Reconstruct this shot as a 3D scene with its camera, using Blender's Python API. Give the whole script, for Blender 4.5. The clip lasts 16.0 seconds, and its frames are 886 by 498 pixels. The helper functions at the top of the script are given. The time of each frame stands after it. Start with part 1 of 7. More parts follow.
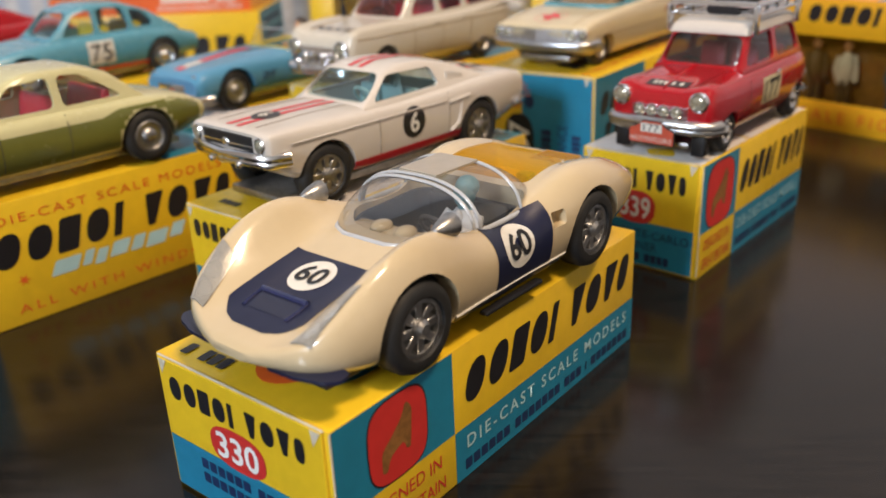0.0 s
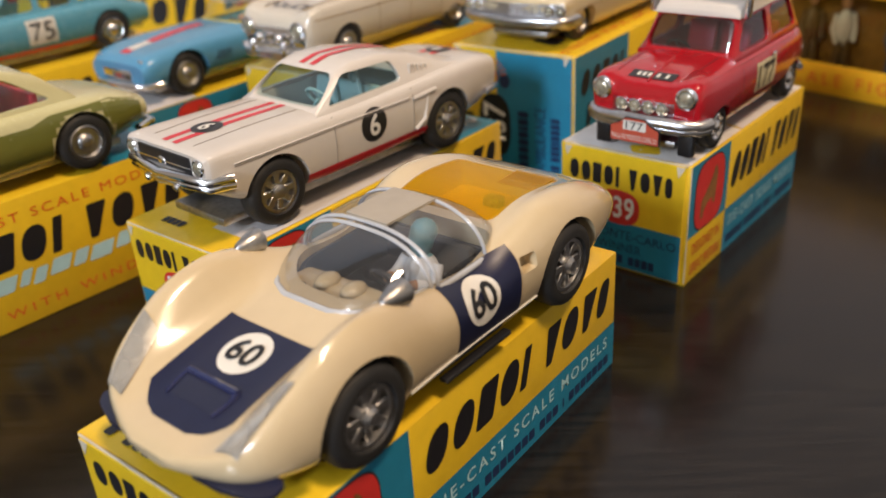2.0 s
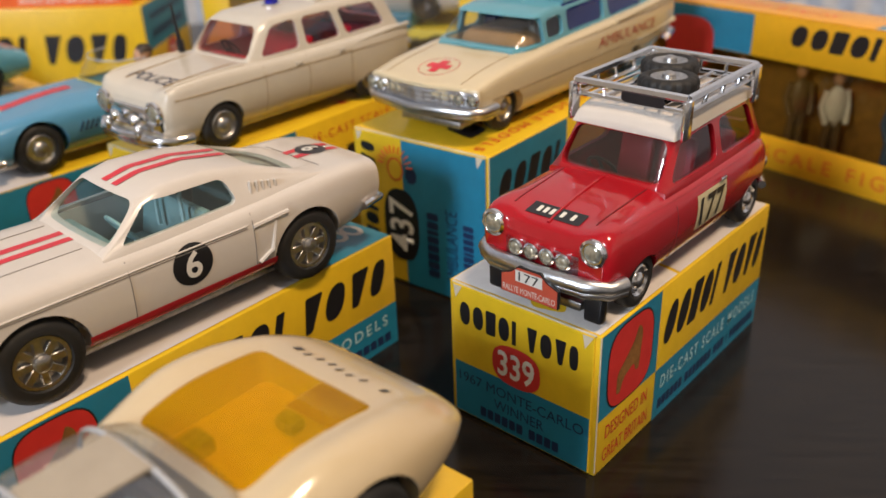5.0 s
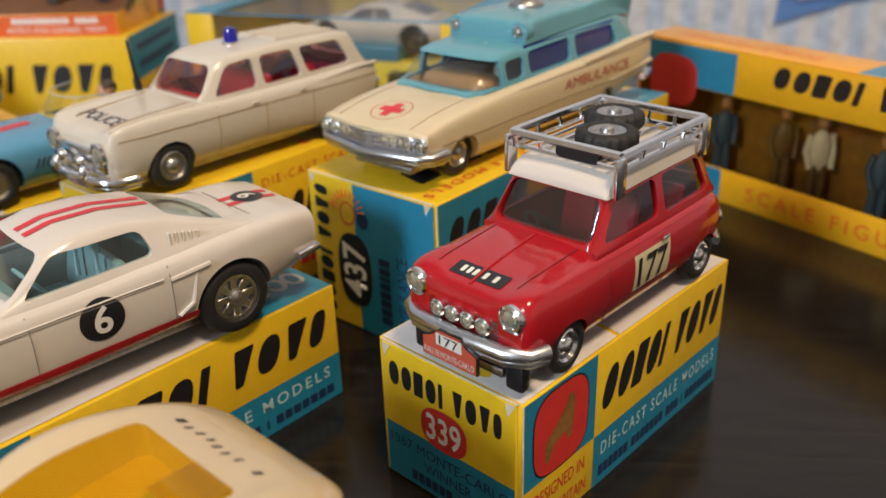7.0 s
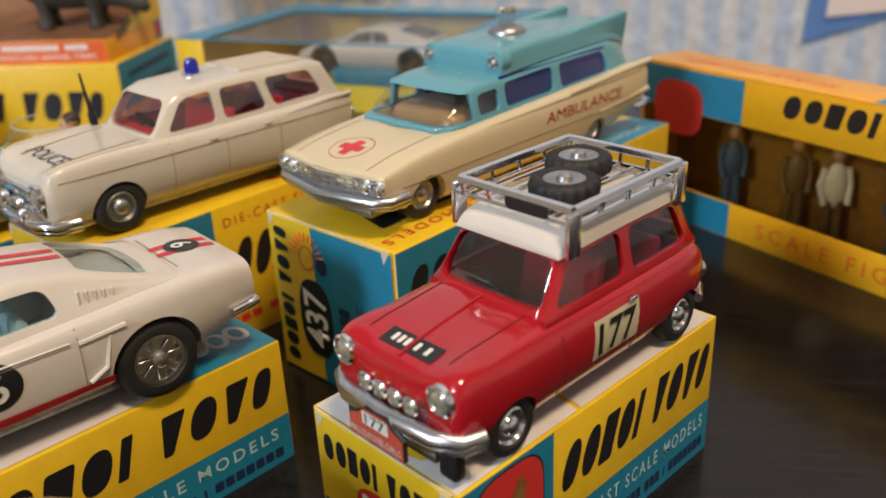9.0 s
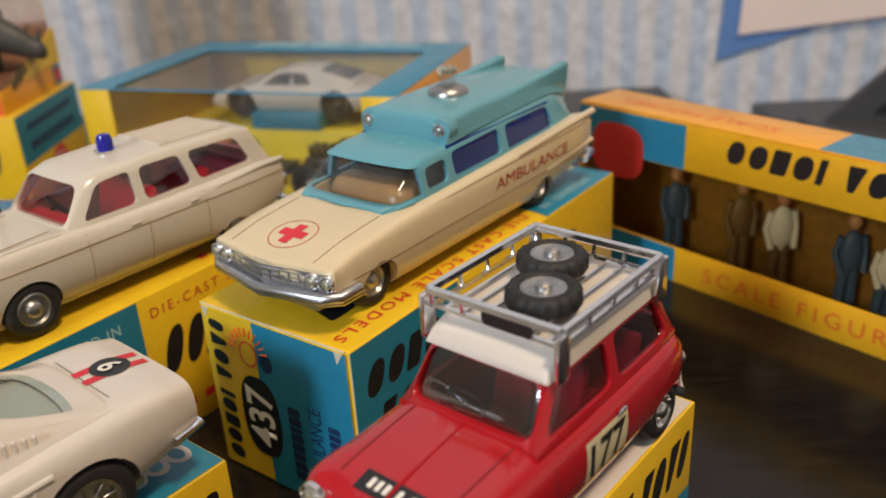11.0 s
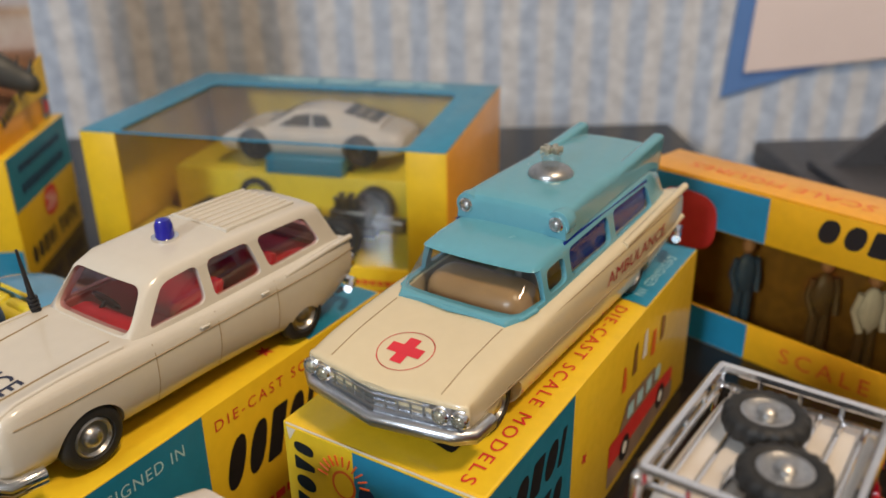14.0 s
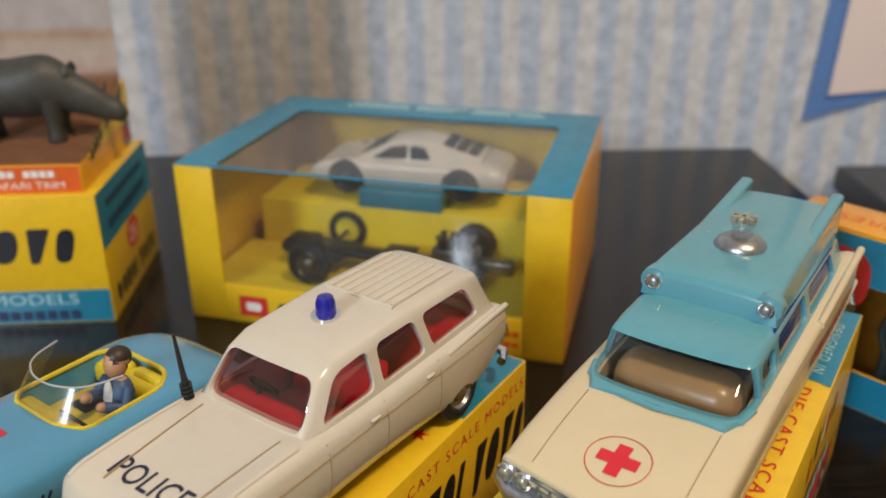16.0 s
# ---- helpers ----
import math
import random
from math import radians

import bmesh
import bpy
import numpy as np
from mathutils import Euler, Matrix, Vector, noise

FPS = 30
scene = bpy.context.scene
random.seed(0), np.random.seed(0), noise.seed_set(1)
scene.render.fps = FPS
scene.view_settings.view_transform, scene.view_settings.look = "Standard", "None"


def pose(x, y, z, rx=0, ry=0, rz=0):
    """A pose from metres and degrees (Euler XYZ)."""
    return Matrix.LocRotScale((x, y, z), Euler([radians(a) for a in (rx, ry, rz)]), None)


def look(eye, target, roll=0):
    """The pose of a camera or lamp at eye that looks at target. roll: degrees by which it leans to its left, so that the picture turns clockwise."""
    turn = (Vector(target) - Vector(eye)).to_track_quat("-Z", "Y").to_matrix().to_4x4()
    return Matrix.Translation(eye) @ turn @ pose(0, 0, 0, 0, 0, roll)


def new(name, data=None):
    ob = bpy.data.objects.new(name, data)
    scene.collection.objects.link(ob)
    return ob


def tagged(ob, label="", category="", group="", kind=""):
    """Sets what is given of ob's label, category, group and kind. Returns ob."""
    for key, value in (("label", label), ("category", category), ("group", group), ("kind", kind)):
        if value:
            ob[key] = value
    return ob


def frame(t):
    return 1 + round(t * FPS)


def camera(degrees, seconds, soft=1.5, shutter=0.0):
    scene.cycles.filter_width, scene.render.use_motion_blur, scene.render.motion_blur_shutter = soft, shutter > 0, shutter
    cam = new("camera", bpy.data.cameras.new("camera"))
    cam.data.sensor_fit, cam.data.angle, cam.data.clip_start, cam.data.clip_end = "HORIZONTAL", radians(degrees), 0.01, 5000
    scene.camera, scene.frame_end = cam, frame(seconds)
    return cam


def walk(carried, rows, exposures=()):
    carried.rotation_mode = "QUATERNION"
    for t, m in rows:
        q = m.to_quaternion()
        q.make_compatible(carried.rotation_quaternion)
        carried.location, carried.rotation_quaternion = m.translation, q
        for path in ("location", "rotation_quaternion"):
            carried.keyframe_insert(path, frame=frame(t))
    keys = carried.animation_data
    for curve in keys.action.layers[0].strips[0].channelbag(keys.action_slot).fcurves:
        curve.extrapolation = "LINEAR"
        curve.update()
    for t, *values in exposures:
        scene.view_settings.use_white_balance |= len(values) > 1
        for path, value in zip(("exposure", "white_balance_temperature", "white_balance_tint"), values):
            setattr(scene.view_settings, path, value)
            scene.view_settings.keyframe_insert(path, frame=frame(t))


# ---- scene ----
cam = camera(54.66, 16.0, 1.6)
# a small phone lens close to its subject: one fixed focus, a wide opening
cam.data.dof.use_dof, cam.data.dof.focus_distance, cam.data.dof.aperture_fstop = True, 0.165, 17.0
PATH = [
    (0, (0.01104, -0.00094, 0.10155), (0.00039, 0.18385, 0.02579), -2.51),
    (0.5, (0.01895, 0.00536, 0.10356), (0.00759, 0.18902, 0.02518), -2.91),
    (1, (0.02642, 0.00999, 0.10278), (0.01459, 0.19149, 0.01961), -3.32),
    (1.5, (0.02086, 0.01795, 0.11036), (0.00999, 0.19758, 0.02309), -3.58),
    (2, (0.01686, 0.02470, 0.11295), (0.00773, 0.20281, 0.02242), -3.73),
    (2.5, (0.01854, 0.03757, 0.11587), (0.01108, 0.21476, 0.02342), -3.57),
    (3, (0.02397, 0.04912, 0.11839), (0.01653, 0.22592, 0.02518), -3.42),
    (3.5, (0.03101, 0.05872, 0.12053), (0.02295, 0.23537, 0.02710), -2.95),
    (4, (0.03938, 0.06837, 0.11910), (0.03025, 0.24537, 0.02645), -2.53),
    (4.2, (0.04272, 0.07398, 0.12038), (0.03256, 0.25086, 0.02759), -2.29),
    (6.3, (0.05679, 0.08801, 0.11830), (0.04210, 0.26952, 0.03560), -2.12),
    (6.5, (0.06041, 0.08899, 0.12380), (0.04402, 0.26882, 0.03781), -1.87),
    (7, (0.06760, 0.09504, 0.12233), (0.04958, 0.27517, 0.03732), -1.89),
    (7.5, (0.07385, 0.09849, 0.12119), (0.05329, 0.27867, 0.03685), -2.10),
    (8, (0.07669, 0.09952, 0.12018), (0.05304, 0.27973, 0.03673), -2.37),
    (8.5, (0.08050, 0.10572, 0.11955), (0.05449, 0.28605, 0.03705), -2.55),
    (9, (0.08326, 0.11660, 0.12123), (0.05638, 0.29733, 0.03990), -2.83),
    (9.5, (0.08279, 0.12364, 0.12143), (0.05761, 0.30505, 0.04110), -3.09),
    (10, (0.08128, 0.12695, 0.12580), (0.06109, 0.30906, 0.04563), -3.27),
    (10.2, (0.08087, 0.12927, 0.12751), (0.06315, 0.31154, 0.04710), -3.42),
    (12.3, (0.05445, 0.14649, 0.13849), (0.06050, 0.32871, 0.05626), -1.54),
    (12.5, (0.05252, 0.14898, 0.13938), (0.05946, 0.33137, 0.05761), -1.25),
    (13, (0.04716, 0.15524, 0.14210), (0.05478, 0.33774, 0.06064), -0.97),
    (13.5, (0.03982, 0.16116, 0.14350), (0.04749, 0.34378, 0.06230), -0.86),
    (14, (0.03618, 0.16777, 0.14411), (0.04357, 0.35032, 0.06274), -0.78),
    (14.5, (0.02957, 0.17181, 0.14804), (0.03637, 0.35438, 0.06666), -0.70),
    (15, (0.01977, 0.17753, 0.14871), (0.02581, 0.36021, 0.06751), -0.55),
    (15.5, (0.01329, 0.18310, 0.15064), (0.01845, 0.36575, 0.06932), -0.36),
    (16, (0.00309, 0.19203, 0.15192), (0.00746, 0.37448, 0.07010), -0.31),
]
walk(cam, [(t, look(eye, target, roll)) for t, eye, target, roll in PATH], ((0.0, 0.10, 6400, 17), (2.5, 0.02, 6450, 18), (4.0, 0.0, 6450, 18), (8.0, 0.0, 6400, 15), (12.5, -0.14, 6380, 15), (16.0, -0.16, 6380, 13)))

# ---- world, light, exposure ----
world = bpy.data.worlds.new("room_air")
scene.world = world
world.use_nodes = True
world.node_tree.nodes["Background"].inputs["Color"].default_value = (0.80, 0.88, 1.0, 1)
world.node_tree.nodes["Background"].inputs["Strength"].default_value = 0.25


def area_lamp(name, eye, target, size_x, size_y, power, colour):
    data = bpy.data.lights.new(name, "AREA")
    data.shape, data.size, data.size_y, data.energy, data.color = "RECTANGLE", size_x, size_y, power, colour
    lamp = new(name, data)
    lamp.matrix_world = look(eye, target)
    return lamp


area_lamp("window_daylight", (-1.54, -2.15, 1.30), (-0.05, 0.30, 0.03), 0.50, 0.60, 64.0, (0.80, 0.92, 1.0))
area_lamp("ceiling_lamp_light", (0.52, -0.28, 1.52), (0.50, -0.2, 0.0), 0.26, 0.26, 24.0, (1.0, 0.76, 0.49))

# ---- materials ----


def material(name, base, rough=0.4, metal=0.0, vary=0.06, size=300.0, bump=0.0, fine=2500.0, coat=0.0, second=None, spec=0.5, random_tint=0.0):
    """A painted, printed or moulded surface: two scales of colour variation, grain and wear in the gloss."""
    m = bpy.data.materials.new(name)
    m.use_nodes = True
    t = m.node_tree
    b = t.nodes["Principled BSDF"]
    co = t.nodes.new("ShaderNodeTexCoord")
    big, small = t.nodes.new("ShaderNodeTexNoise"), t.nodes.new("ShaderNodeTexNoise")
    big.inputs["Scale"].default_value, small.inputs["Scale"].default_value = size * 0.22, size
    big.inputs["Detail"].default_value = small.inputs["Detail"].default_value = 4
    for n in (big, small):
        t.links.new(co.outputs["Object"], n.inputs["Vector"])
    mean = t.nodes.new("ShaderNodeMath")
    mean.operation = "ADD"
    t.links.new(big.outputs["Fac"], mean.inputs[0])
    t.links.new(small.outputs["Fac"], mean.inputs[1])
    ramp = t.nodes.new("ShaderNodeMapRange")
    ramp.inputs["From Min"].default_value, ramp.inputs["From Max"].default_value = 0.6, 1.4
    t.links.new(mean.outputs[0], ramp.inputs["Value"])
    mix = t.nodes.new("ShaderNodeMix")
    mix.data_type = "RGBA"
    other = second or tuple(c * (1 - 2 * vary) for c in base)
    mix.inputs["A"].default_value = (*(min(1, c * (1 + vary)) for c in base), 1)
    mix.inputs["B"].default_value = (*other, 1)
    t.links.new(ramp.outputs["Result"], mix.inputs["Factor"])
    t.links.new(mix.outputs["Result"], b.inputs["Base Color"])
    gloss = t.nodes.new("ShaderNodeMapRange")
    gloss.inputs["To Min"].default_value, gloss.inputs["To Max"].default_value = max(0.02, rough * 0.8), min(1, rough * 1.25)
    t.links.new(small.outputs["Fac"], gloss.inputs["Value"])
    t.links.new(gloss.outputs["Result"], b.inputs["Roughness"])
    b.inputs["Metallic"].default_value = metal
    b.inputs["Coat Weight"].default_value, b.inputs["Coat Roughness"].default_value = coat, 0.06
    b.inputs["Specular IOR Level"].default_value = spec
    if bump:
        grain, lift = t.nodes.new("ShaderNodeTexNoise"), t.nodes.new("ShaderNodeBump")
        grain.inputs["Scale"].default_value, grain.inputs["Detail"].default_value = fine, 3
        lift.inputs["Strength"].default_value, lift.inputs["Distance"].default_value = bump, 0.0002
        t.links.new(co.outputs["Object"], grain.inputs["Vector"])
        t.links.new(grain.outputs["Fac"], lift.inputs["Height"])
        t.links.new(lift.outputs["Normal"], b.inputs["Normal"])
    return m


def clear(name, tint, gloss=0.08, haze=0.0, veil_colour=(0.7, 0.7, 0.7), shine_least=0.09):
    """A thin pane: it lets light straight through, tinted, and mirrors more at a low angle."""
    m = bpy.data.materials.new(name)
    m.use_nodes = True
    t = m.node_tree
    t.nodes.clear()
    out, mix = t.nodes.new("ShaderNodeOutputMaterial"), t.nodes.new("ShaderNodeMixShader")
    thin, shine, fres = t.nodes.new("ShaderNodeBsdfTransparent"), t.nodes.new("ShaderNodeBsdfGlossy"), t.nodes.new("ShaderNodeLayerWeight")
    thin.inputs["Color"].default_value = (*tint, 1)
    shine.inputs["Roughness"].default_value = gloss
    steep, span = t.nodes.new("ShaderNodeMath"), t.nodes.new("ShaderNodeMapRange")
    steep.operation = "POWER"
    steep.inputs[1].default_value = 5.0
    span.inputs["To Min"].default_value, span.inputs["To Max"].default_value = shine_least, 0.75
    t.links.new(fres.outputs["Facing"], steep.inputs[0])
    t.links.new(steep.outputs[0], span.inputs["Value"])
    t.links.new(span.outputs["Result"], mix.inputs["Fac"])
    t.links.new(thin.outputs["BSDF"], mix.inputs[1])
    t.links.new(shine.outputs["BSDF"], mix.inputs[2])
    last = mix
    if haze:
        veil, more = t.nodes.new("ShaderNodeBsdfDiffuse"), t.nodes.new("ShaderNodeMixShader")
        veil.inputs["Color"].default_value = (*veil_colour, 1)
        more.inputs["Fac"].default_value = haze
        t.links.new(mix.outputs[0], more.inputs[1])
        t.links.new(veil.outputs[0], more.inputs[2])
        last = more
    t.links.new(last.outputs[0], out.inputs["Surface"])
    return m


YELLOW = material("printed_yellow_card", (0.80, 0.525, 0.017), 0.36, vary=0.05, bump=0.08, coat=0.25)
BLUE = material("printed_blue_card", (0.014, 0.22, 0.37), 0.36, vary=0.06, bump=0.08, coat=0.25)
BLACK_INK = material("black_ink", (0.012, 0.012, 0.016), 0.4, vary=0.1)
NAVY_INK = material("navy_ink", (0.012, 0.03, 0.10), 0.4, vary=0.1)
WHITE_INK = material("white_ink", (0.85, 0.85, 0.82), 0.4)
PALE_INK = material("pale_blue_ink", (0.42, 0.66, 0.72), 0.4)
RED_INK = material("red_ink", (0.62, 0.035, 0.03), 0.4)
ORANGE_INK = material("orange_red_ink", (0.75, 0.13, 0.02), 0.4)
TAN_INK = material("tan_ink", (0.28, 0.13, 0.035), 0.4, vary=0.3, size=900)
WHITE_CARD = material("white_printed_card", (0.70, 0.68, 0.66), 0.4, vary=0.08, bump=0.08)
RAW_CARD = material("raw_cream_card", (0.62, 0.55, 0.42), 0.8, vary=0.1, bump=0.2)
GREY_PICTURE = material("grey_printed_picture", (0.42, 0.40, 0.40), 0.4, vary=0.4, size=250, second=(0.62, 0.58, 0.55))
ORANGE_CARD = material("printed_orange_card", (0.80, 0.36, 0.012), 0.36, vary=0.05, bump=0.08, coat=0.25)
CREAM = material("cream_enamel", (0.61, 0.49, 0.305), 0.20, vary=0.02, coat=1.0, bump=0.07, fine=420)
WHITE_PAINT = material("off_white_enamel", (0.63, 0.585, 0.53), 0.22, vary=0.02, coat=0.5, bump=0.07, fine=420)
POLICE_PAINT = material("warm_white_enamel", (0.60, 0.555, 0.47), 0.22, vary=0.02, coat=0.5, bump=0.07, fine=420)
IVORY = material("ivory_enamel", (0.64, 0.54, 0.35), 0.22, vary=0.02, coat=0.5, bump=0.07, fine=420)
TURQUOISE = material("turquoise_enamel", (0.105, 0.32, 0.395), 0.24, vary=0.03, coat=0.5, bump=0.07, fine=420)
RED_PAINT = material("signal_red_enamel", (0.38, 0.007, 0.013), 0.16, vary=0.03, coat=0.7, bump=0.07, fine=420)
NAVY = material("navy_blue_label", (0.009, 0.012, 0.042), 0.34, vary=0.06, coat=0.12)
SKY_PAINT = material("sky_blue_enamel", (0.085, 0.29, 0.48), 0.24, vary=0.03, coat=0.5, bump=0.07, fine=420)
PALE_BLUE_PAINT = material("dull_blue_enamel", (0.10, 0.32, 0.43), 0.26, vary=0.03, coat=0.5)
OLIVE = material("olive_green_enamel", (0.155, 0.165, 0.035), 0.25, vary=0.04, coat=0.5)
PALE_GREEN = material("pale_green_enamel", (0.58, 0.55, 0.30), 0.25, vary=0.04, coat=0.5)
RED_DECAL = material("red_decal", (0.62, 0.02, 0.035), 0.3)
WHITE_DECAL = material("white_decal", (0.74, 0.72, 0.66), 0.3)
BLACK_DECAL = material("black_decal", (0.015, 0.015, 0.017), 0.3)
CHROME = material("bright_plating", (0.86, 0.86, 0.88), 0.13, metal=1.0, vary=0.05, size=500, bump=0.12, fine=1200)
PALE_METAL = material("satin_plating", (0.66, 0.68, 0.72), 0.30, metal=1.0, vary=0.08, size=900, bump=0.1)
DULL_METAL = material("dull_cast_metal", (0.50, 0.50, 0.50), 0.36, metal=1.0, vary=0.2, size=900, bump=0.2)
RUBBER = material("black_rubber", (0.014, 0.014, 0.014), 0.62, vary=0.2, bump=0.15)
BLACK_PLASTIC = material("black_plastic", (0.013, 0.013, 0.015), 0.4, vary=0.1)
RED_SEAT = material("red_seat_plastic", (0.72, 0.025, 0.06), 0.35, vary=0.08)
TEAL_SEAT = material("pale_teal_seat_plastic", (0.30, 0.46, 0.48), 0.4, vary=0.08)
BROWN_SEAT = material("brown_seat_plastic", (0.36, 0.215, 0.095), 0.30, vary=0.08)
YELLOW_SEAT = material("yellow_seat_plastic", (0.66, 0.52, 0.02), 0.35, vary=0.06)
DARK_SEAT = material("dark_interior_plastic", (0.025, 0.028, 0.035), 0.45, vary=0.1)
FIGURE_SKIN = material("flesh_pink_plastic", (0.50, 0.27, 0.15), 0.5, vary=0.1)
FIGURE_WHITE = material("white_figure_paint", (0.70, 0.70, 0.70), 0.5, vary=0.1)
FIGURE_BLUE = material("blue_figure_paint", (0.04, 0.09, 0.20), 0.5, vary=0.1)
FIGURE_TEAL = material("teal_figure_paint", (0.12, 0.30, 0.34), 0.45, vary=0.1)
HAIR_BROWN = material("dark_brown_figure_paint", (0.035, 0.022, 0.014), 0.5, vary=0.1)
FIGURE_BROWN = material("brown_figure_paint", (0.14, 0.09, 0.04), 0.5, vary=0.1)
BLUE_LENS = material("blue_lamp_plastic", (0.012, 0.012, 0.30), 0.12, coat=0.5)
JEWEL = material("clear_jewel", (0.55, 0.53, 0.42), 0.10, metal=0.6, vary=0.3, size=1500)
CLEAR = clear("clear_window_plastic", (0.90, 0.92, 0.92), 0.04)
SMOKE = clear("faintly_smoked_window_plastic", (0.62, 0.66, 0.66), 0.04)
BLUE_GLASS = clear("blue_window_plastic", (0.12, 0.20, 0.75), 0.04, 0.45, (0.03, 0.07, 0.42))
AMBER = clear("amber_window_plastic", (0.97, 0.70, 0.004), 0.05, 0.30, (0.74, 0.47, 0.002), shine_least=0.015)
SCREEN = clear("clear_screen_plastic", (0.92, 0.93, 0.93), 0.22, 0.02, shine_least=0.06)
CELLOPHANE = clear("wrinkled_clear_film", (0.93, 0.93, 0.92), 0.10, 0.03, shine_least=0.14)


def stripes_paper():
    """Wallpaper with broad soft stripes in pale blue and cream, mottled."""
    m = bpy.data.materials.new("striped_wallpaper")
    m.use_nodes = True
    t = m.node_tree
    b = t.nodes["Principled BSDF"]
    co, wave = t.nodes.new("ShaderNodeTexCoord"), t.nodes.new("ShaderNodeTexWave")
    wave.wave_type, wave.bands_direction = "BANDS", "X"
    wave.inputs["Scale"].default_value, wave.inputs["Distortion"].default_value = 14.0, 0.3
    wave.inputs["Detail"].default_value, wave.inputs["Detail Scale"].default_value = 2.0, 3.0
    spot = t.nodes.new("ShaderNodeTexNoise")
    spot.inputs["Scale"].default_value, spot.inputs["Detail"].default_value = 110.0, 5.0
    t.links.new(co.outputs["Object"], wave.inputs["Vector"])
    t.links.new(co.outputs["Object"], spot.inputs["Vector"])
    ramp = t.nodes.new("ShaderNodeValToRGB")
    ramp.color_ramp.elements[0].position, ramp.color_ramp.elements[1].position = 0.25, 0.75
    ramp.color_ramp.elements[0].color, ramp.color_ramp.elements[1].color = (0.40, 0.46, 0.56, 1), (0.55, 0.545, 0.55, 1)
    t.links.new(wave.outputs["Fac"], ramp.inputs["Fac"])
    mix = t.nodes.new("ShaderNodeMix")
    mix.data_type, mix.blend_type = "RGBA", "OVERLAY"
    mix.inputs["Factor"].default_value = 0.55
    t.links.new(ramp.outputs["Color"], mix.inputs["A"])
    t.links.new(spot.outputs["Fac"], mix.inputs["B"])
    t.links.new(mix.outputs["Result"], b.inputs["Base Color"])
    b.inputs["Roughness"].default_value = 0.75
    lift = t.nodes.new("ShaderNodeBump")
    lift.inputs["Strength"].default_value, lift.inputs["Distance"].default_value = 0.3, 0.0005
    t.links.new(spot.outputs["Fac"], lift.inputs["Height"])
    t.links.new(lift.outputs["Normal"], b.inputs["Normal"])
    return m


def table_wood():
    """Black-brown stained wood foil with fine streaks along its length and a soft sheen."""
    m = bpy.data.materials.new("black_brown_wood")
    m.use_nodes = True
    t = m.node_tree
    b = t.nodes["Principled BSDF"]
    co, mp, grain, blot = (t.nodes.new("ShaderNode" + n) for n in ("TexCoord", "Mapping", "TexNoise", "TexNoise"))
    mp.inputs["Scale"].default_value = (55.0, 620.0, 60.0)
    t.links.new(co.outputs["Object"], mp.inputs["Vector"])
    t.links.new(mp.outputs["Vector"], grain.inputs["Vector"])
    t.links.new(co.outputs["Object"], blot.inputs["Vector"])
    grain.inputs["Scale"].default_value, grain.inputs["Detail"].default_value = 1.0, 6.0
    blot.inputs["Scale"].default_value = 14.0
    ramp = t.nodes.new("ShaderNodeValToRGB")
    ramp.color_ramp.elements[0].position, ramp.color_ramp.elements[1].position = 0.35, 0.72
    ramp.color_ramp.elements[0].color, ramp.color_ramp.elements[1].color = (0.006, 0.0049, 0.0045, 1), (0.016, 0.0128, 0.0108, 1)
    t.links.new(grain.outputs["Fac"], ramp.inputs["Fac"])
    t.links.new(ramp.outputs["Color"], b.inputs["Base Color"])
    rough = t.nodes.new("ShaderNodeMapRange")
    rough.inputs["To Min"].default_value, rough.inputs["To Max"].default_value = 0.12, 0.25
    b.inputs["Specular IOR Level"].default_value = 0.36
    t.links.new(blot.outputs["Fac"], rough.inputs["Value"])
    t.links.new(rough.outputs["Result"], b.inputs["Roughness"])
    lift = t.nodes.new("ShaderNodeBump")
    lift.inputs["Strength"].default_value, lift.inputs["Distance"].default_value = 0.05, 0.0002
    t.links.new(grain.outputs["Fac"], lift.inputs["Height"])
    t.links.new(lift.outputs["Normal"], b.inputs["Normal"])
    return m


WALLPAPER, WOOD = stripes_paper(), table_wood()
PLASTER = material("matt_wall_paint", (0.62, 0.58, 0.52), 0.8, vary=0.05, size=8, bump=0.1, fine=300)
CARPET = material("brown_carpet", (0.16, 0.12, 0.09), 0.95, vary=0.2, size=60, bump=0.5, fine=500)
PAPER = material("white_paper", (0.72, 0.60, 0.56), 0.7, vary=0.03, size=20)
BLUE_PAPER = material("blue_paper", (0.10, 0.21, 0.47), 0.7, vary=0.06, size=40)
GREY_PLASTIC = material("dark_grey_plastic", (0.05, 0.052, 0.06), 0.45, vary=0.1)

# ---- mesh tools; lengths in millimetres from here on ----
MM = 0.001


def finish(bm, smooth=35.0):
    bmesh.ops.recalc_face_normals(bm, faces=bm.faces)
    me = bpy.data.meshes.new("mesh")
    bm.to_mesh(me)
    bm.free()
    me.transform(Matrix.Scale(MM, 4))
    if smooth:
        me.shade_smooth()
        me.set_sharp_from_angle(angle=radians(smooth))
    return me


def part(name, bm, mat, parent=None, label="", smooth=35.0, m=None):
    """One mesh object under a thing or a part; bm in millimetres, m a pose in millimetres."""
    if m is not None:
        bmesh.ops.transform(bm, matrix=m, verts=bm.verts)
    ob = new(name, bm if isinstance(bm, bpy.types.Mesh) else finish(bm, smooth))
    ob.data.materials.clear()
    ob.data.materials.append(mat)
    ob.parent = parent
    if name in ("caption", "small_print", "fine_print", "script_mark", "lid_mark", "plate_mark"):
        ob["kind"] = "stuff"
    return tagged(ob, label)


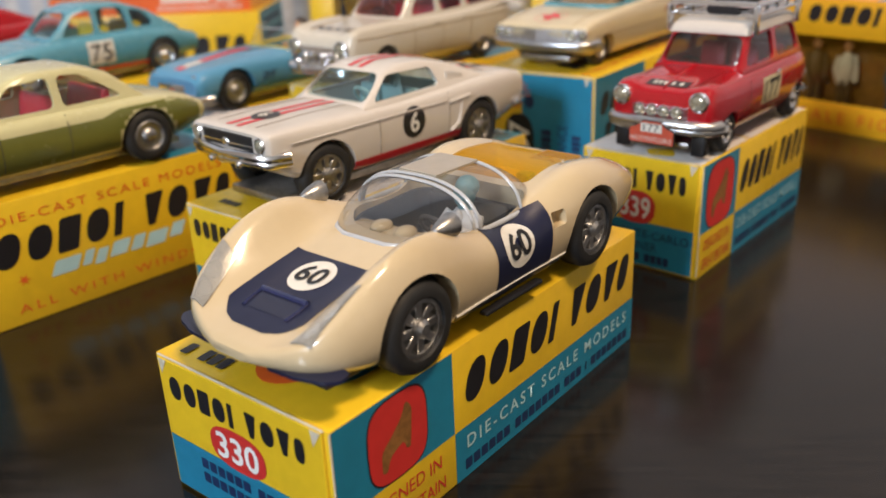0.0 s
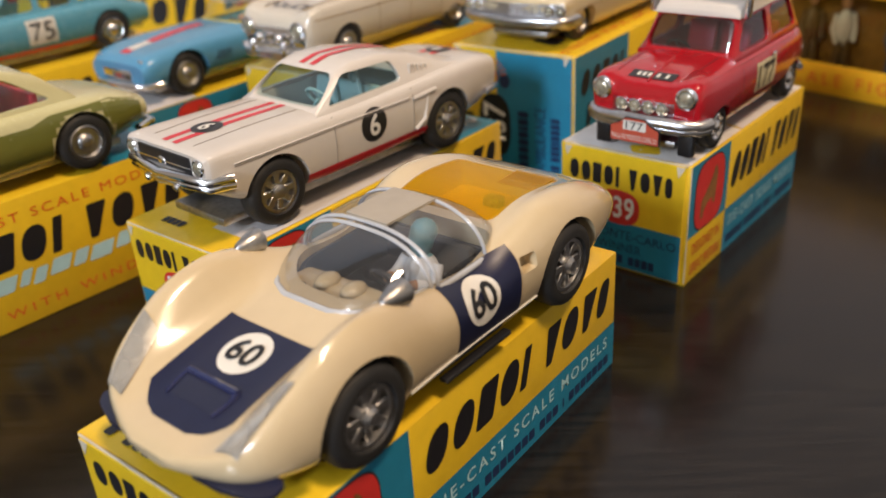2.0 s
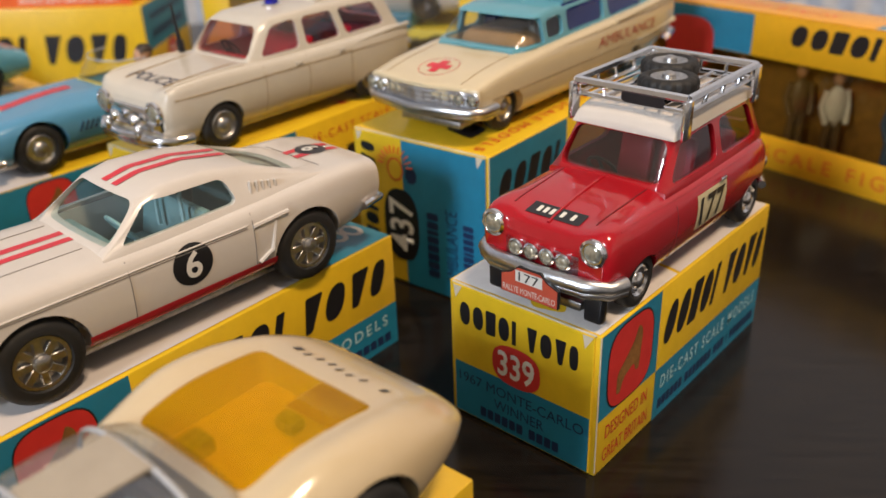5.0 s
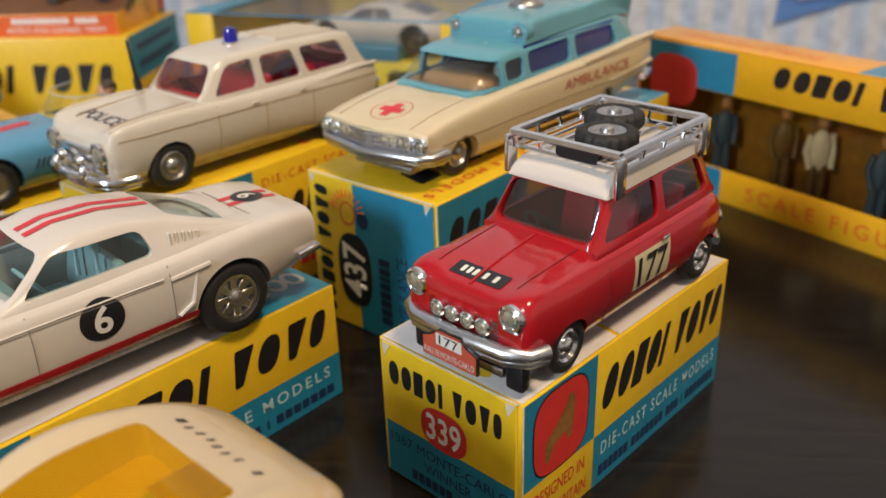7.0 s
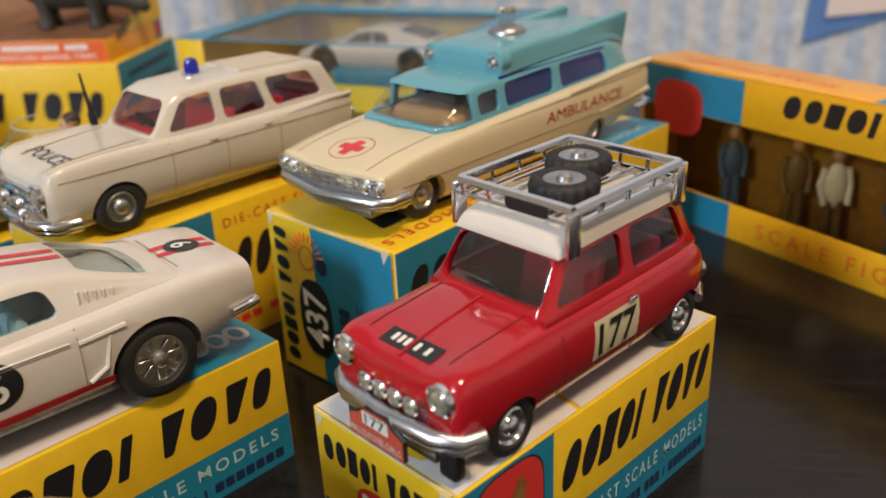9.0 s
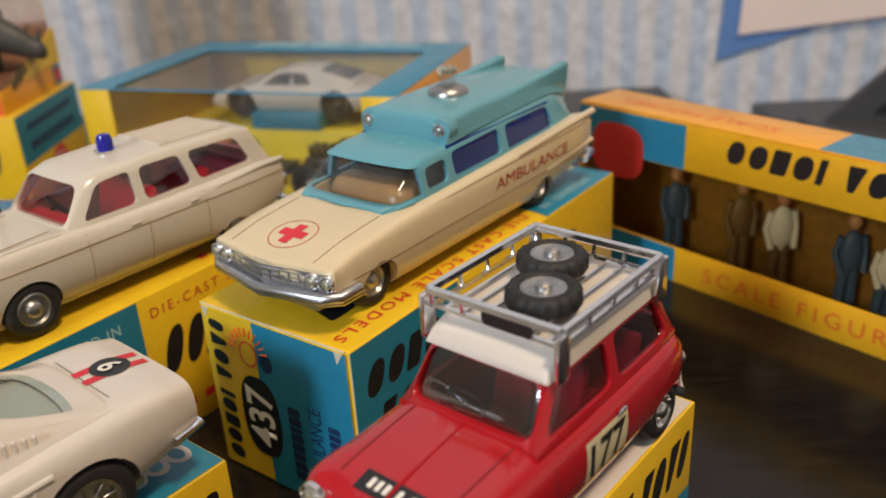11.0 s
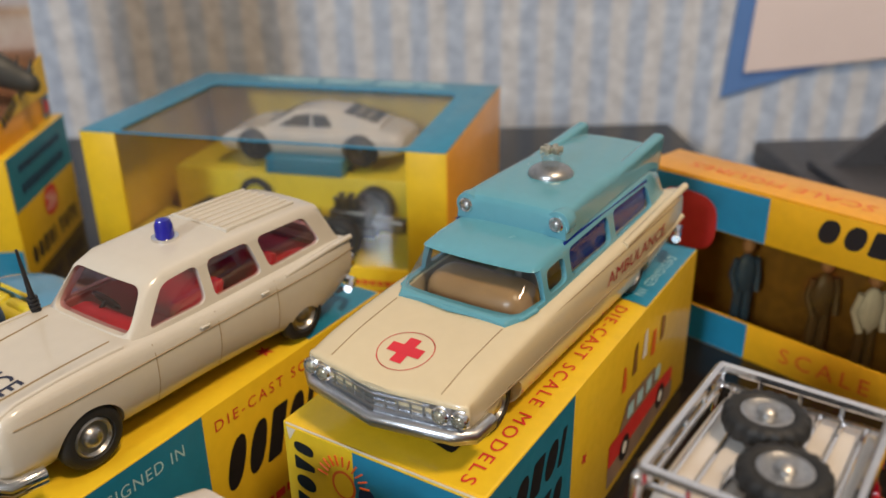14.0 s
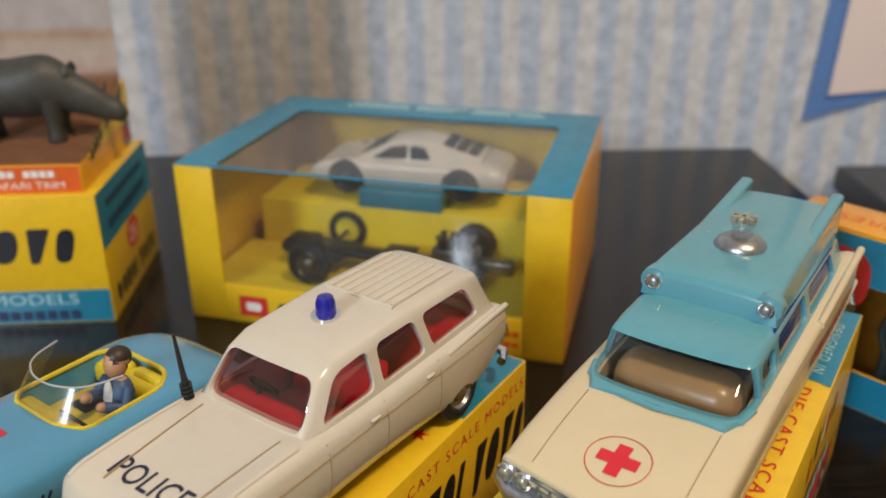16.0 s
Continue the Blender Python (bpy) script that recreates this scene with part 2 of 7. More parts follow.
def thing(name, x, y, z, yaw, label, category, group="", kind=""):
    ob = new(name)
    ob.empty_display_size = 0.01
    ob.matrix_world = pose(x * MM, y * MM, z * MM, 0, 0, yaw)
    return tagged(ob, label, category, group, kind)


def slab(x0, x1, y0, y1, z0, z1, bevel=0.0, seg=2):
    bm = bmesh.new()
    bmesh.ops.create_cube(bm, size=1, matrix=Matrix.Translation(((x0 + x1) / 2, (y0 + y1) / 2, (z0 + z1) / 2)) @ Matrix.Diagonal((x1 - x0, y1 - y0, z1 - z0, 1)))
    if bevel:
        bmesh.ops.bevel(bm, geom=bm.edges[:], offset=bevel, segments=seg, affect="EDGES", profile=0.5)
    return bm


def join(*bms):
    out = bmesh.new()
    for b in bms:
        me = bpy.data.meshes.new("tmp")
        b.to_mesh(me)
        b.free()
        out.from_mesh(me)
        bpy.data.meshes.remove(me)
    return out


def prism(points, low, high, axis="y"):
    """A polygon of (a, b) swept along an axis: y sweeps (x, z), x sweeps (y, z), z sweeps (x, y)."""
    bm = bmesh.new()
    put = {"y": lambda a, b, c: (a, c, b), "x": lambda a, b, c: (c, a, b), "z": lambda a, b, c: (a, b, c)}[axis]
    lo, hi = ([bm.verts.new(put(a, b, c)) for a, b in points] for c in (low, high))
    n = len(points)
    bm.faces.new(lo)
    bm.faces.new(hi[::-1])
    for i in range(n):
        bm.faces.new((lo[i], hi[i], hi[(i + 1) % n], lo[(i + 1) % n]))
    bmesh.ops.recalc_face_normals(bm, faces=bm.faces)
    return bm


def rounded(points, r, seg=4):
    """A polygon with its corners rounded."""
    out, n = [], len(points)
    for i in range(n):
        p, a, b = Vector(points[i]), Vector(points[i - 1]), Vector(points[(i + 1) % n])
        ra = min(r, (a - p).length * 0.45, (b - p).length * 0.45)
        s, e = p + (a - p).normalized() * ra, p + (b - p).normalized() * ra
        for k in range(seg + 1):
            u = k / seg
            out.append(tuple(s * (1 - u) ** 2 + p * 2 * u * (1 - u) + e * u * u))
    return out


def oval(cx, cy, rx, ry, n=28, power=2.0):
    out = []
    for k in range(n):
        a = 2 * math.pi * k / n
        c, s = math.cos(a), math.sin(a)
        out.append((cx + rx * math.copysign(abs(c) ** (2 / power), c), cy + ry * math.copysign(abs(s) ** (2 / power), s)))
    return out


def lathe(profile, n=28, axis="y"):
    """A turned part from (radius, height) pairs."""
    bm = bmesh.new()
    rings = []
    for r, h in profile:
        ring = []
        for k in range(n):
            a = 2 * math.pi * k / n
            c, s = r * math.cos(a), r * math.sin(a)
            ring.append(bm.verts.new({"y": (c, h, s), "z": (c, s, h), "x": (h, c, s)}[axis]))
        rings.append(ring)
    for a, b in zip(rings, rings[1:]):
        for k in range(n):
            bm.faces.new((a[k], a[(k + 1) % n], b[(k + 1) % n], b[k]))
    bm.faces.new(rings[0])
    bm.faces.new(rings[-1][::-1])
    bmesh.ops.recalc_face_normals(bm, faces=bm.faces)
    return bm


def rod(points, r, n=8):
    """A round bar along a line of points."""
    bm = bmesh.new()
    pts = [Vector(p) for p in points]
    rings = []
    for i, p in enumerate(pts):
        d = (pts[min(i + 1, len(pts) - 1)] - pts[max(i - 1, 0)]).normalized()
        side = d.orthogonal().normalized()
        up = d.cross(side)
        rings.append([bm.verts.new(p + r * (math.cos(2 * math.pi * k / n) * side + math.sin(2 * math.pi * k / n) * up)) for k in range(n)])
    for a, b in zip(rings, rings[1:]):
        best = min(range(n), key=lambda s: sum((a[k].co - b[(k + s) % n].co).length for k in range(n)))
        for k in range(n):
            bm.faces.new((a[k], a[(k + 1) % n], b[(k + 1 + best) % n], b[(k + best) % n]))
    bm.faces.new(rings[0][::-1])
    bm.faces.new(rings[-1])
    bmesh.ops.recalc_face_normals(bm, faces=bm.faces)
    return bm


def ball(x, y, z, rx, ry, rz, u=16, v=10):
    bm = bmesh.new()
    bmesh.ops.create_uvsphere(bm, u_segments=u, v_segments=v, radius=1, matrix=Matrix.Translation((x, y, z)) @ Matrix.Diagonal((rx, ry, rz, 1)))
    return bm


def soft(points, rounds=2):
    """Corner cutting of an open line; its ends stay."""
    for _ in range(rounds):
        out = [points[0]]
        for a, b in zip(points, points[1:]):
            out += [tuple(0.75 * p + 0.25 * q for p, q in zip(a, b)), tuple(0.25 * p + 0.75 * q for p, q in zip(a, b))]
        out.append(points[-1])
        points = out
    return points


def glide(rows, steps):
    """Rows of numbers with smooth rows between them."""
    rows = [np.array(r, float) for r in rows]
    out = []
    for i in range(len(rows) - 1):
        a, b, c, d = rows[max(i - 1, 0)], rows[i], rows[i + 1], rows[min(i + 2, len(rows) - 1)]
        h = c[0] - b[0]
        s0 = (c - a) / max(c[0] - a[0], 1e-6) if i else (c - b) / max(h, 1e-6)
        s1 = (d - b) / max(d[0] - b[0], 1e-6) if i + 2 < len(rows) else (c - b) / max(h, 1e-6)
        for k in range(steps):
            u = k / steps
            out.append((2 * u**3 - 3 * u**2 + 1) * b + (u**3 - 2 * u**2 + u) * h * s0 + (3 * u**2 - 2 * u**3) * c + (u**3 - u**2) * h * s1)
    return out + [rows[-1]]


def skin(sections, rounds=2):
    """A closed hull through half sections [(x, [(y, z), ...])], mirrored about y = 0."""
    bm = bmesh.new()
    rings = []
    for x, half in sections:
        half = soft(half, rounds)
        pts = half + [(-y, z) for y, z in half[-2:0:-1]]
        rings.append([bm.verts.new((x, y, z)) for y, z in pts])
    n = len(rings[0])
    for a, b in zip(rings, rings[1:]):
        for k in range(n):
            bm.faces.new((a[k], a[(k + 1) % n], b[(k + 1) % n], b[k]))
    bm.faces.new(rings[0][::-1])
    bm.faces.new(rings[-1])
    bmesh.ops.recalc_face_normals(bm, faces=bm.faces)
    return bm


def hull(rows, steps=4, rounds=2):
    """A lower body. Rows, front to rear reversed in x order: x, bottom, middle, shoulder, wing crest, bonnet height, then half widths at bottom, sides, crest, bonnet edge."""
    out = []
    for x, zb, zm, zs, zf, zt, wb, ws, yf, yh in glide(sorted(rows), steps):
        out.append((x, [(0, zb), (wb * 0.6, zb), (wb, zb), (ws, zm), (ws, zs), (yf, zf), (yh, zt), (yh * 0.5, zt), (0, zt)]))
    return skin(out, rounds)


def cabin(rows, inset=0.0, drop=0.0, steps=1, rounds=2):
    """An upper body. Rows: x, base, roof, half width at base, half width at roof."""
    rows = sorted(rows)
    if inset:
        rows = [list(r) for r in rows]
        rows[0][0] += inset * 1.3
        rows[-1][0] -= inset * 1.3
    out = []
    for x, zb, zt, wb, wt in glide(rows, steps) if steps > 1 else rows:
        w, v, t = wb - inset, wt - inset, max(zt - inset, zb - drop + 0.4)
        b = zb - drop
        out.append((x, [(0, b), (w * 0.7, b), (w, b), (w, b + 0.5 * drop), (w * 0.995, b + drop), ((w + v) / 2, (b + drop + t) / 2), (v, t - 0.5), (v * 0.8, t), (v * 0.4, t + 0.25), (0, t + 0.3)]))
    return skin(out, rounds)


def carve(base, *steps):
    """The mesh of base (a bmesh) after cutting ('-') or adding ('+') other bmeshes."""
    def temp(bm):
        me = bpy.data.meshes.new("tmp")
        bmesh.ops.recalc_face_normals(bm, faces=bm.faces)
        bm.to_mesh(me)
        bm.free()
        return new("tmp", me)
    ob, tools = temp(base), []
    for sign, bm in steps:
        tool = temp(bm)
        mod = ob.modifiers.new("cut", "BOOLEAN")
        mod.operation, mod.solver, mod.object = ("DIFFERENCE" if sign == "-" else "UNION"), "EXACT", tool
        tools.append(tool)
    bpy.context.view_layer.update()
    me = bpy.data.meshes.new_from_object(ob.evaluated_get(bpy.context.evaluated_depsgraph_get()))
    for o in (ob, *tools):
        old = o.data
        bpy.data.objects.remove(o)
        bpy.data.meshes.remove(old)
    out = bmesh.new()
    out.from_mesh(me)
    bpy.data.meshes.remove(me)
    bmesh.ops.remove_doubles(out, verts=out.verts, dist=0.01)
    return out


def lettering(text, height, width=None, shear=0.0, space=1.0, thick=0.0):
    """Flat letters in the x-y plane, centred, of that capital height and, if given, overall width."""
    cu = bpy.data.curves.new("tmp", "FONT")
    cu.body, cu.size, cu.align_x, cu.align_y, cu.shear, cu.space_character, cu.offset = text, 1.0, "CENTER", "CENTER", shear, space, thick
    cu.resolution_u = 3
    ob = new("tmp", cu)
    bpy.context.view_layer.update()
    me = bpy.data.meshes.new_from_object(ob.evaluated_get(bpy.context.evaluated_depsgraph_get()))
    bpy.data.objects.remove(ob)
    bpy.data.curves.remove(cu)
    bm = bmesh.new()
    bm.from_mesh(me)
    bpy.data.meshes.remove(me)
    xs, ys = [v.co.x for v in bm.verts], [v.co.y for v in bm.verts]
    sy = height / (max(ys) - min(ys))
    sx = width / (max(xs) - min(xs)) if width else sy
    for v in bm.verts:
        v.co = ((v.co.x - (max(xs) + min(xs)) / 2) * sx, (v.co.y - (max(ys) + min(ys)) / 2) * sy, 0)
    return bm


def bars(widths, height, width, shear=0.25, gap=0.22, wave=0.0):
    """Writing as plain slanted bars in the x-y plane; a negative width is a space."""
    total = sum(abs(w) for w in widths) + gap * (len(widths) - 1)
    bm, x, s = bmesh.new(), -width / 2, width / total
    for i, w in enumerate(widths):
        if w > 0:
            up = wave * math.sin(i * 2.3)
            pts = [(x, up - height / 2), (x + w * s, up - height / 2), (x + w * s, up + height / 2), (x, up + height / 2)]
            bm.faces.new([bm.verts.new((a + b * shear, b, 0)) for a, b in rounded(pts, height * 0.12, 2)])
        x += (abs(w) + gap) * s
    return bm


def flat(points):
    bm = bmesh.new()
    bm.faces.new([bm.verts.new((a, b, 0)) for a, b in points])
    return bm


def rect(w, h, cx=0.0, cy=0.0, r=0.0):
    p = [(cx - w / 2, cy - h / 2), (cx + w / 2, cy - h / 2), (cx + w / 2, cy + h / 2), (cx - w / 2, cy + h / 2)]
    return rounded(p, r) if r else p


# Frames for printing on a carton or car: the sheet's x, y and outward normal in the thing's axes.
def on_left(x, y, z, turn=0.0):
    """On the +y side: the writing runs from the front (+x) to the rear."""
    return Matrix.Translation((x, y, z)) @ Matrix(((-1, 0, 0, 0), (0, 0, 1, 0), (0, 1, 0, 0), (0, 0, 0, 1))) @ Matrix.Rotation(radians(turn), 4, "Z")


def on_front(x, y, z, turn=0.0):
    """On the +x end: the writing runs from -y to +y."""
    return Matrix.Translation((x, y, z)) @ Matrix(((0, 0, 1, 0), (1, 0, 0, 0), (0, 1, 0, 0), (0, 0, 0, 1))) @ Matrix.Rotation(radians(turn), 4, "Z")


def on_top(x, y, z, turn=0.0):
    return Matrix.Translation((x, y, z)) @ Matrix.Rotation(radians(turn), 4, "Z")


def brand_shapes(height, width, m, parent, mat=None, shear=0.26, shapes="oorol wovs"):
    """The maker's name as plain shapes, each a part: ovals, blocks, slim bars and wedges, slanted; a blank is a gap."""
    wide = {"o": 0.84, "r": 0.74, "l": 0.30, "w": 0.74, "v": 0.78, "s": 0.62, " ": 0.42}
    gap, total = 0.16, sum(wide[c] for c in shapes) + 0.16 * (len(shapes) - 1)
    x, s, h = -width / 2, width / total, height / 2
    for c in shapes:
        hw = wide[c] * s / 2
        if c != " ":
            if c in "os":
                pts = oval(0, 0, hw * 0.92, h * 0.97, 20, 2.3 if c == "o" else 2.8)
            elif c in "wv":
                pts = rounded([(-hw * 0.40, -h), (hw * 0.32, -h), (hw * 0.92, h), (-hw * 0.92, h)], hw * 0.2, 2)
            else:
                pts = rounded([(-hw, -h), (hw * 0.9, -h), (hw, h), (-hw, h)], hw * 0.3, 2)
            bm = bmesh.new()
            bm.faces.new([bm.verts.new((x + hw + a + b * shear, b, 0)) for a, b in pts])
            part("brand_shape", bm, mat or BLACK_INK, parent, "", 0, m=m)
        x += (wide[c] + gap) * s


DARK_PICTURE = material("dark_printed_picture", (0.10, 0.085, 0.08), 0.4, vary=0.4, size=250, second=(0.32, 0.20, 0.12))

# ---- room ----


def structure(name, bm, mat, label, smooth=0.0):
    ob = part(name, bm, mat, None, label, smooth)
    return tagged(ob, label, name.split("_")[0], kind="structure")


def wall_with_window():
    """West wall with a window opening, its lining and bars."""
    w = slab(-1680, -1600, -2600, 780, -740, 1700)
    return carve(w, ("-", slab(-1700, -1580, -2450, -1850, 920, 1670)))


structure("wall_north", slab(-1600, 2200, 700, 780, -740, 1700), WALLPAPER, "wall with striped pale blue and cream paper")
structure("wall_west", wall_with_window(), PLASTER, "plain painted wall with a window opening")
structure("wall_east", slab(2200, 2280, -2600, 780, -740, 1700), PLASTER, "plain painted wall")
structure("wall_south", slab(-1680, 2280, -2680, -2600, -740, 1700), PLASTER, "plain painted wall")
structure("floor", slab(-1600, 2200, -2600, 700, -800, -740), CARPET, "brown carpet floor")
structure("ceiling", slab(-1680, 2280, -2680, 780, 1700, 1760), PLASTER, "plain white ceiling")
window = thing("window_1", -1640, -2150, 920, 0, "white framed window with clear panes", "window", kind="structure")
part("window_frame", join(slab(-25, 25, -300, -255, 0, 750, 3), slab(-25, 25, 255, 300, 0, 750, 3), slab(-25, 25, -255, 255, 0, 45, 3), slab(-25, 25, -255, 255, 705, 750, 3)), WHITE_INK, window)
lamp = thing("ceiling_lamp", 520, -280, 1700, 0, "round white ceiling lamp", "lamp")
part("shade", lathe([(30, 0), (150, -10), (170, -60), (165, -120), (150, -60), (30, -20)], 32, "z"), WHITE_INK, lamp)

table = thing("table", 0, 0, 0, 0, "black-brown wood table with a soft sheen", "table")
top = [(-620, -420), (520, -420), (520, 455), (196, 455), (194, 668), (-620, 668)]
part("tabletop", prism(top, -28, 0, "z"), WOOD, table, smooth=0)
for lx, ly in ((-580, -380), (480, -380), (480, 410), (-580, 630)):
    part("leg", slab(lx - 28, lx + 28, ly - 28, ly + 28, -740, -28, 2), WOOD, table)
cabinet = thing("side_cabinet", 430, 585, -758, 0, "low dark grey cabinet beside the table", "cabinet")
part("body", slab(-165, 165, -105, 105, 0, 722, 3), GREY_PLASTIC, cabinet)
part("top", slab(-170, 170, -110, 110, 722, 738, 3), GREY_PLASTIC, cabinet)
screen = thing("laptop", 340, 615, -20, 0, "dark grey laptop standing half open on the cabinet", "laptop")
part("base", slab(-70, 150, -70, 25, 0, 5, 2), GREY_PLASTIC, screen)
part("lid", prism(rounded([(-62, 4), (60, 112), (160, 112), (160, 4)], 3), 8, 13, "y"), GREY_PLASTIC, screen)
part("display", prism(rounded([(-34, 9), (64, 96), (150, 96), (150, 9)], 3), 7.2, 8.6, "y"), BLACK_PLASTIC, screen)

notice = thing("wall_notice", 300, 699, 60, 0, "white sheet of paper pinned over a blue sheet", "paper")
part("backing", prism([(-64, -52), (8, -31), (90, -20), (90, 194), (-48, 194)], -1.6, -0.8, "y"), BLUE_PAPER, notice, "blue backing sheet", 0)
part("sheet", prism([(-52, -36), (64, -27), (158, -22), (158, 190), (-40, 190)], -4.0, -3.2, "y"), PAPER, notice, "white sheet of paper", 0)

# ---- printed cartons ----


def crown(l, w, h, rise=0.9, n=16):
    """A lid that bulges a little."""
    bm = bmesh.new()
    grid = [[bm.verts.new((l * (i / n - 0.5), w * (j / n - 0.5), h + rise * (1 - abs(2 * i / n - 1) ** 8) * (1 - abs(2 * j / n - 1) ** 6))) for j in range(n + 1)] for i in range(n + 1)]
    for i in range(n):
        for j in range(n):
            bm.faces.new((grid[i][j], grid[i + 1][j], grid[i + 1][j + 1], grid[i][j + 1]))
    return bm


def lid_z(h, l, w, x, y, rise=0.9):
    return h + rise * max(0, 1 - abs(2 * x / l) ** 8) * max(0, 1 - abs(2 * y / w) ** 6)


def turned(bm, m):
    bmesh.ops.transform(bm, matrix=m, verts=bm.verts)
    return bm


def patch(points, m, name, mat, parent, label="", split=0, lid=None):
    bm = flat(points)
    bmesh.ops.transform(bm, matrix=m, verts=bm.verts)
    return part(name, bm, mat, parent, label, 0)


def lid_patch(box, l, w, h, x0, x1, y0, y1, name, mat, lift=0.08, n=12):
    bm = bmesh.new()
    g = [[bm.verts.new((x0 + (x1 - x0) * i / n, y0 + (y1 - y0) * j / n, 0)) for j in range(n + 1)] for i in range(n + 1)]
    for row in g:
        for v in row:
            v.co.z = lid_z(h, l, w, v.co.x, v.co.y) + lift
    for i in range(n):
        for j in range(n):
            bm.faces.new((g[i][j], g[i + 1][j], g[i + 1][j + 1], g[i][j + 1]))
    return part(name, bm, mat, box, "", 60)


def on_lid(bm, l, w, h, lift):
    for v in bm.verts:
        v.co.z = lid_z(h, l, w, v.co.x, v.co.y) + lift
    return bm


def badge(box, m, s):
    """The maker's picture: a red rounded field with a plain tan shape."""
    patch(oval(0, 0, 0.52 * s, 0.56 * s, 28, 3.4), m, "badge_field", BLACK_INK, box)
    patch(oval(0, 0, 0.50 * s, 0.54 * s, 28, 3.4), m @ Matrix.Translation((0, 0, 0.05)), "badge_field", RED_INK, box)
    blob = [(-0.30, -0.36), (-0.22, -0.37), (-0.16, -0.20), (0.08, -0.10), (0.12, -0.24), (0.19, -0.24), (0.22, 0.05), (0.24, 0.28), (0.14, 0.40), (0.06, 0.22), (-0.14, 0.04), (-0.30, -0.08)]
    patch(rounded([(a * s, b * s) for a, b in blob], 0.08 * s), m @ Matrix.Translation((0, 0, 0.1)), "badge_shape", TAN_INK, box)


def carton_body(name, x, y, yaw, l, w, h, label, mat=None, group="printed cartons"):
    box = thing(name, x, y, 0, yaw, label, "box", group)
    part("body", slab(-l / 2, l / 2, -w / 2, w / 2, 0, h, 0.35, 2), mat or YELLOW, box)
    part("lid", crown(l - 0.8, w - 0.8, h - 0.02), mat or YELLOW, box)
    # the tucked end flap, its worn raw edge and the two side notches
    part("end_flap", slab(l / 2 + 0.02, l / 2 + 0.5, -w / 2 + 1.2, w / 2 - 1.2, 0.6, h - 0.25, 0.2, 1), mat or YELLOW, box)
    part("worn_edge", join(rod([(l / 2 + 0.1, -w / 2 + 1.0, h - 0.1), (l / 2 + 0.25, -w * 0.1, h - 0.02), (l / 2 + 0.2, w / 2 - 1.0, h - 0.1)], 0.24, 6), rod([(l / 2 - 0.1, w / 2 - 0.1, h - 0.4), (l / 2 - 0.05, w / 2 - 0.05, 1)], 0.16, 6)), RAW_CARD, box, "raw worn card edge")
    for s in (-1, 1):
        part("flap_notch", prism([(0, 0), (2.4, 0), (0.6, -3.0)], 0, 0.06, "x"), RAW_CARD, box, smooth=0, m=Matrix.Translation((l / 2 + 0.52, s * (w / 2 - 1.4) - (2.4 if s > 0 else 0), h - 0.5)))
    return box


def side_print(box, l, w, h, div=0.30, split=0.40, writing=True, e=0.06):
    """The long side: a blue and yellow chequer with the maker's picture, the brand in bars and two lines."""
    y, xd, zs = w / 2 + e, l / 2 - div * l, split * h
    patch(rect(div * l - 0.3, h - zs - 0.3), on_left(l / 2 - div * l / 2 - 0.1, y, (h + zs) / 2 - 0.1), "blue_panel", BLUE, box)
    patch(rect(l - div * l - 0.3, zs - 0.3), on_left(xd - (l - div * l) / 2 + 0.1, y, zs / 2), "blue_panel", BLUE, box)
    badge(box, on_left(l / 2 - div * l * 0.5, y + e, zs + (h - zs) * 0.48), min(div * l * 0.86, (h - zs) * 0.86))
    part("caption", lettering("DESIGNED IN", zs * 0.24, div * l * 0.72), RED_INK, box, m=on_left(l / 2 - div * l * 0.5, y + e, zs * 0.70), smooth=0)
    part("caption", lettering("GREAT BRITAIN", zs * 0.24, div * l * 0.78), RED_INK, box, m=on_left(l / 2 - div * l * 0.5, y + e, zs * 0.28), smooth=0)
    brand_shapes((h - zs) * 0.50, (l - div * l) * 0.90, on_left(xd - (l - div * l) / 2, y + e, zs + (h - zs) * 0.50), box, None, 0.28)
    part("caption", lettering("DIE-CAST SCALE MODELS", zs * 0.25, (l - div * l) * 0.90, space=1.35, thick=0.012), PALE_INK, box, m=on_left(xd - (l - div * l) / 2, y + e, zs * 0.68), smooth=0)
    part("small_print", bars((1, 1, 1, 1, 1, 1, -0.5, 1, 1, 1, 1, 1, 1, 1, -0.5, 1, 1, 1, -0.5, 0.3, -0.5, 1, 1, 1, 1, 1, 1, 1), zs * 0.20, (l - div * l) * 0.92, 0.0), NAVY_INK, box, m=on_left(xd - (l - div * l) / 2, y + e, zs * 0.26), smooth=0)


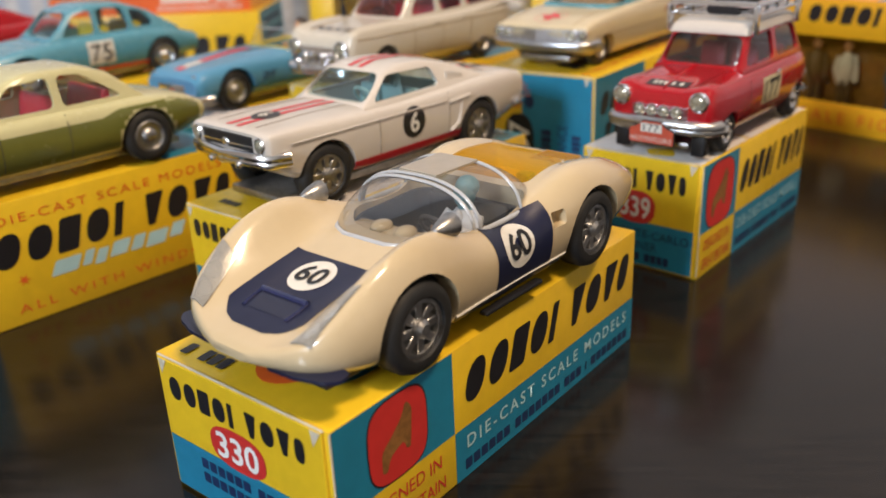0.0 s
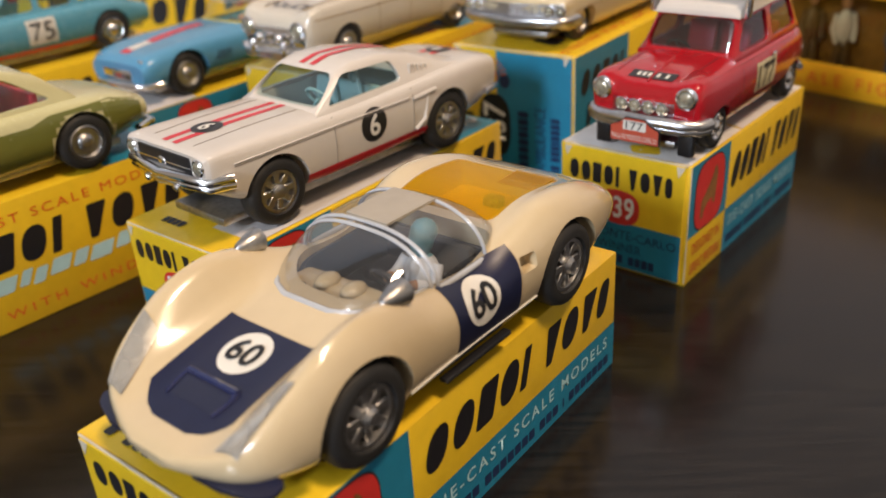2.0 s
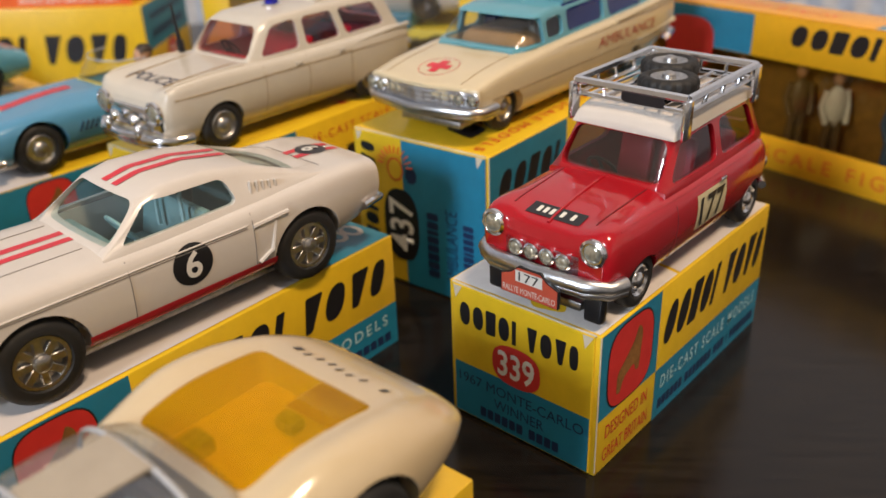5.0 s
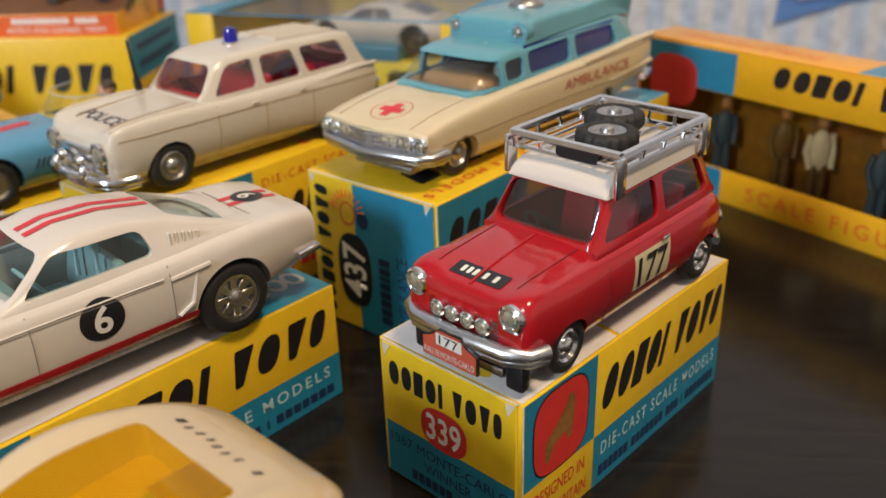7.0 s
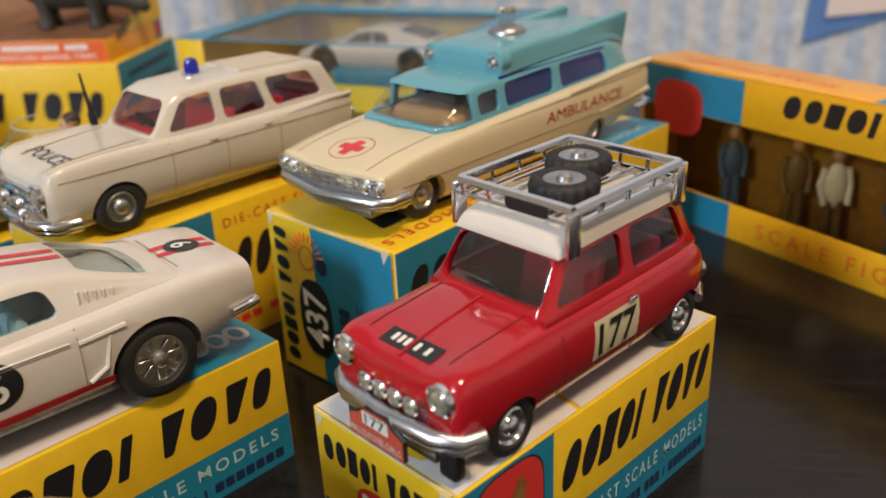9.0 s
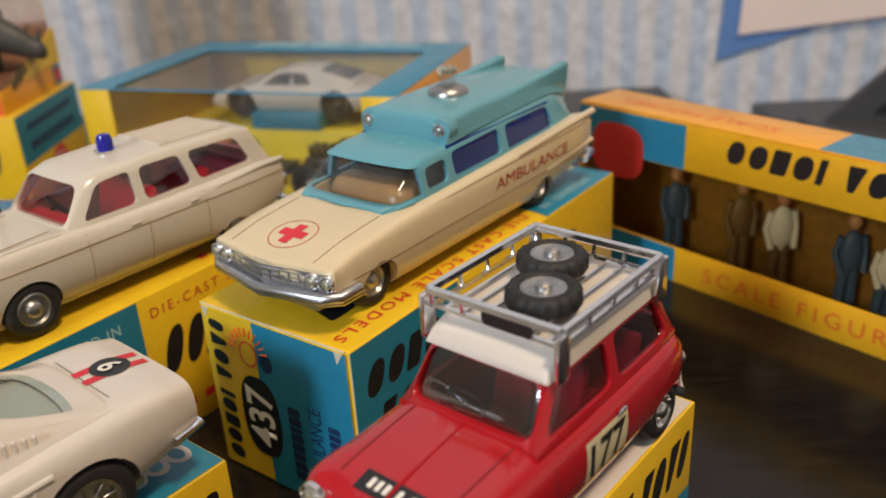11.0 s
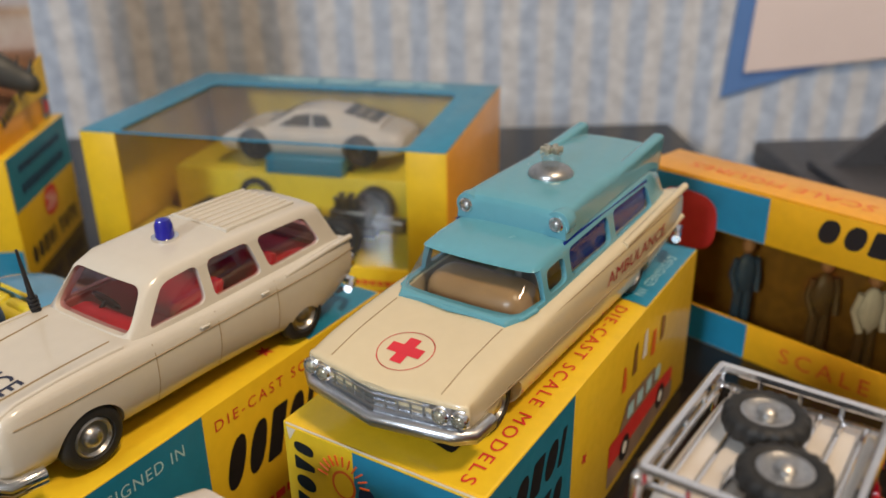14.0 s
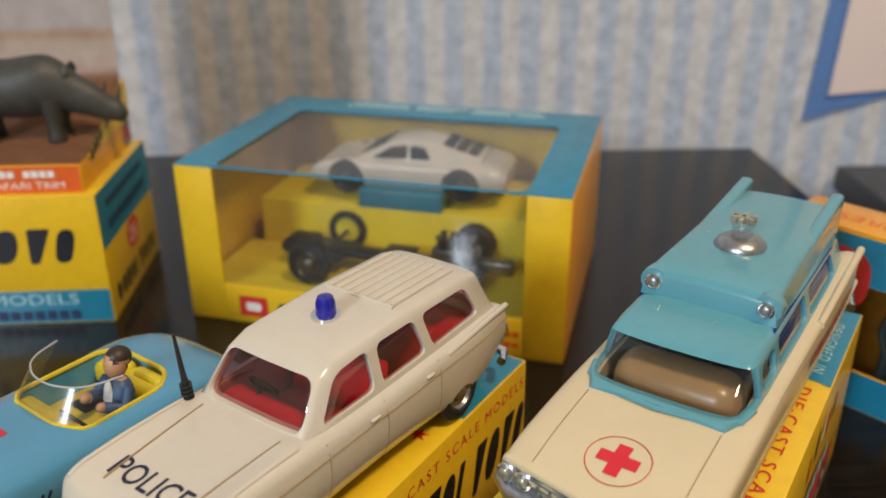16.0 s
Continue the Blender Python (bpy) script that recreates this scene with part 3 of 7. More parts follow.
def front_print(box, l, w, h, number, lines, split=0.42):
    """The short end: the brand in bars on yellow, a red oval with the number, and a blue foot with lines."""
    x = l / 2 + 0.56
    patch(rect(w - 2.9, split * h - 0.8), on_front(x, 0, split * h / 2 + 0.5), "blue_panel", BLUE, box)
    brand_shapes(h * 0.17, w * 0.80, on_front(x, -w * 0.02, h * 0.80), box, None, 0.0)
    patch(oval(0, 0, w * 0.165, h * 0.145, 28, 2.6), on_front(x + 0.05, -w * 0.02, h * 0.55), "number_field", RED_INK, box)
    part("number", lettering(number, h * 0.19, w * 0.25, thick=0.02), WHITE_INK, box, m=on_front(x + 0.1, -w * 0.02, h * 0.55), smooth=0)
    for k, line in enumerate(lines):
        z = split * h * (0.76 - 0.26 * k)
        if line is None:
            bm = bars((1, 1, 1, 1, 1, 1, -0.6, 1, 1, 1, 1), h * 0.075, w * 0.55, 0.0)
        else:
            bm = lettering(line, h * 0.075, w * min(0.86, 0.058 * len(line)))
        part("caption", bm, NAVY_INK, box, m=on_front(x + 0.06, 0, z), smooth=0)


def plain_carton(x, y, yaw, l, w, h, number, lines, label, div=0.30, split=0.40):
    box = carton_body("toy_carton", x, y, yaw, l, w, h, label)
    side_print(box, l, w, h, div, split)
    front_print(box, l, w, h, number, lines)
    return box


racer_box = plain_carton(-2.0, 159.5, -126.1, 99.6, 44.3, 28.3, "330", (None, None), "yellow and blue printed toy carton under the cream racing car")
# a printed picture on its lid
for px_, py_, rx_, ry_, mat_ in ((30, 3, 16, 9, ORANGE_INK), (33, 12, 9, 4, BLUE), (20, 4, 15, 8, WHITE_INK)):
    part("lid_picture", on_lid(flat(oval(px_, py_, rx_, ry_)), 99.6, 44.3, 28.3, 0.08), mat_, racer_box, smooth=0)
part("lid_mark", on_lid(turned(bars((1, 1, 1, -1, 1), 3.2, 12, 0), Matrix.Translation((46, -12, 0.4)) @ Matrix.Rotation(radians(-90), 4, "Z")), 99.6, 44.3, 28.3, 0.16), BLACK_INK, racer_box, smooth=0)

rally_box = plain_carton(77.6, 261.0, -128.3, 76.7, 37.2, 33.3, "339", ("1967 MONTE-CARLO", "WINNER", None), "yellow and blue printed toy carton under the red rally car")
lid_patch(rally_box, 76.7, 37.2, 33.3, 8, 38, -18, 18, "lid_picture", WHITE_CARD)
lid_patch(rally_box, 76.7, 37.2, 33.3, -37.5, 7, 9, 18, "lid_picture", GREY_PICTURE)
part("lid_stain", on_lid(flat(rounded([(36, 9), (37.6, 2), (34, -1), (31, 6)], 1.5)), 76.7, 37.2, 33.3, 0.14), YELLOW, rally_box, smooth=0)

coupe_box = plain_carton(-22.4, 240.2, -126.4, 103.5, 38.7, 30.0, "325", (None, None), "yellow and blue printed toy carton under the white coupe")
lid_patch(coupe_box, 103.5, 38.7, 30.0, -25, 44, 4, 18.5, "lid_picture", GREY_PICTURE)
lid_patch(coupe_box, 103.5, 38.7, 30.0, -51.4, -27, -18.8, 18.8, "lid_panel", BLUE)
for k in range(3):
    part("lid_figure", on_lid(flat(oval(-37 - 5 * k, 10, 2.6, 3.6)), 103.5, 38.7, 30.0, 0.14), GREY_PICTURE, coupe_box, smooth=0)
    part("lid_figure", on_lid(flat(oval(-37 - 5 * k, 10, 1.4, 2.2)), 103.5, 38.7, 30.0, 0.2), BLUE, coupe_box, smooth=0)
part("lid_mark", on_lid(turned(bars((1, 1, 0.8, 1), 2.4, 7.5, 0), Matrix.Translation((46.5, -7, 0.3)) @ Matrix.Rotation(radians(90), 4, "Z")), 103.5, 38.7, 30.0, 0.16), BLACK_INK, coupe_box, smooth=0)


def estate_carton():
    """The police car's carton: yellow sides with red lines and the brand in bars, a blue chequer at both ends."""
    l, w, h = 101.5, 38.5, 41.0
    box = carton_body("toy_carton", -16.5, 340.5, -123.8, l, w, h, "yellow and blue printed toy carton under the police estate car")
    y = w / 2 + 0.06
    patch(rect(36.4, h - 0.6), on_left(l / 2 - 18.4, y, h / 2), "blue_panel", BLUE, box)
    part("caption", lettering("DESIGNED IN", 2.8, 24, space=1.15), PALE_INK, box, m=on_left(l / 2 - 19, y + 0.06, h * 0.88), smooth=0)
    part("caption", lettering("DIE-CAST SCALE MODELS", 2.7, 60, space=1.35), RED_INK, box, m=on_left(-19, y + 0.06, h * 0.88), smooth=0)
    brand_shapes(h * 0.32, 58, on_left(-20, y + 0.06, h * 0.58), box, None, 0.28)
    part("small_print", bars((1, 1, 1, -0.5, 1, 1, 1, 1, -0.5, 1, 1, 1, 1, 1, 1, 1), 2.4, 60, 0), RED_INK, box, m=on_left(-16, y + 0.06, h * 0.16), smooth=0)
    lid_patch(box, l, w, h, -50, -21.5, -18.8, 18.8, "lid_panel", BLUE)
    part("lid_mark", on_lid(turned(bars((1, 1, 1, 1), 5.5, 20, 0.2), Matrix.Translation((-38, 8, 0.1)) @ Matrix.Rotation(radians(180), 4, "Z")), l, w, h, 0.16), BLACK_INK, box, smooth=0)
    for sx in (-11, ):
        star = [((0.9 if k % 2 else 2.4) * math.cos(math.pi * k / 6) + sx, (0.9 if k % 2 else 2.4) * math.sin(math.pi * k / 6) + 14) for k in range(12)]
        part("star", on_lid(flat(star), l, w, h, 0.12), RED_INK, box, smooth=0)
    return box


def ambulance_carton():
    """The tall carton: a yellow and blue end with a black oval number, a teal and yellow side with a picture, red lines on the lid."""
    l, w, h = 123.0, 45.9, 44.4
    box = carton_body("toy_carton", 63.4, 348.2, -124.5, l, w, h, "tall yellow and blue toy carton under the ambulance")
    x, y = l / 2 + 0.56, w / 2 + 0.06
    patch(rect(w * 0.60, h - 1.2), on_front(x, w * 0.185, h / 2), "blue_panel", BLUE, box)
    brand_shapes(w * 0.11, h * 0.86, on_front(x + 0.06, -w * 0.38, h * 0.5, 90), box, None, 0.1)
    patch(oval(0, 0, h * 0.245, w * 0.135, 28, 2.6), on_front(x + 0.08, -w * 0.14, h * 0.42, 90), "number_field", BLACK_INK, box)
    part("number", lettering("437", w * 0.19, h * 0.36, thick=0.02), WHITE_INK, box, m=on_front(x + 0.14, -w * 0.14, h * 0.42, 90), smooth=0)
    part("caption", bars((1, 1, 1, 1, 1, 0.6, 1, 1), w * 0.085, h * 0.44, 0), NAVY_INK, box, m=on_front(x + 0.08, w * 0.10, h * 0.34, 90), smooth=0)
    part("caption", lettering("AMBULANCE", w * 0.085, h * 0.50), NAVY_INK, box, m=on_front(x + 0.08, w * 0.24, h * 0.36, 90), smooth=0)
    part("caption", bars((1, 1, -0.4, 1, 1, 1, 0.6, 1, 1, 1, 1), w * 0.075, h * 0.44, 0), NAVY_INK, box, m=on_front(x + 0.08, w * 0.36, h * 0.32, 90), smooth=0)
    # a little sun over a blue lamp
    for k in range(11):
        a = math.pi * (0.05 + 0.9 * k / 10)
        part("sun_ray", rod([(x + 0.06, -w * 0.17 + 4 * math.cos(a), h * 0.80 + 4 * math.sin(a)), (x + 0.06, -w * 0.17 + 6.3 * math.cos(a), h * 0.80 + 6.3 * math.sin(a))], 0.22, 5), ORANGE_INK, box)
    patch(oval(0, 0, 2.9, 3.4), on_front(x + 0.06, -w * 0.17, h * 0.79), "lamp_picture", ORANGE_INK, box)
    patch(oval(0, 0, 2.3, 2.8), on_front(x + 0.10, -w * 0.17, h * 0.79), "lamp_picture", YELLOW, box)
    patch(oval(0, 0, 2.0, 2.4), on_front(x + 0.10, -w * 0.05, h * 0.77), "lamp_picture", NAVY_INK, box)
    # side
    patch(rect(l * 0.31, h - 0.7), on_left(l * 0.345 - 0.2, y, h / 2), "blue_panel", BLUE, box)
    brand_shapes(h * 0.19, l * 0.24, on_left(l * 0.345, y + 0.06, h * 0.78), box, None, 0.28, shapes="oorol")
    brand_shapes(h * 0.19, l * 0.21, on_left(l * 0.335, y + 0.06, h * 0.52), box, None, 0.28, shapes="wovs")
    patch(rect(l * 0.20, h * 0.17, r=0.8), on_left(l * 0.32, y + 0.06, h * 0.16), "red_field", RED_INK, box)
    part("caption", bars((1,) * 8, h * 0.05, l * 0.16, 0), WHITE_INK, box, m=on_left(l * 0.32, y + 0.12, h * 0.18), smooth=0)
    # the printed scene on the rear half: a long red vehicle on a dark road, figures and flames as plain blocks
    patch(rounded([(-l * 0.20, -h * 0.16), (l * 0.20, -h * 0.16), (l * 0.20, -h * 0.02), (-l * 0.20, h * 0.05)], 1), on_left(-l * 0.20, y + 0.05, h * 0.22), "picture", DARK_PICTURE, box)
    patch(rounded([(-l * 0.20, 0), (l * 0.19, 0), (l * 0.19, h * 0.11), (l * 0.07, h * 0.14), (-l * 0.20, h * 0.16)], 1.2), on_left(-l * 0.20, y + 0.09, h * 0.20), "picture_shape", RED_INK, box)
    patch(rounded([(-l * 0.15, 0), (l * 0.09, 0), (l * 0.05, h * 0.15), (-l * 0.11, h * 0.17)], 1), on_left(-l * 0.20, y + 0.13, h * 0.35), "picture_shape", DARK_PICTURE, box)
    for k in range(4):
        patch(rect(l * 0.035, h * 0.09, r=0.5), on_left(-l * (0.11 + 0.055 * k), y + 0.17, h * 0.425), "picture_shape", PALE_INK, box)
    for px_ in (-0.09, -0.31):
        patch(oval(0, 0, h * 0.075, h * 0.085), on_left(l * px_, y + 0.17, h * 0.20), "picture_shape", BLACK_INK, box)
        patch(oval(0, 0, h * 0.035, h * 0.04), on_left(l * px_, y + 0.21, h * 0.20), "picture_shape", WHITE_INK, box)
    for k in range(5):
        patch(rounded([(-1.6, 0), (1.6, 0), (0.8 + 0.3 * k, 6 + (k * 7) % 4), (-0.9, 7.5)], 0.5), on_left(-l * (0.06 + 0.055 * k), y + 0.11, h * (0.62 + 0.03 * (k % 3))), "picture_shape", (ORANGE_INK, TAN_INK, WHITE_INK)[k % 3], box)
    for sx, sz in ((l * 0.13, h * 0.52),):
        star = [((0.8 if k % 2 else 2.0) * math.cos(math.pi * k / 6), (0.8 if k % 2 else 2.0) * math.sin(math.pi * k / 6)) for k in range(12)]
        patch(star, on_left(sx, y + 0.06, sz), "star", RED_INK, box)
    # lid
    part("caption", on_lid(turned(lettering("DIE-CAST SCALE MODELS", 2.8, 76, space=1.3), Matrix.Translation((21.5, 18.0, 0.55))), l, w, h, 0.16), RED_INK, box, smooth=0)
    part("lid_mark", on_lid(turned(bars((1, 1.05, 1, 1, 0.45, -0.5, 0.5, 1.05, 0.5, 0.9), 10, 90, 0.25), Matrix.Translation((8, 7, 0.35))), l, w, h, 0.16), BLACK_INK, box, smooth=0)
    lid_patch(box, l, w, h, -61, -20.5, 10, 22.6, "lid_panel", BLUE)
    part("caption", on_lid(turned(lettering("DESIGNED IN", 2.4, 27, space=1.2), Matrix.Translation((-38, 19, 0.75))), l, w, h, 0.16), PALE_INK, box, smooth=0)
    return box


def saloon_carton():
    """The older carton: brand in bars between two red lines, a blue field at the front end."""
    l, w, h = 105.0, 42.0, 34.0
    box = carton_body("toy_carton", -117.9, 227.4, -130.2, l, w, h, "yellow printed toy carton under the two-tone green car")
    y = w / 2 + 0.06
    patch(rect(26, h - 0.7), on_left(l / 2 - 13.2, y, h / 2), "blue_panel", BLUE, box)
    part("caption", lettering("DIE-CAST SCALE MODELS", 2.5, 68, space=1.3), ORANGE_INK, box, m=on_left(-14, y + 0.06, h * 0.86), smooth=0)
    brand_shapes(h * 0.28, 72, on_left(-14, y + 0.06, h * 0.62), box, None, 0.24)
    part("script_mark", bars((1.4, 0.5, 0.6, 1, 0.7, 1.2, 0.8), h * 0.12, 40, 0.5, wave=0.4), PALE_INK, box, m=on_left(-12, y + 0.06, h * 0.37), smooth=0)
    part("caption", lettering("ALL WITH WINDOWS", 2.5, 66, space=1.4), ORANGE_INK, box, m=on_left(-14, y + 0.06, h * 0.13), smooth=0)
    star = [((0.6 if k % 2 else 1.7) * math.cos(math.pi * k / 6), (0.6 if k % 2 else 1.7) * math.sin(math.pi * k / 6)) for k in range(12)]
    patch(star, on_left(16, y + 0.06, h * 0.36), "star", ORANGE_INK, box)
    lid_patch(box, l, w, h, -52, -30, -20.5, 20.5, "lid_panel", BLUE)
    return box


estate_box, ambulance_box, saloon_box = estate_carton(), ambulance_carton(), saloon_carton()
roadster_box = plain_carton(-80.5, 340.5, -127.0, 103.0, 40.0, 31.0, "303", (None,), "yellow and blue printed toy carton under the light blue roadster", 0.5, 0.45)
lid_patch(roadster_box, 103, 40, 31, 24, 50, -4, 20, "lid_picture", GREY_PICTURE)
blue_saloon_box = plain_carton(-154.1, 349.1, -129.7, 105.0, 42.0, 37.0, "323", (None,), "yellow printed toy carton under the blue rally saloon")

# ---- window cartons at the back ----


def window_carton():
    """A display carton with clear film in its front and top, holding a white coupe body and a bare chassis."""
    yaw = math.degrees(math.atan2(434.9 - 473.7, 49.1 + 81.8))
    l, w, h = 136.5, 96.0, 58.5
    box = thing("display_carton", -3.3, 501.0, 0, yaw + 180, "yellow and blue display carton with a clear film window", "box", "printed cartons")
    # seen from its front (+y side); x runs towards its left end
    f = w / 2
    part("base", slab(-l / 2, l / 2, -f, f, 0, 1.2, 0.3), YELLOW, box)
    part("rear_panel", slab(-l / 2, l / 2, -f, -f + 0.8, 1.2, h, 0.2), YELLOW, box)
    for s in (-1, 1):
        part("end_panel", slab(s * l / 2 - 0.4, s * l / 2 + 0.4, -f + 0.8, f, 1.2, h, 0.2), ORANGE_CARD if s < 0 else YELLOW, box)
        part("post", slab(min(s * l / 2, s * (l / 2 - 14)), max(s * l / 2, s * (l / 2 - 14)), f - 0.5, f + 0.3, 1.2, h, 0.2), YELLOW, box)
    part("front_strip", slab(-l / 2 + 14, l / 2 - 14, f - 0.5, f + 0.3, 1.2, 15, 0.2), YELLOW, box)
    part("top_panel", carve(slab(-l / 2, l / 2, -f, f, h, h + 0.6, 0.1), ("-", prism(rounded(rect(l - 28, w - 20, 0, 9), 5), h - 2, h + 3, "z"))), BLUE, box, "blue printed top with a cut-out")
    part("film", turned(flat(rect(l - 24, w - 12, 0, 4.5)), on_top(0, 0, h - 0.3)), CELLOPHANE, box, "clear film", 0)
    part("film", flat(rect(l - 24, h - 12.5)), CELLOPHANE, box, "clear film", 0, m=on_left(0, f - 0.8, (h + 12) / 2 - 0.3))
    part("inner_step", slab(-l / 2 + 2, l / 2 - 8, -f + 1, 3.0, 1.3, 31, 0.4), LEMON, box, "lemon yellow inner step")
    part("inner_plinth", slab(-14.5, 18.5, -30, 3.4, 31, 38.2, 0.6), BLUE, box, "blue inner plinth")
    part("inner_floor", slab(-l / 2 + 2, l / 2 - 2, 3.1, f - 1.2, 11.6, 12.4, 0.2), LEMON, box, "lemon yellow inner floor")
    part("fine_print", bars((1,) * 9 + (-1,) + (1,) * 7 + (-1,) + (1,) * 8, 2.6, 80, 0), PALE_INK, box, m=Matrix.Translation((-4, -f + 4.4, h + 0.68)), smooth=0)
    part("fine_print", bars((1,) * 4 + (-1,) + (1,) * 6 + (-3,) + (1,) * 6 + (-1,) + (1,) * 10, 2.6, 84, 0), PALE_INK, box, m=Matrix.Translation((-4, -f + 8.4, h + 0.68)), smooth=0)
    patch(rect(11, 8), on_left(l / 2 - 25, f + 0.4, 7), "badge_field", RED_INK, box)
    patch(rounded(rect(6, 3.5), 1.5), on_left(l / 2 - 25, f + 0.46, 7), "badge_shape", WHITE_INK, box)
    brand_shapes(5.5, 40, on_left(l / 2 - 54, f + 0.4, 7), box, None, 0.2)
    part("fine_print", bars((1,) * 8, 2, 22, 0), ORANGE_INK, box, m=on_left(-l / 2 + 26, f + 0.4, 9), smooth=0)
    part("fine_print", bars((1,) * 8, 2, 22, 0), ORANGE_INK, box, m=on_left(-l / 2 + 26, f + 0.4, 5), smooth=0)
    return box, yaw + 180


def safari_carton():
    """A yellow carton with a display plinth on top: an orange-red lip and a curved picture backdrop."""
    l, w, h = 118.0, 66.0, 49.2
    box = thing("safari_carton", -170.0, 501.5, 0, 182.0, "yellow and blue carton with a picture display on top", "box", "printed cartons")
    f = w / 2
    part("body", slab(-l / 2, l / 2, -f, f, 0, h, 0.4), YELLOW, box)
    patch(rect(l - 1, h * 0.26), on_left(0, f + 0.06, h * 0.14), "blue_panel", BLUE, box)
    brand_shapes(h * 0.27, l * 0.80, on_left(-l * 0.02, f + 0.06, h * 0.62), box, None, 0.22)
    part("caption", lettering("DIE-CAST SCALE MODELS", h * 0.085, l * 0.80), PALE_INK, box, m=on_left(0, f + 0.12, h * 0.20), smooth=0)
    part("small_print", bars((1,) * 6 + (-0.5,) + (1,) * 7 + (-0.5,) + (1,) * 8, h * 0.075, l * 0.80, 0), NAVY_INK, box, m=on_left(0, f + 0.12, h * 0.07), smooth=0)
    # the short end, which the picture plinth overhangs
    end = lambda y, z, turn=0: Matrix.Translation((-l / 2 - 0.06, y, z)) @ Matrix(((0, 0, -1, 0), (-1, 0, 0, 0), (0, 1, 0, 0), (0, 0, 0, 1))) @ Matrix.Rotation(radians(turn), 4, "Z")
    patch(rect(w - 1, h * 0.42), end(0, h * 0.78), "blue_panel", BLUE, box)
    part("small_print", bars((1,) * 12, h * 0.06, w * 0.7, 0), NAVY_INK, box, m=end(0, h * 0.86) @ Matrix.Translation((0, 0, 0.06)), smooth=0)
    part("small_print", bars((1,) * 10, h * 0.08, w * 0.7, 0), NAVY_INK, box, m=end(0, h * 0.70) @ Matrix.Translation((0, 0, 0.06)), smooth=0)
    patch(oval(0, 0, w * 0.11, h * 0.12, 28, 2.6), end(-w * 0.02, h * 0.44) @ Matrix.Translation((0, 0, 0.06)), "number_field", RED_INK, box)
    part("number", lettering("256", h * 0.13, w * 0.15), WHITE_INK, box, m=end(-w * 0.02, h * 0.44) @ Matrix.Translation((0, 0, 0.12)), smooth=0)
    brand_shapes(h * 0.15, w * 0.8, end(0, h * 0.16), box, None, 0.0)
    # plinth
    plinth = part("plinth", slab(-l / 2 + 4, l / 2 - 4, -f + 2, f - 3, h, h + 10, 0.3), ORANGE_CARD, box)
    patch(rect(l - 9, 9.4), on_left(0, f - 2.9, h + 5), "lip", ORANGE_INK, plinth, "orange-red lip")
    part("caption", lettering("AFRICAN SAFARI TRIM", 2.5, 46), WHITE_INK, plinth, m=on_left(-26, f - 2.8, h + 3), smooth=0)
    part("fine_print", bars((1,) * 10 + (-1,) + (1,) * 4, 2.5, 40, 0), WHITE_INK, plinth, m=on_left(-26, f - 2.8, h + 7), smooth=0)
    patch(rect(8, 9), end(-f + 7, h + 5) @ Matrix.Translation((0, 0, -3.8)), "blue_panel", BLUE, plinth)
    patch(oval(0, 0, 2.6, 3.2, 20, 3), end(-f + 7, h + 5) @ Matrix.Translation((0, 0, -3.7)), "badge_field", RED_INK, plinth)
    slope = [(-f + 2, h + 10), (f - 12, h + 10), (-f + 2, h + 26)]
    part("backdrop_side", prism(slope, 0, 0.6, "x"), YELLOW, box, smooth=0, m=Matrix.Translation((-l / 2 + 3.4, 0, 0)))
    brand_shapes(5, 34, end(4, h + 15) @ Matrix.Rotation(radians(17), 4, "Z") @ Matrix.Translation((0, 0, -3.2)), box, None, 0)
    curve = soft([(f - 4, h + 10.2), (6, h + 11), (-f + 10, h + 14), (-f + 3, h + 30), (-f + 2, h + 70), (-f + 2, h + 122)], 3)
    bm = bmesh.new()
    rows = [[bm.verts.new((x, y, z)) for y, z in curve] for x in (-l / 2 + 4.2, l / 2 - 4)]
    for k in range(len(curve) - 1):
        bm.faces.new((rows[0][k], rows[0][k + 1], rows[1][k + 1], rows[1][k]))
    bmesh.ops.solidify(bm, geom=bm.faces[:], thickness=0.5)
    part("backdrop", bm, SAVANNA, box, "curved printed savanna backdrop")
    return box


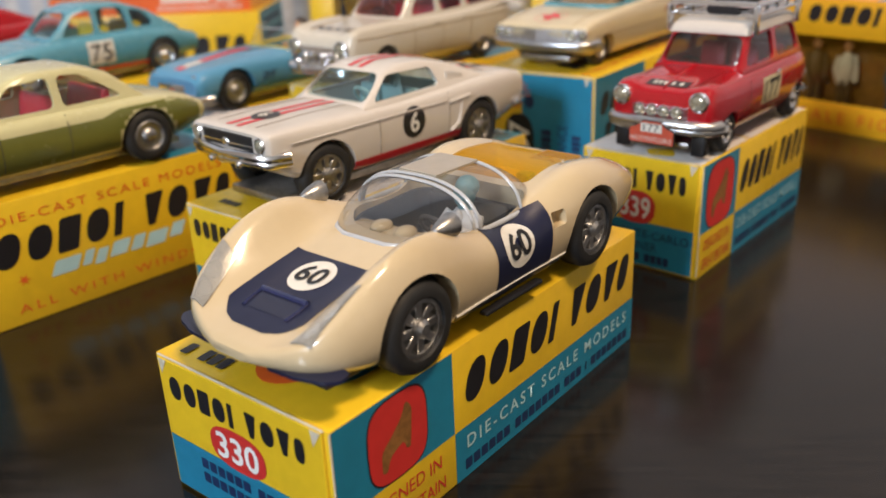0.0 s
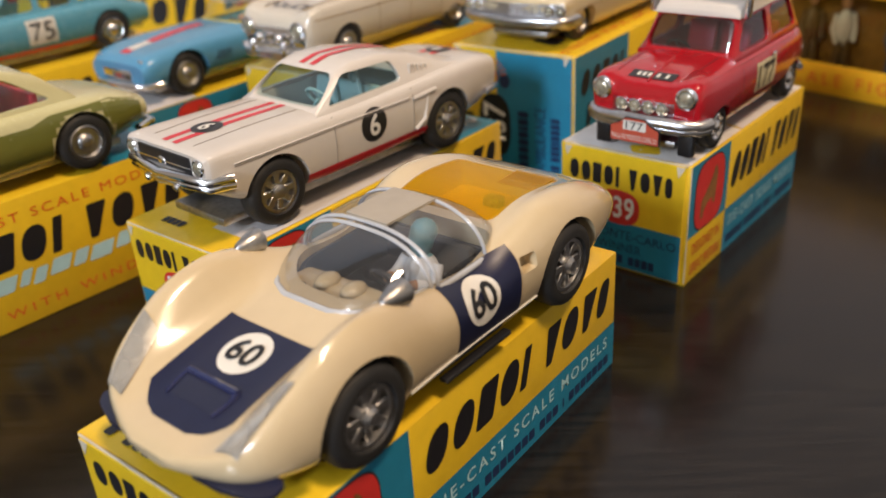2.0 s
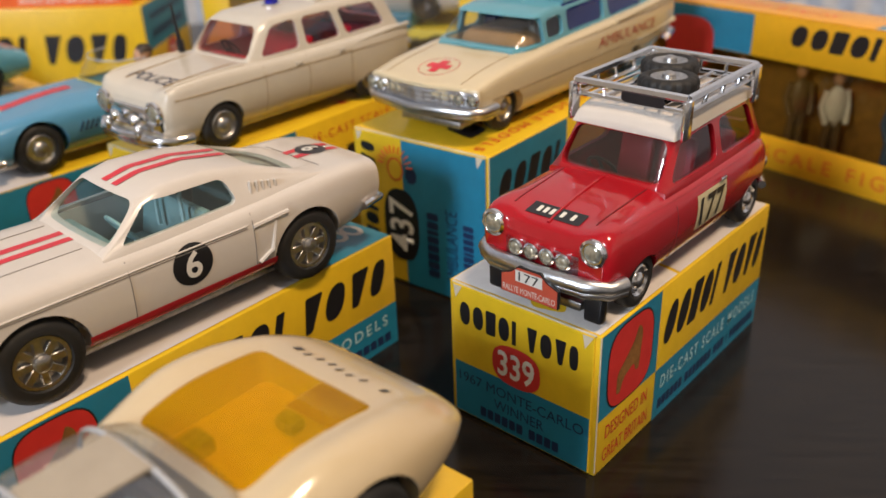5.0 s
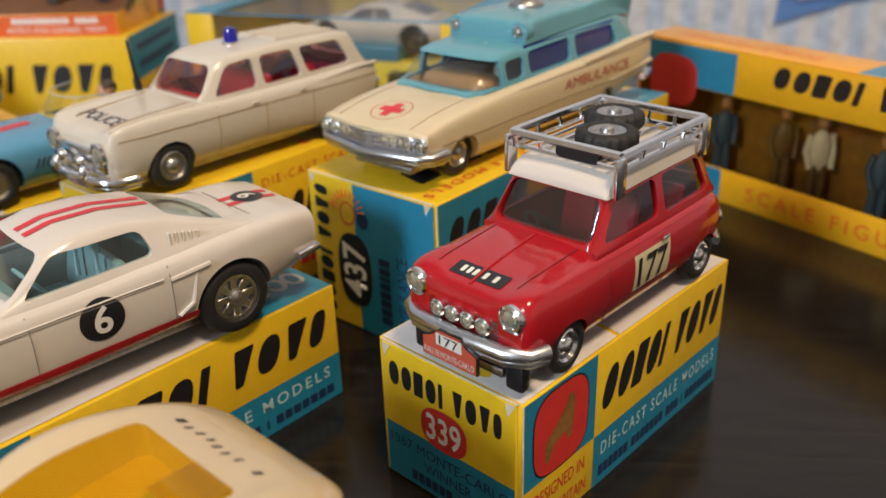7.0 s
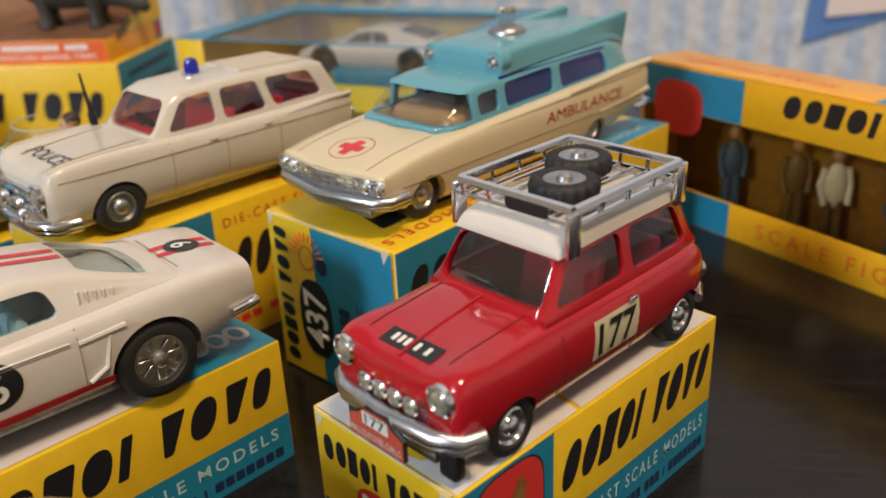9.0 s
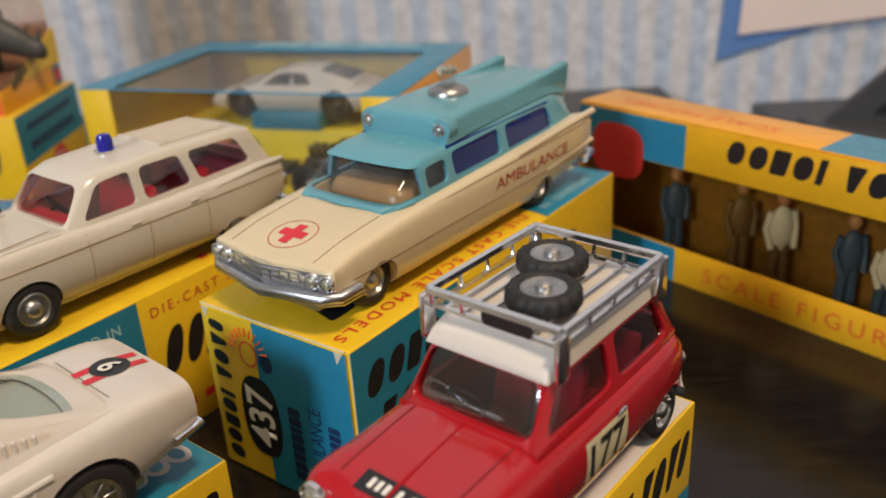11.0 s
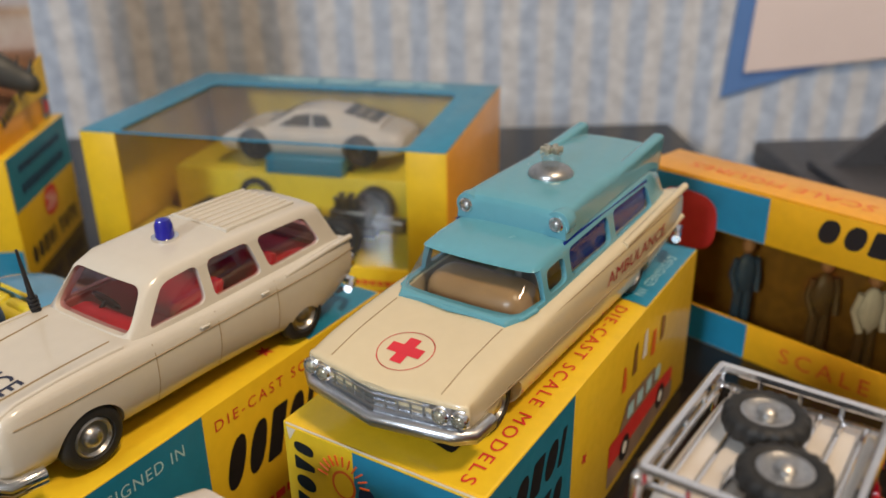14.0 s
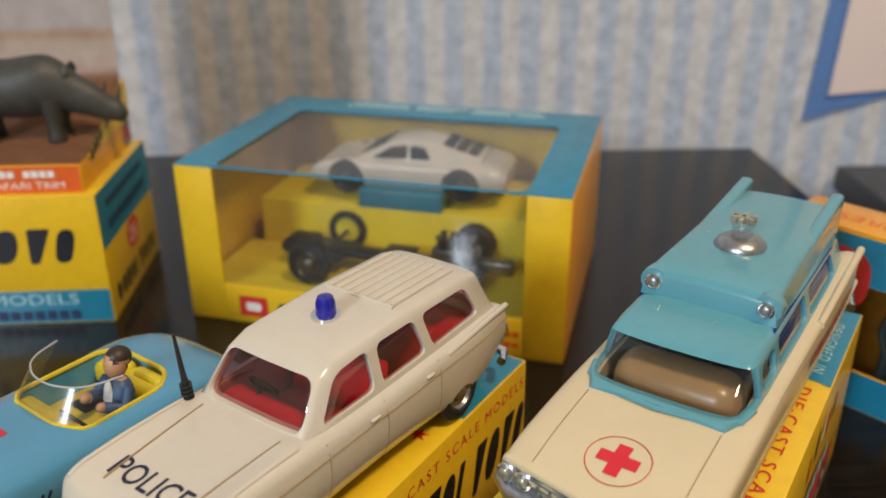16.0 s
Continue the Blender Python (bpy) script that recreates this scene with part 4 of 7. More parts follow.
def savanna_print():
    """A printed plain: pale sky, a pink-brown band and ochre ground, with dark scrub blots."""
    m = bpy.data.materials.new("savanna_print")
    m.use_nodes = True
    t = m.node_tree
    b = t.nodes["Principled BSDF"]
    co, split, ramp, blot, mix = (t.nodes.new("ShaderNode" + n) for n in ("TexCoord", "SeparateXYZ", "ValToRGB", "TexNoise", "Mix"))
    span = t.nodes.new("ShaderNodeMapRange")
    span.inputs["From Min"].default_value, span.inputs["From Max"].default_value = 0.058, 0.112
    t.links.new(co.outputs["Object"], split.inputs[0])
    t.links.new(split.outputs["Z"], span.inputs["Value"])
    t.links.new(span.outputs["Result"], ramp.inputs["Fac"])
    cr = ramp.color_ramp
    cr.elements[0].color, cr.elements[1].color = (0.36, 0.17, 0.09, 1), (0.68, 0.62, 0.60, 1)
    for p, c in ((0.25, (0.46, 0.27, 0.16, 1)), (0.34, (0.50, 0.31, 0.22, 1)), (0.38, (0.68, 0.54, 0.46, 1)), (0.58, (0.66, 0.55, 0.46, 1)), (0.64, (0.60, 0.42, 0.28, 1)), (0.70, (0.64, 0.58, 0.56, 1))):
        cr.elements.new(p).color = c
    blot.inputs["Scale"].default_value, blot.inputs["Detail"].default_value = 120, 5
    t.links.new(co.outputs["Object"], blot.inputs["Vector"])
    mix.data_type, mix.blend_type = "RGBA", "OVERLAY"
    mix.inputs["Factor"].default_value = 0.35
    t.links.new(ramp.outputs["Color"], mix.inputs["A"])
    t.links.new(blot.outputs["Fac"], mix.inputs["B"])
    t.links.new(mix.outputs["Result"], b.inputs["Base Color"])
    b.inputs["Roughness"].default_value = 0.45
    return m


SAVANNA = savanna_print()
RHINO_GREY = material("grey_brown_moulding", (0.055, 0.055, 0.05), 0.5, vary=0.2, bump=0.2)


def figure_carton():
    """A narrow window carton of small figures: orange top and foot, dark inside behind clear film."""
    l, w, h = 150.0, 20.0, 55.0
    d = Vector((0.65, -0.76, 0)).normalized()
    back = Vector((0.76, 0.65, 0))
    mid = Vector((113, 431, 0)) + d * (l / 2) + back * (w / 2)
    box = thing("figure_carton", mid.x, mid.y, 0, math.degrees(math.atan2(-d.y, -d.x)), "orange and blue window carton of small figures", "box", "printed cartons")
    # its front looks along +y, its first end lies at +x
    f = w / 2
    part("rear_panel", slab(-l / 2, l / 2, -f, -f + 0.6, 0, h, 0.1), BROWN_CARD, box)
    part("base", slab(-l / 2, l / 2, -f, f, 0, 0.8, 0.2), YELLOW, box)
    for s in (-1, 1):
        part("end_panel", slab(s * l / 2 - 0.4, s * l / 2 + 0.4, -f, f, 0, h, 0.1), ORANGE_CARD, box)
    part("top_panel", slab(-l / 2, l / 2, -f, f, h, h + 0.7, 0.2), ORANGE_CARD, box)
    patch(rect(20, w - 0.6), on_top(-22, 0, h + 0.76), "blue_panel", BLUE, box)
    part("caption", lettering("SCALE FIGURES", 5, 58), ORANGE_INK, box, m=on_top(34, 1, h + 0.78, 0), smooth=0)
    part("head_strip", slab(-l / 2, l / 2, f - 0.3, f + 0.3, h - 15, h, 0.1), AMBER_CARD, box)
    part("foot_strip", slab(-l / 2, l / 2, f - 0.3, f + 0.3, 0, 12.5, 0.1), AMBER_CARD, box)
    patch(rect(44, 14.4), on_left(l / 2 - 22, f + 0.36, h - 7.6), "blue_panel", BLUE, box)
    patch(rect(42.5, 12), on_left(l / 2 - 21.3, f + 0.36, 6.2), "blue_panel", BLUE, box)
    patch(oval(0, 0, 11, 9.5, 28, 3), on_left(l / 2 - 17, f + 0.42, h - 14), "badge_field", RED_INK, box)
    brand_shapes(7.6, 62, on_left(l / 2 - 90, f + 0.36, h - 5.5), box, None, 0.2)
    part("caption", lettering("SCALE FIGURES", 5.0, 70, space=1.4), ORANGE_INK, box, m=on_left(l / 2 - 89, f + 0.36, 6.2), smooth=0)
    part("film", flat(rect(l - 2, h - 26)), FIGURE_FILM, box, "clear film", 0, m=on_left(0, f - 0.5, (h - 2) / 2))
    return box, d, back


FIGURE_FILM = clear("clear_carton_film", (0.82, 0.72, 0.52), 0.06, 0.0, shine_least=0.045)
AMBER_CARD = material("printed_amber_card", (0.80, 0.40, 0.010), 0.36, vary=0.05, bump=0.08, coat=0.25)
LEMON = material("lemon_yellow_card", (0.78, 0.62, 0.03), 0.4, vary=0.05, bump=0.08)
BROWN_CARD = material("brown_card", (0.26, 0.135, 0.022), 0.6, vary=0.2, bump=0.1)
display_box, display_yaw = window_carton()
safari_box = safari_carton()
figure_box, fig_along, fig_back = figure_carton()


def doll(name, x, y, z, yaw, height, colour, legs, label, bend=0.0):
    """A plain standing figure of turned and rounded masses, one mesh."""
    k = height / 40
    bm = join(ball(0, 0, 26 * k, 3.9 * k, 2.5 * k, 8 * k, 14, 10), ball(0, 0, 37 * k, 2.2 * k, 2.3 * k, 3.0 * k, 12, 8),
              *(rod([(s * 1.7 * k, 0, 0), (s * 1.9 * k, 0.3 * k, 10 * k), (s * 1.5 * k, 0, 21 * k)], 1.7 * k, 10) for s in (-1, 1)),
              *(rod([(s * 3.6 * k, 0, 32 * k), (s * 4.8 * k, 0.4 * k, 26 * k), (s * 3.6 * k, -2.6 * k, 20 * k)], 1.15 * k, 8) for s in (-1, 1)))
    ob = part(name, bm, colour, None, label, 60)
    ob.data.materials.append(legs)
    ob.data.materials.append(FIGURE_SKIN)
    for f in ob.data.polygons:
        f.material_index = 2 if f.center.z > 34.2 * k * MM else 1 if f.center.z < 18.5 * k * MM else 0
    ob.matrix_world = pose(x * MM, y * MM, z * MM, bend, 0, yaw)
    return tagged(ob, label, "figure", "small figures")


for k, (along, tall, colour, legs) in enumerate(((35, 36, FIGURE_BLUE, FIGURE_BLUE), (60, 38, FIGURE_BROWN, FIGURE_BROWN), (74, 38, FIGURE_WHITE, FIGURE_BROWN), (96, 36, FIGURE_BLUE, FIGURE_BLUE), (107, 34, FIGURE_WHITE, FIGURE_BLUE), (126, 36, FIGURE_BROWN, FIGURE_WHITE))):
    p = Vector((113, 431, 0)) + fig_along * along + fig_back * 9
    doll("toy_figure", p.x, p.y, 0.8, 0, tall, colour, legs, "small painted standing figure inside a window carton")


def rhino():
    """A bulky four-legged moulding, kept plain."""
    line = glide(((-23, 18, 0.6, 1.0), (-21, 18.5, 4.5, 6.0), (-14, 19.5, 8.2, 9.6), (-3, 19.0, 9.6, 10.6), (8, 20.0, 8.8, 11.0), (14, 19.5, 7.0, 9.6), (20, 16.5, 5.6, 7.6), (26, 13.5, 4.6, 6.2), (31, 10.8, 3.6, 4.6), (34.5, 9.4, 2.8, 3.4), (36, 9.0, 0.6, 0.8)), 4)
    bm = skin([(x, [(0, c - b)] + [(a * math.cos(u), c + b * math.sin(u)) for u in np.linspace(-1.35, 1.35, 10)] + [(0, c + b)]) for x, c, a, b in line], 0)
    horn = lambda x, z, k: turned(lathe([(1.5 * k, 0), (0.9 * k, 3.5 * k), (0.1, 7.5 * k)], 10, "z"), Matrix.Translation((x, 0, z)) @ Matrix.Rotation(radians(18), 4, "Y"))
    bm = join(bm, horn(32.5, 12.6, 1.0), horn(28.5, 16.4, 0.6), *(turned(ball(0, 0, 0, 1.4, 0.7, 2.4, 10, 8), Matrix.Translation((17.5, s * 4.2, 25.5)) @ Matrix.Rotation(radians(18 * s), 4, "X")) for s in (-1, 1)))
    for x in (-13, 11):
        for y in (-4, 4):
            leg = lathe([(2.9, 0), (3.3, 0.5), (3.0, 2.2), (2.5, 6), (3.3, 10), (4.4, 16)], 14, "z")
            bmesh.ops.translate(leg, vec=(x, y, 0), verts=leg.verts)
            bm = join(bm, leg)
    ob = part("toy_moulding", bm, RHINO_GREY, None, "dark grey plain moulding on the picture display", 60)
    ob.matrix_world = pose(-141 * MM, 501 * MM, 60.3 * MM, 0, 0, 3)
    return tagged(ob, category="toy")


rhino()


def at_box(x, y):
    a = radians(display_yaw)
    return -3.3 + x * math.cos(a) - y * math.sin(a), 501.0 + x * math.sin(a) + y * math.cos(a)

# ---- toy cars: x forward, y to the car's left, origin on the ground between the axles ----


def half_at(rows, x):
    """The smoothed half section of a hull at x."""
    g = np.array(glide(sorted(rows), 6))
    x, zb, zm, zs, zf, zt, wb, ws, yf, yh = (np.interp(x, g[:, 0], g[:, k]) for k in range(10))
    return soft([(0, zb), (wb * 0.6, zb), (wb, zb), (ws, zm), (ws, zs), (yf, zf), (yh, zt), (yh * 0.5, zt), (0, zt)], 2)


def top_z(rows, x, y):
    """The height of a hull's upper side."""
    half = half_at(rows, x)
    best = 0
    for (y0, z0), (y1, z1) in zip(half, half[1:]):
        if min(y0, y1) <= abs(y) <= max(y0, y1) and abs(y1 - y0) > 1e-6:
            best = max(best, z0 + (z1 - z0) * (abs(y) - y0) / (y1 - y0))
    return best


def side_y(rows, x, z):
    """The half width of a hull at a height."""
    half = half_at(rows, x)
    best = 0
    for (y0, z0), (y1, z1) in zip(half, half[1:]):
        if min(z0, z1) <= z <= max(z0, z1) and abs(z1 - z0) > 1e-6:
            best = max(best, y0 + (y1 - y0) * (z - z0) / (z1 - z0))
    return best


def lay_top(bm, rows, lift=0.08):
    for v in bm.verts:
        v.co.z = top_z(rows, v.co.x, v.co.y) + lift
    return bm


def wrap_side(bm, rows, lift=0.1):
    """Lays a sheet on a hull's left side: its z is the length along the section, up from the sill and over the shoulder."""
    for v in bm.verts:
        half = half_at(rows, v.co.x)
        start = max(range(len(half) // 2), key=lambda k: half[k][0] - 2.0 * half[k][1])
        s, line = v.co.z, half[start:]
        for (y0, z0), (y1, z1) in zip(line, line[1:]):
            step = math.hypot(y1 - y0, z1 - z0)
            if s <= step or (y1, z1) == line[-1]:
                u = s / max(step, 1e-9)
                n = Vector((z1 - z0, -(y1 - y0))) / max(step, 1e-9)
                v.co.y, v.co.z = y0 + (y1 - y0) * u + lift * n.x, z0 + (z1 - z0) * u + lift * n.y
                break
            s -= step
    return bm


def lay_side(bm, rows, lift=0.08):
    for v in bm.verts:
        v.co.y = side_y(rows, v.co.x, v.co.z) + lift
    return bm


def strip(x0, x1, y0, y1, n=14, k=3, taper=0.0):
    """A grid in the x-y plane; taper narrows it towards x1."""
    bm = bmesh.new()
    g = []
    for i in range(n + 1):
        u = i / n
        c, hw = (y0 + y1) / 2, (y1 - y0) / 2 * (1 - taper * u)
        g.append([bm.verts.new((x0 + (x1 - x0) * u, c - hw + 2 * hw * j / k, 0)) for j in range(k + 1)])
    for i in range(n):
        for j in range(k):
            bm.faces.new((g[i][j], g[i + 1][j], g[i + 1][j + 1], g[i][j + 1]))
    return bm


def disc(cx, cy, rx, ry, n=28):
    bm = bmesh.new()
    rings = [[bm.verts.new((x, y, 0)) for x, y in oval(cx, cy, rx * s, ry * s, n)] for s in (0.4, 0.75, 1)]
    bm.faces.new(rings[0])
    for a, b in zip(rings, rings[1:]):
        for k in range(n):
            bm.faces.new((a[k], a[(k + 1) % n], b[(k + 1) % n], b[k]))
    return bm


def wheel(car, x, y, r, width, rim_mat=DULL_METAL, spokes=0, tread=0.0):
    """A tyre with rounded shoulders and its rim, outward on the side of y."""
    s = 1 if y > 0 else -1
    h = width / 2
    prof = [(r * 0.60, -h), (r * 0.80, -h * 1.02), (r * 0.94, -h * 0.85), (r, -h * 0.45), (r, h * 0.45), (r * 0.94, h * 0.85), (r * 0.80, h * 1.02), (r * 0.66, h), (r * 0.60, h * 0.7), (r * 0.60, -h)]
    tyre = part("wheel", lathe(prof, 36), RUBBER, car, "black rubber tyre on a bright rim", 50, m=Matrix.Translation((x, y, r)))
    if spokes:
        rim = [lathe([(r * 0.60, h * 0.2), (r * 0.62, h * 0.85), (r * 0.54, h * 0.85), (r * 0.50, h * 0.35), (r * 0.2, h * 0.4), (r * 0.2, h * 0.95), (r * 0.12, h * 1.15), (0.05, h * 1.15)], 28)]
        for k in range(spokes):
            a = 2 * math.pi * k / spokes
            rim.append(turned(slab(r * 0.16, r * 0.56, -h * 0.1, h * 0.75, -r * 0.095, r * 0.095, 0.15, 1), Matrix.Rotation(a, 4, "Y")))
        bm = join(*rim)
    else:
        bm = lathe([(r * 0.60, h * 0.2), (r * 0.63, h * 0.8), (r * 0.55, h * 0.95), (r * 0.48, h * 0.65), (r * 0.34, h * 0.6), (r * 0.28, h * 0.95), (r * 0.15, h * 1.15), (0.05, h * 1.2)], 28)
    part("rim", bm, rim_mat, tyre, "bright cast rim", 40, m=Matrix.Translation((x, y, r)) @ Matrix.Diagonal((1, s, 1, 1)))
    return tyre


def arches(xs, r, y_in, y_out=40, rear=1.0):
    out = []
    for k, x in enumerate(xs):
        rr, low = (r, 0.84) if k == 0 else (r * rear, 0.84 - 1.2 * (1 - rear))
        for s in (-1, 1):
            a, b = sorted((s * y_in, s * y_out))
            out.append(("-", turned(lathe([(rr, a), (rr, b)], 32), Matrix.Translation((x, 0, rr * low)))))
    return out


def open_below(bm):
    """Without the faces that close a hull underneath."""
    bmesh.ops.recalc_face_normals(bm, faces=bm.faces)
    bm.normal_update()
    bmesh.ops.delete(bm, geom=[f for f in bm.faces if f.normal.z < -0.6], context="FACES")
    return bm


def saloon(car, rows, top, paint, roof_paint, glass, seat, axles, track, r, width, side_windows, screens, tub, rim=CHROME, steps=1, spokes=0, arch=1.14, rear=1.0):
    """A hard-topped car: hull with wheel arches and a tub, a hollow roof with openings, one clear insert, seats, wheels."""
    hull_bm = carve(hull(rows), *arches(axles, r * arch, track - width * 0.9, 40, rear), ("-", tub))
    part("body", hull_bm, paint, car, "", 40)
    cuts = [("-", cabin(top, 1.1, 3.0, steps))]
    cuts += [("-", prism(rounded(p, 1.9, 4), -40, 40, "y")) for p in side_windows]
    cuts += [("-", prism(rounded(p, 2.2, 4), x0, x1, "x")) for p, x0, x1 in screens]
    part("roof", carve(cabin(top, 0.0, 1.2, steps), *cuts), roof_paint, car, "", 40)
    part("window_insert", open_below(cabin(top, 0.55, 0.5, steps)), glass, car, "one-piece clear window insert", 40)
    for x in axles:
        for s in (-1, 1):
            wheel(car, x, s * track, r, width, rim, spokes)
    part("base_plate", slab(min(axles) - 12, max(axles) + 12, -track + 3.5, track - 3.5, 2.2, 4.2, 0.5), DULL_METAL, car)
    for x in axles:
        part("axle", rod([(x, -track, r), (x, track, r)], 0.7), DULL_METAL, car)


def seats(car, mat, xs, z, w, tall=8.0, wide=True):
    for x in xs:
        for y in ((0,) if wide else (-w * 0.5, w * 0.5)):
            ww = w if wide else w * 0.42
            part("seat", join(slab(x - 4.5, x + 4, y - ww, y + ww, z, z + 3, 1.0), turned(slab(-1.2, 1.2, y - ww, y + ww, 0, tall, 1.0), Matrix.Translation((x - 4.5, 0, z + 1)) @ Matrix.Rotation(radians(-12), 4, "Y"))), mat, car)


def steering(car, x, y, z, r=3.2, mat=BLACK_PLASTIC):
    ring = [(r * math.cos(a), r * math.sin(a), 0) for a in np.linspace(0, 2 * math.pi, 21)]
    part("steering_wheel", join(rod(ring, 0.4, 6), rod([(-r, 0, 0), (r, 0, 0)], 0.35, 6), rod([(0, 0, 0), (0, 0, -5)], 0.5, 6)), mat, car, "", 50, m=Matrix.Translation((x, y, z)) @ Matrix.Rotation(radians(-55), 4, "Y"))


def roundel(car, rows, where, side, r, field, ink, text, height, lift=0.1):
    """A number on a round field, on the bonnet or deck ('top') or on the left side."""
    x, c = where
    if side == "top":
        part("roundel", lay_top(disc(x, c, r, r), rows, lift), field, car, smooth=0)
        part("number", lay_top(turned(lettering(text, height, thick=0.02), Matrix.Translation((x, c, 0)) @ Matrix.Rotation(radians(90), 4, "Z")), rows, lift + 0.22), ink, car, smooth=0)
    else:
        part("roundel", lay_side(turned(disc(0, 0, r, r), on_left(x, 0, c)), rows, lift), field, car, smooth=0)
        part("number", lay_side(turned(lettering(text, height, thick=0.02), on_left(x, 0, c)), rows, lift + 0.22), ink, car, smooth=0)


def lamp_round(car, name, x, y, z, r, tilt=0.0, jewel=JEWEL):
    m = Matrix.Translation((x, y, z)) @ Matrix.Rotation(radians(tilt), 4, "Y")
    lamp_ob = part(name, lathe([(r * 0.7, -1.2), (r, -0.4), (r, 0.4), (r * 0.82, 0.7), (r * 0.76, 0.3), (0.05, 0.2)], 20, "x"), CHROME, car, "", 40, m=m)
    part("lens", lathe([(r * 0.76, 0.1), (r * 0.6, 0.6), (r * 0.3, 0.85), (0.05, 0.9)], 16, "x"), jewel, lamp_ob, "", 40, m=m)


# cream racing car -------------------------------------------------------
RACER = [
    (50.2, 7.4, 7.9, 8.6, 9.0, 9.0, 3, 4.5, 3.6, 2.4), (48.8, 6.8, 7.8, 9.4, 10.0, 10.0, 6.5, 9.4, 8, 5.6), (46.6, 6.2, 7.8, 10.4, 11.8, 10.6, 11.5, 14.6, 13.2, 8.4), (43.5, 5.4, 7.6, 12.0, 14.8, 11.4, 14.5, 17.6, 15.8, 9),
    (38, 4.2, 7.4, 14.4, 19.2, 12.8, 16.6, 19.6, 16.8, 9.8), (32, 3.2, 7.4, 16.4, 22.8, 14.1, 17, 20.6, 17.0, 10.4), (25, 2.8, 8, 17.2, 24.4, 15.5, 17, 20.9, 16.8, 10.8), (18, 2.8, 8, 16.6, 23.0, 16.9, 17, 20.5, 16.5, 11.4),
    (8, 2.8, 8, 14.4, 18.4, 16.8, 17.5, 19.7, 15.7, 12), (-4, 2.8, 8, 13.4, 16.4, 16.4, 17.5, 19.5, 15.5, 12), (-13, 2.8, 8.5, 15.4, 19.4, 19.2, 17.5, 20, 16.2, 12), (-22, 3, 9, 17.4, 22.4, 20.9, 17, 20.7, 16.8, 11.5),
    (-30, 3.5, 9, 17.8, 22.2, 20.6, 17, 20.8, 16.6, 11.5), (-38, 4.5, 9, 17, 20.2, 19.4, 16.5, 20.2, 15.8, 11.5), (-45, 6, 10, 15.2, 17.2, 17.2, 15, 18.8, 14.8, 10.5), (-49.5, 8.2, 10.6, 13.2, 14.6, 14.8, 13, 16.6, 13, 9.5), (-51, 9.4, 11, 12.4, 13.2, 13.2, 11.5, 15, 11.6, 8.5)]


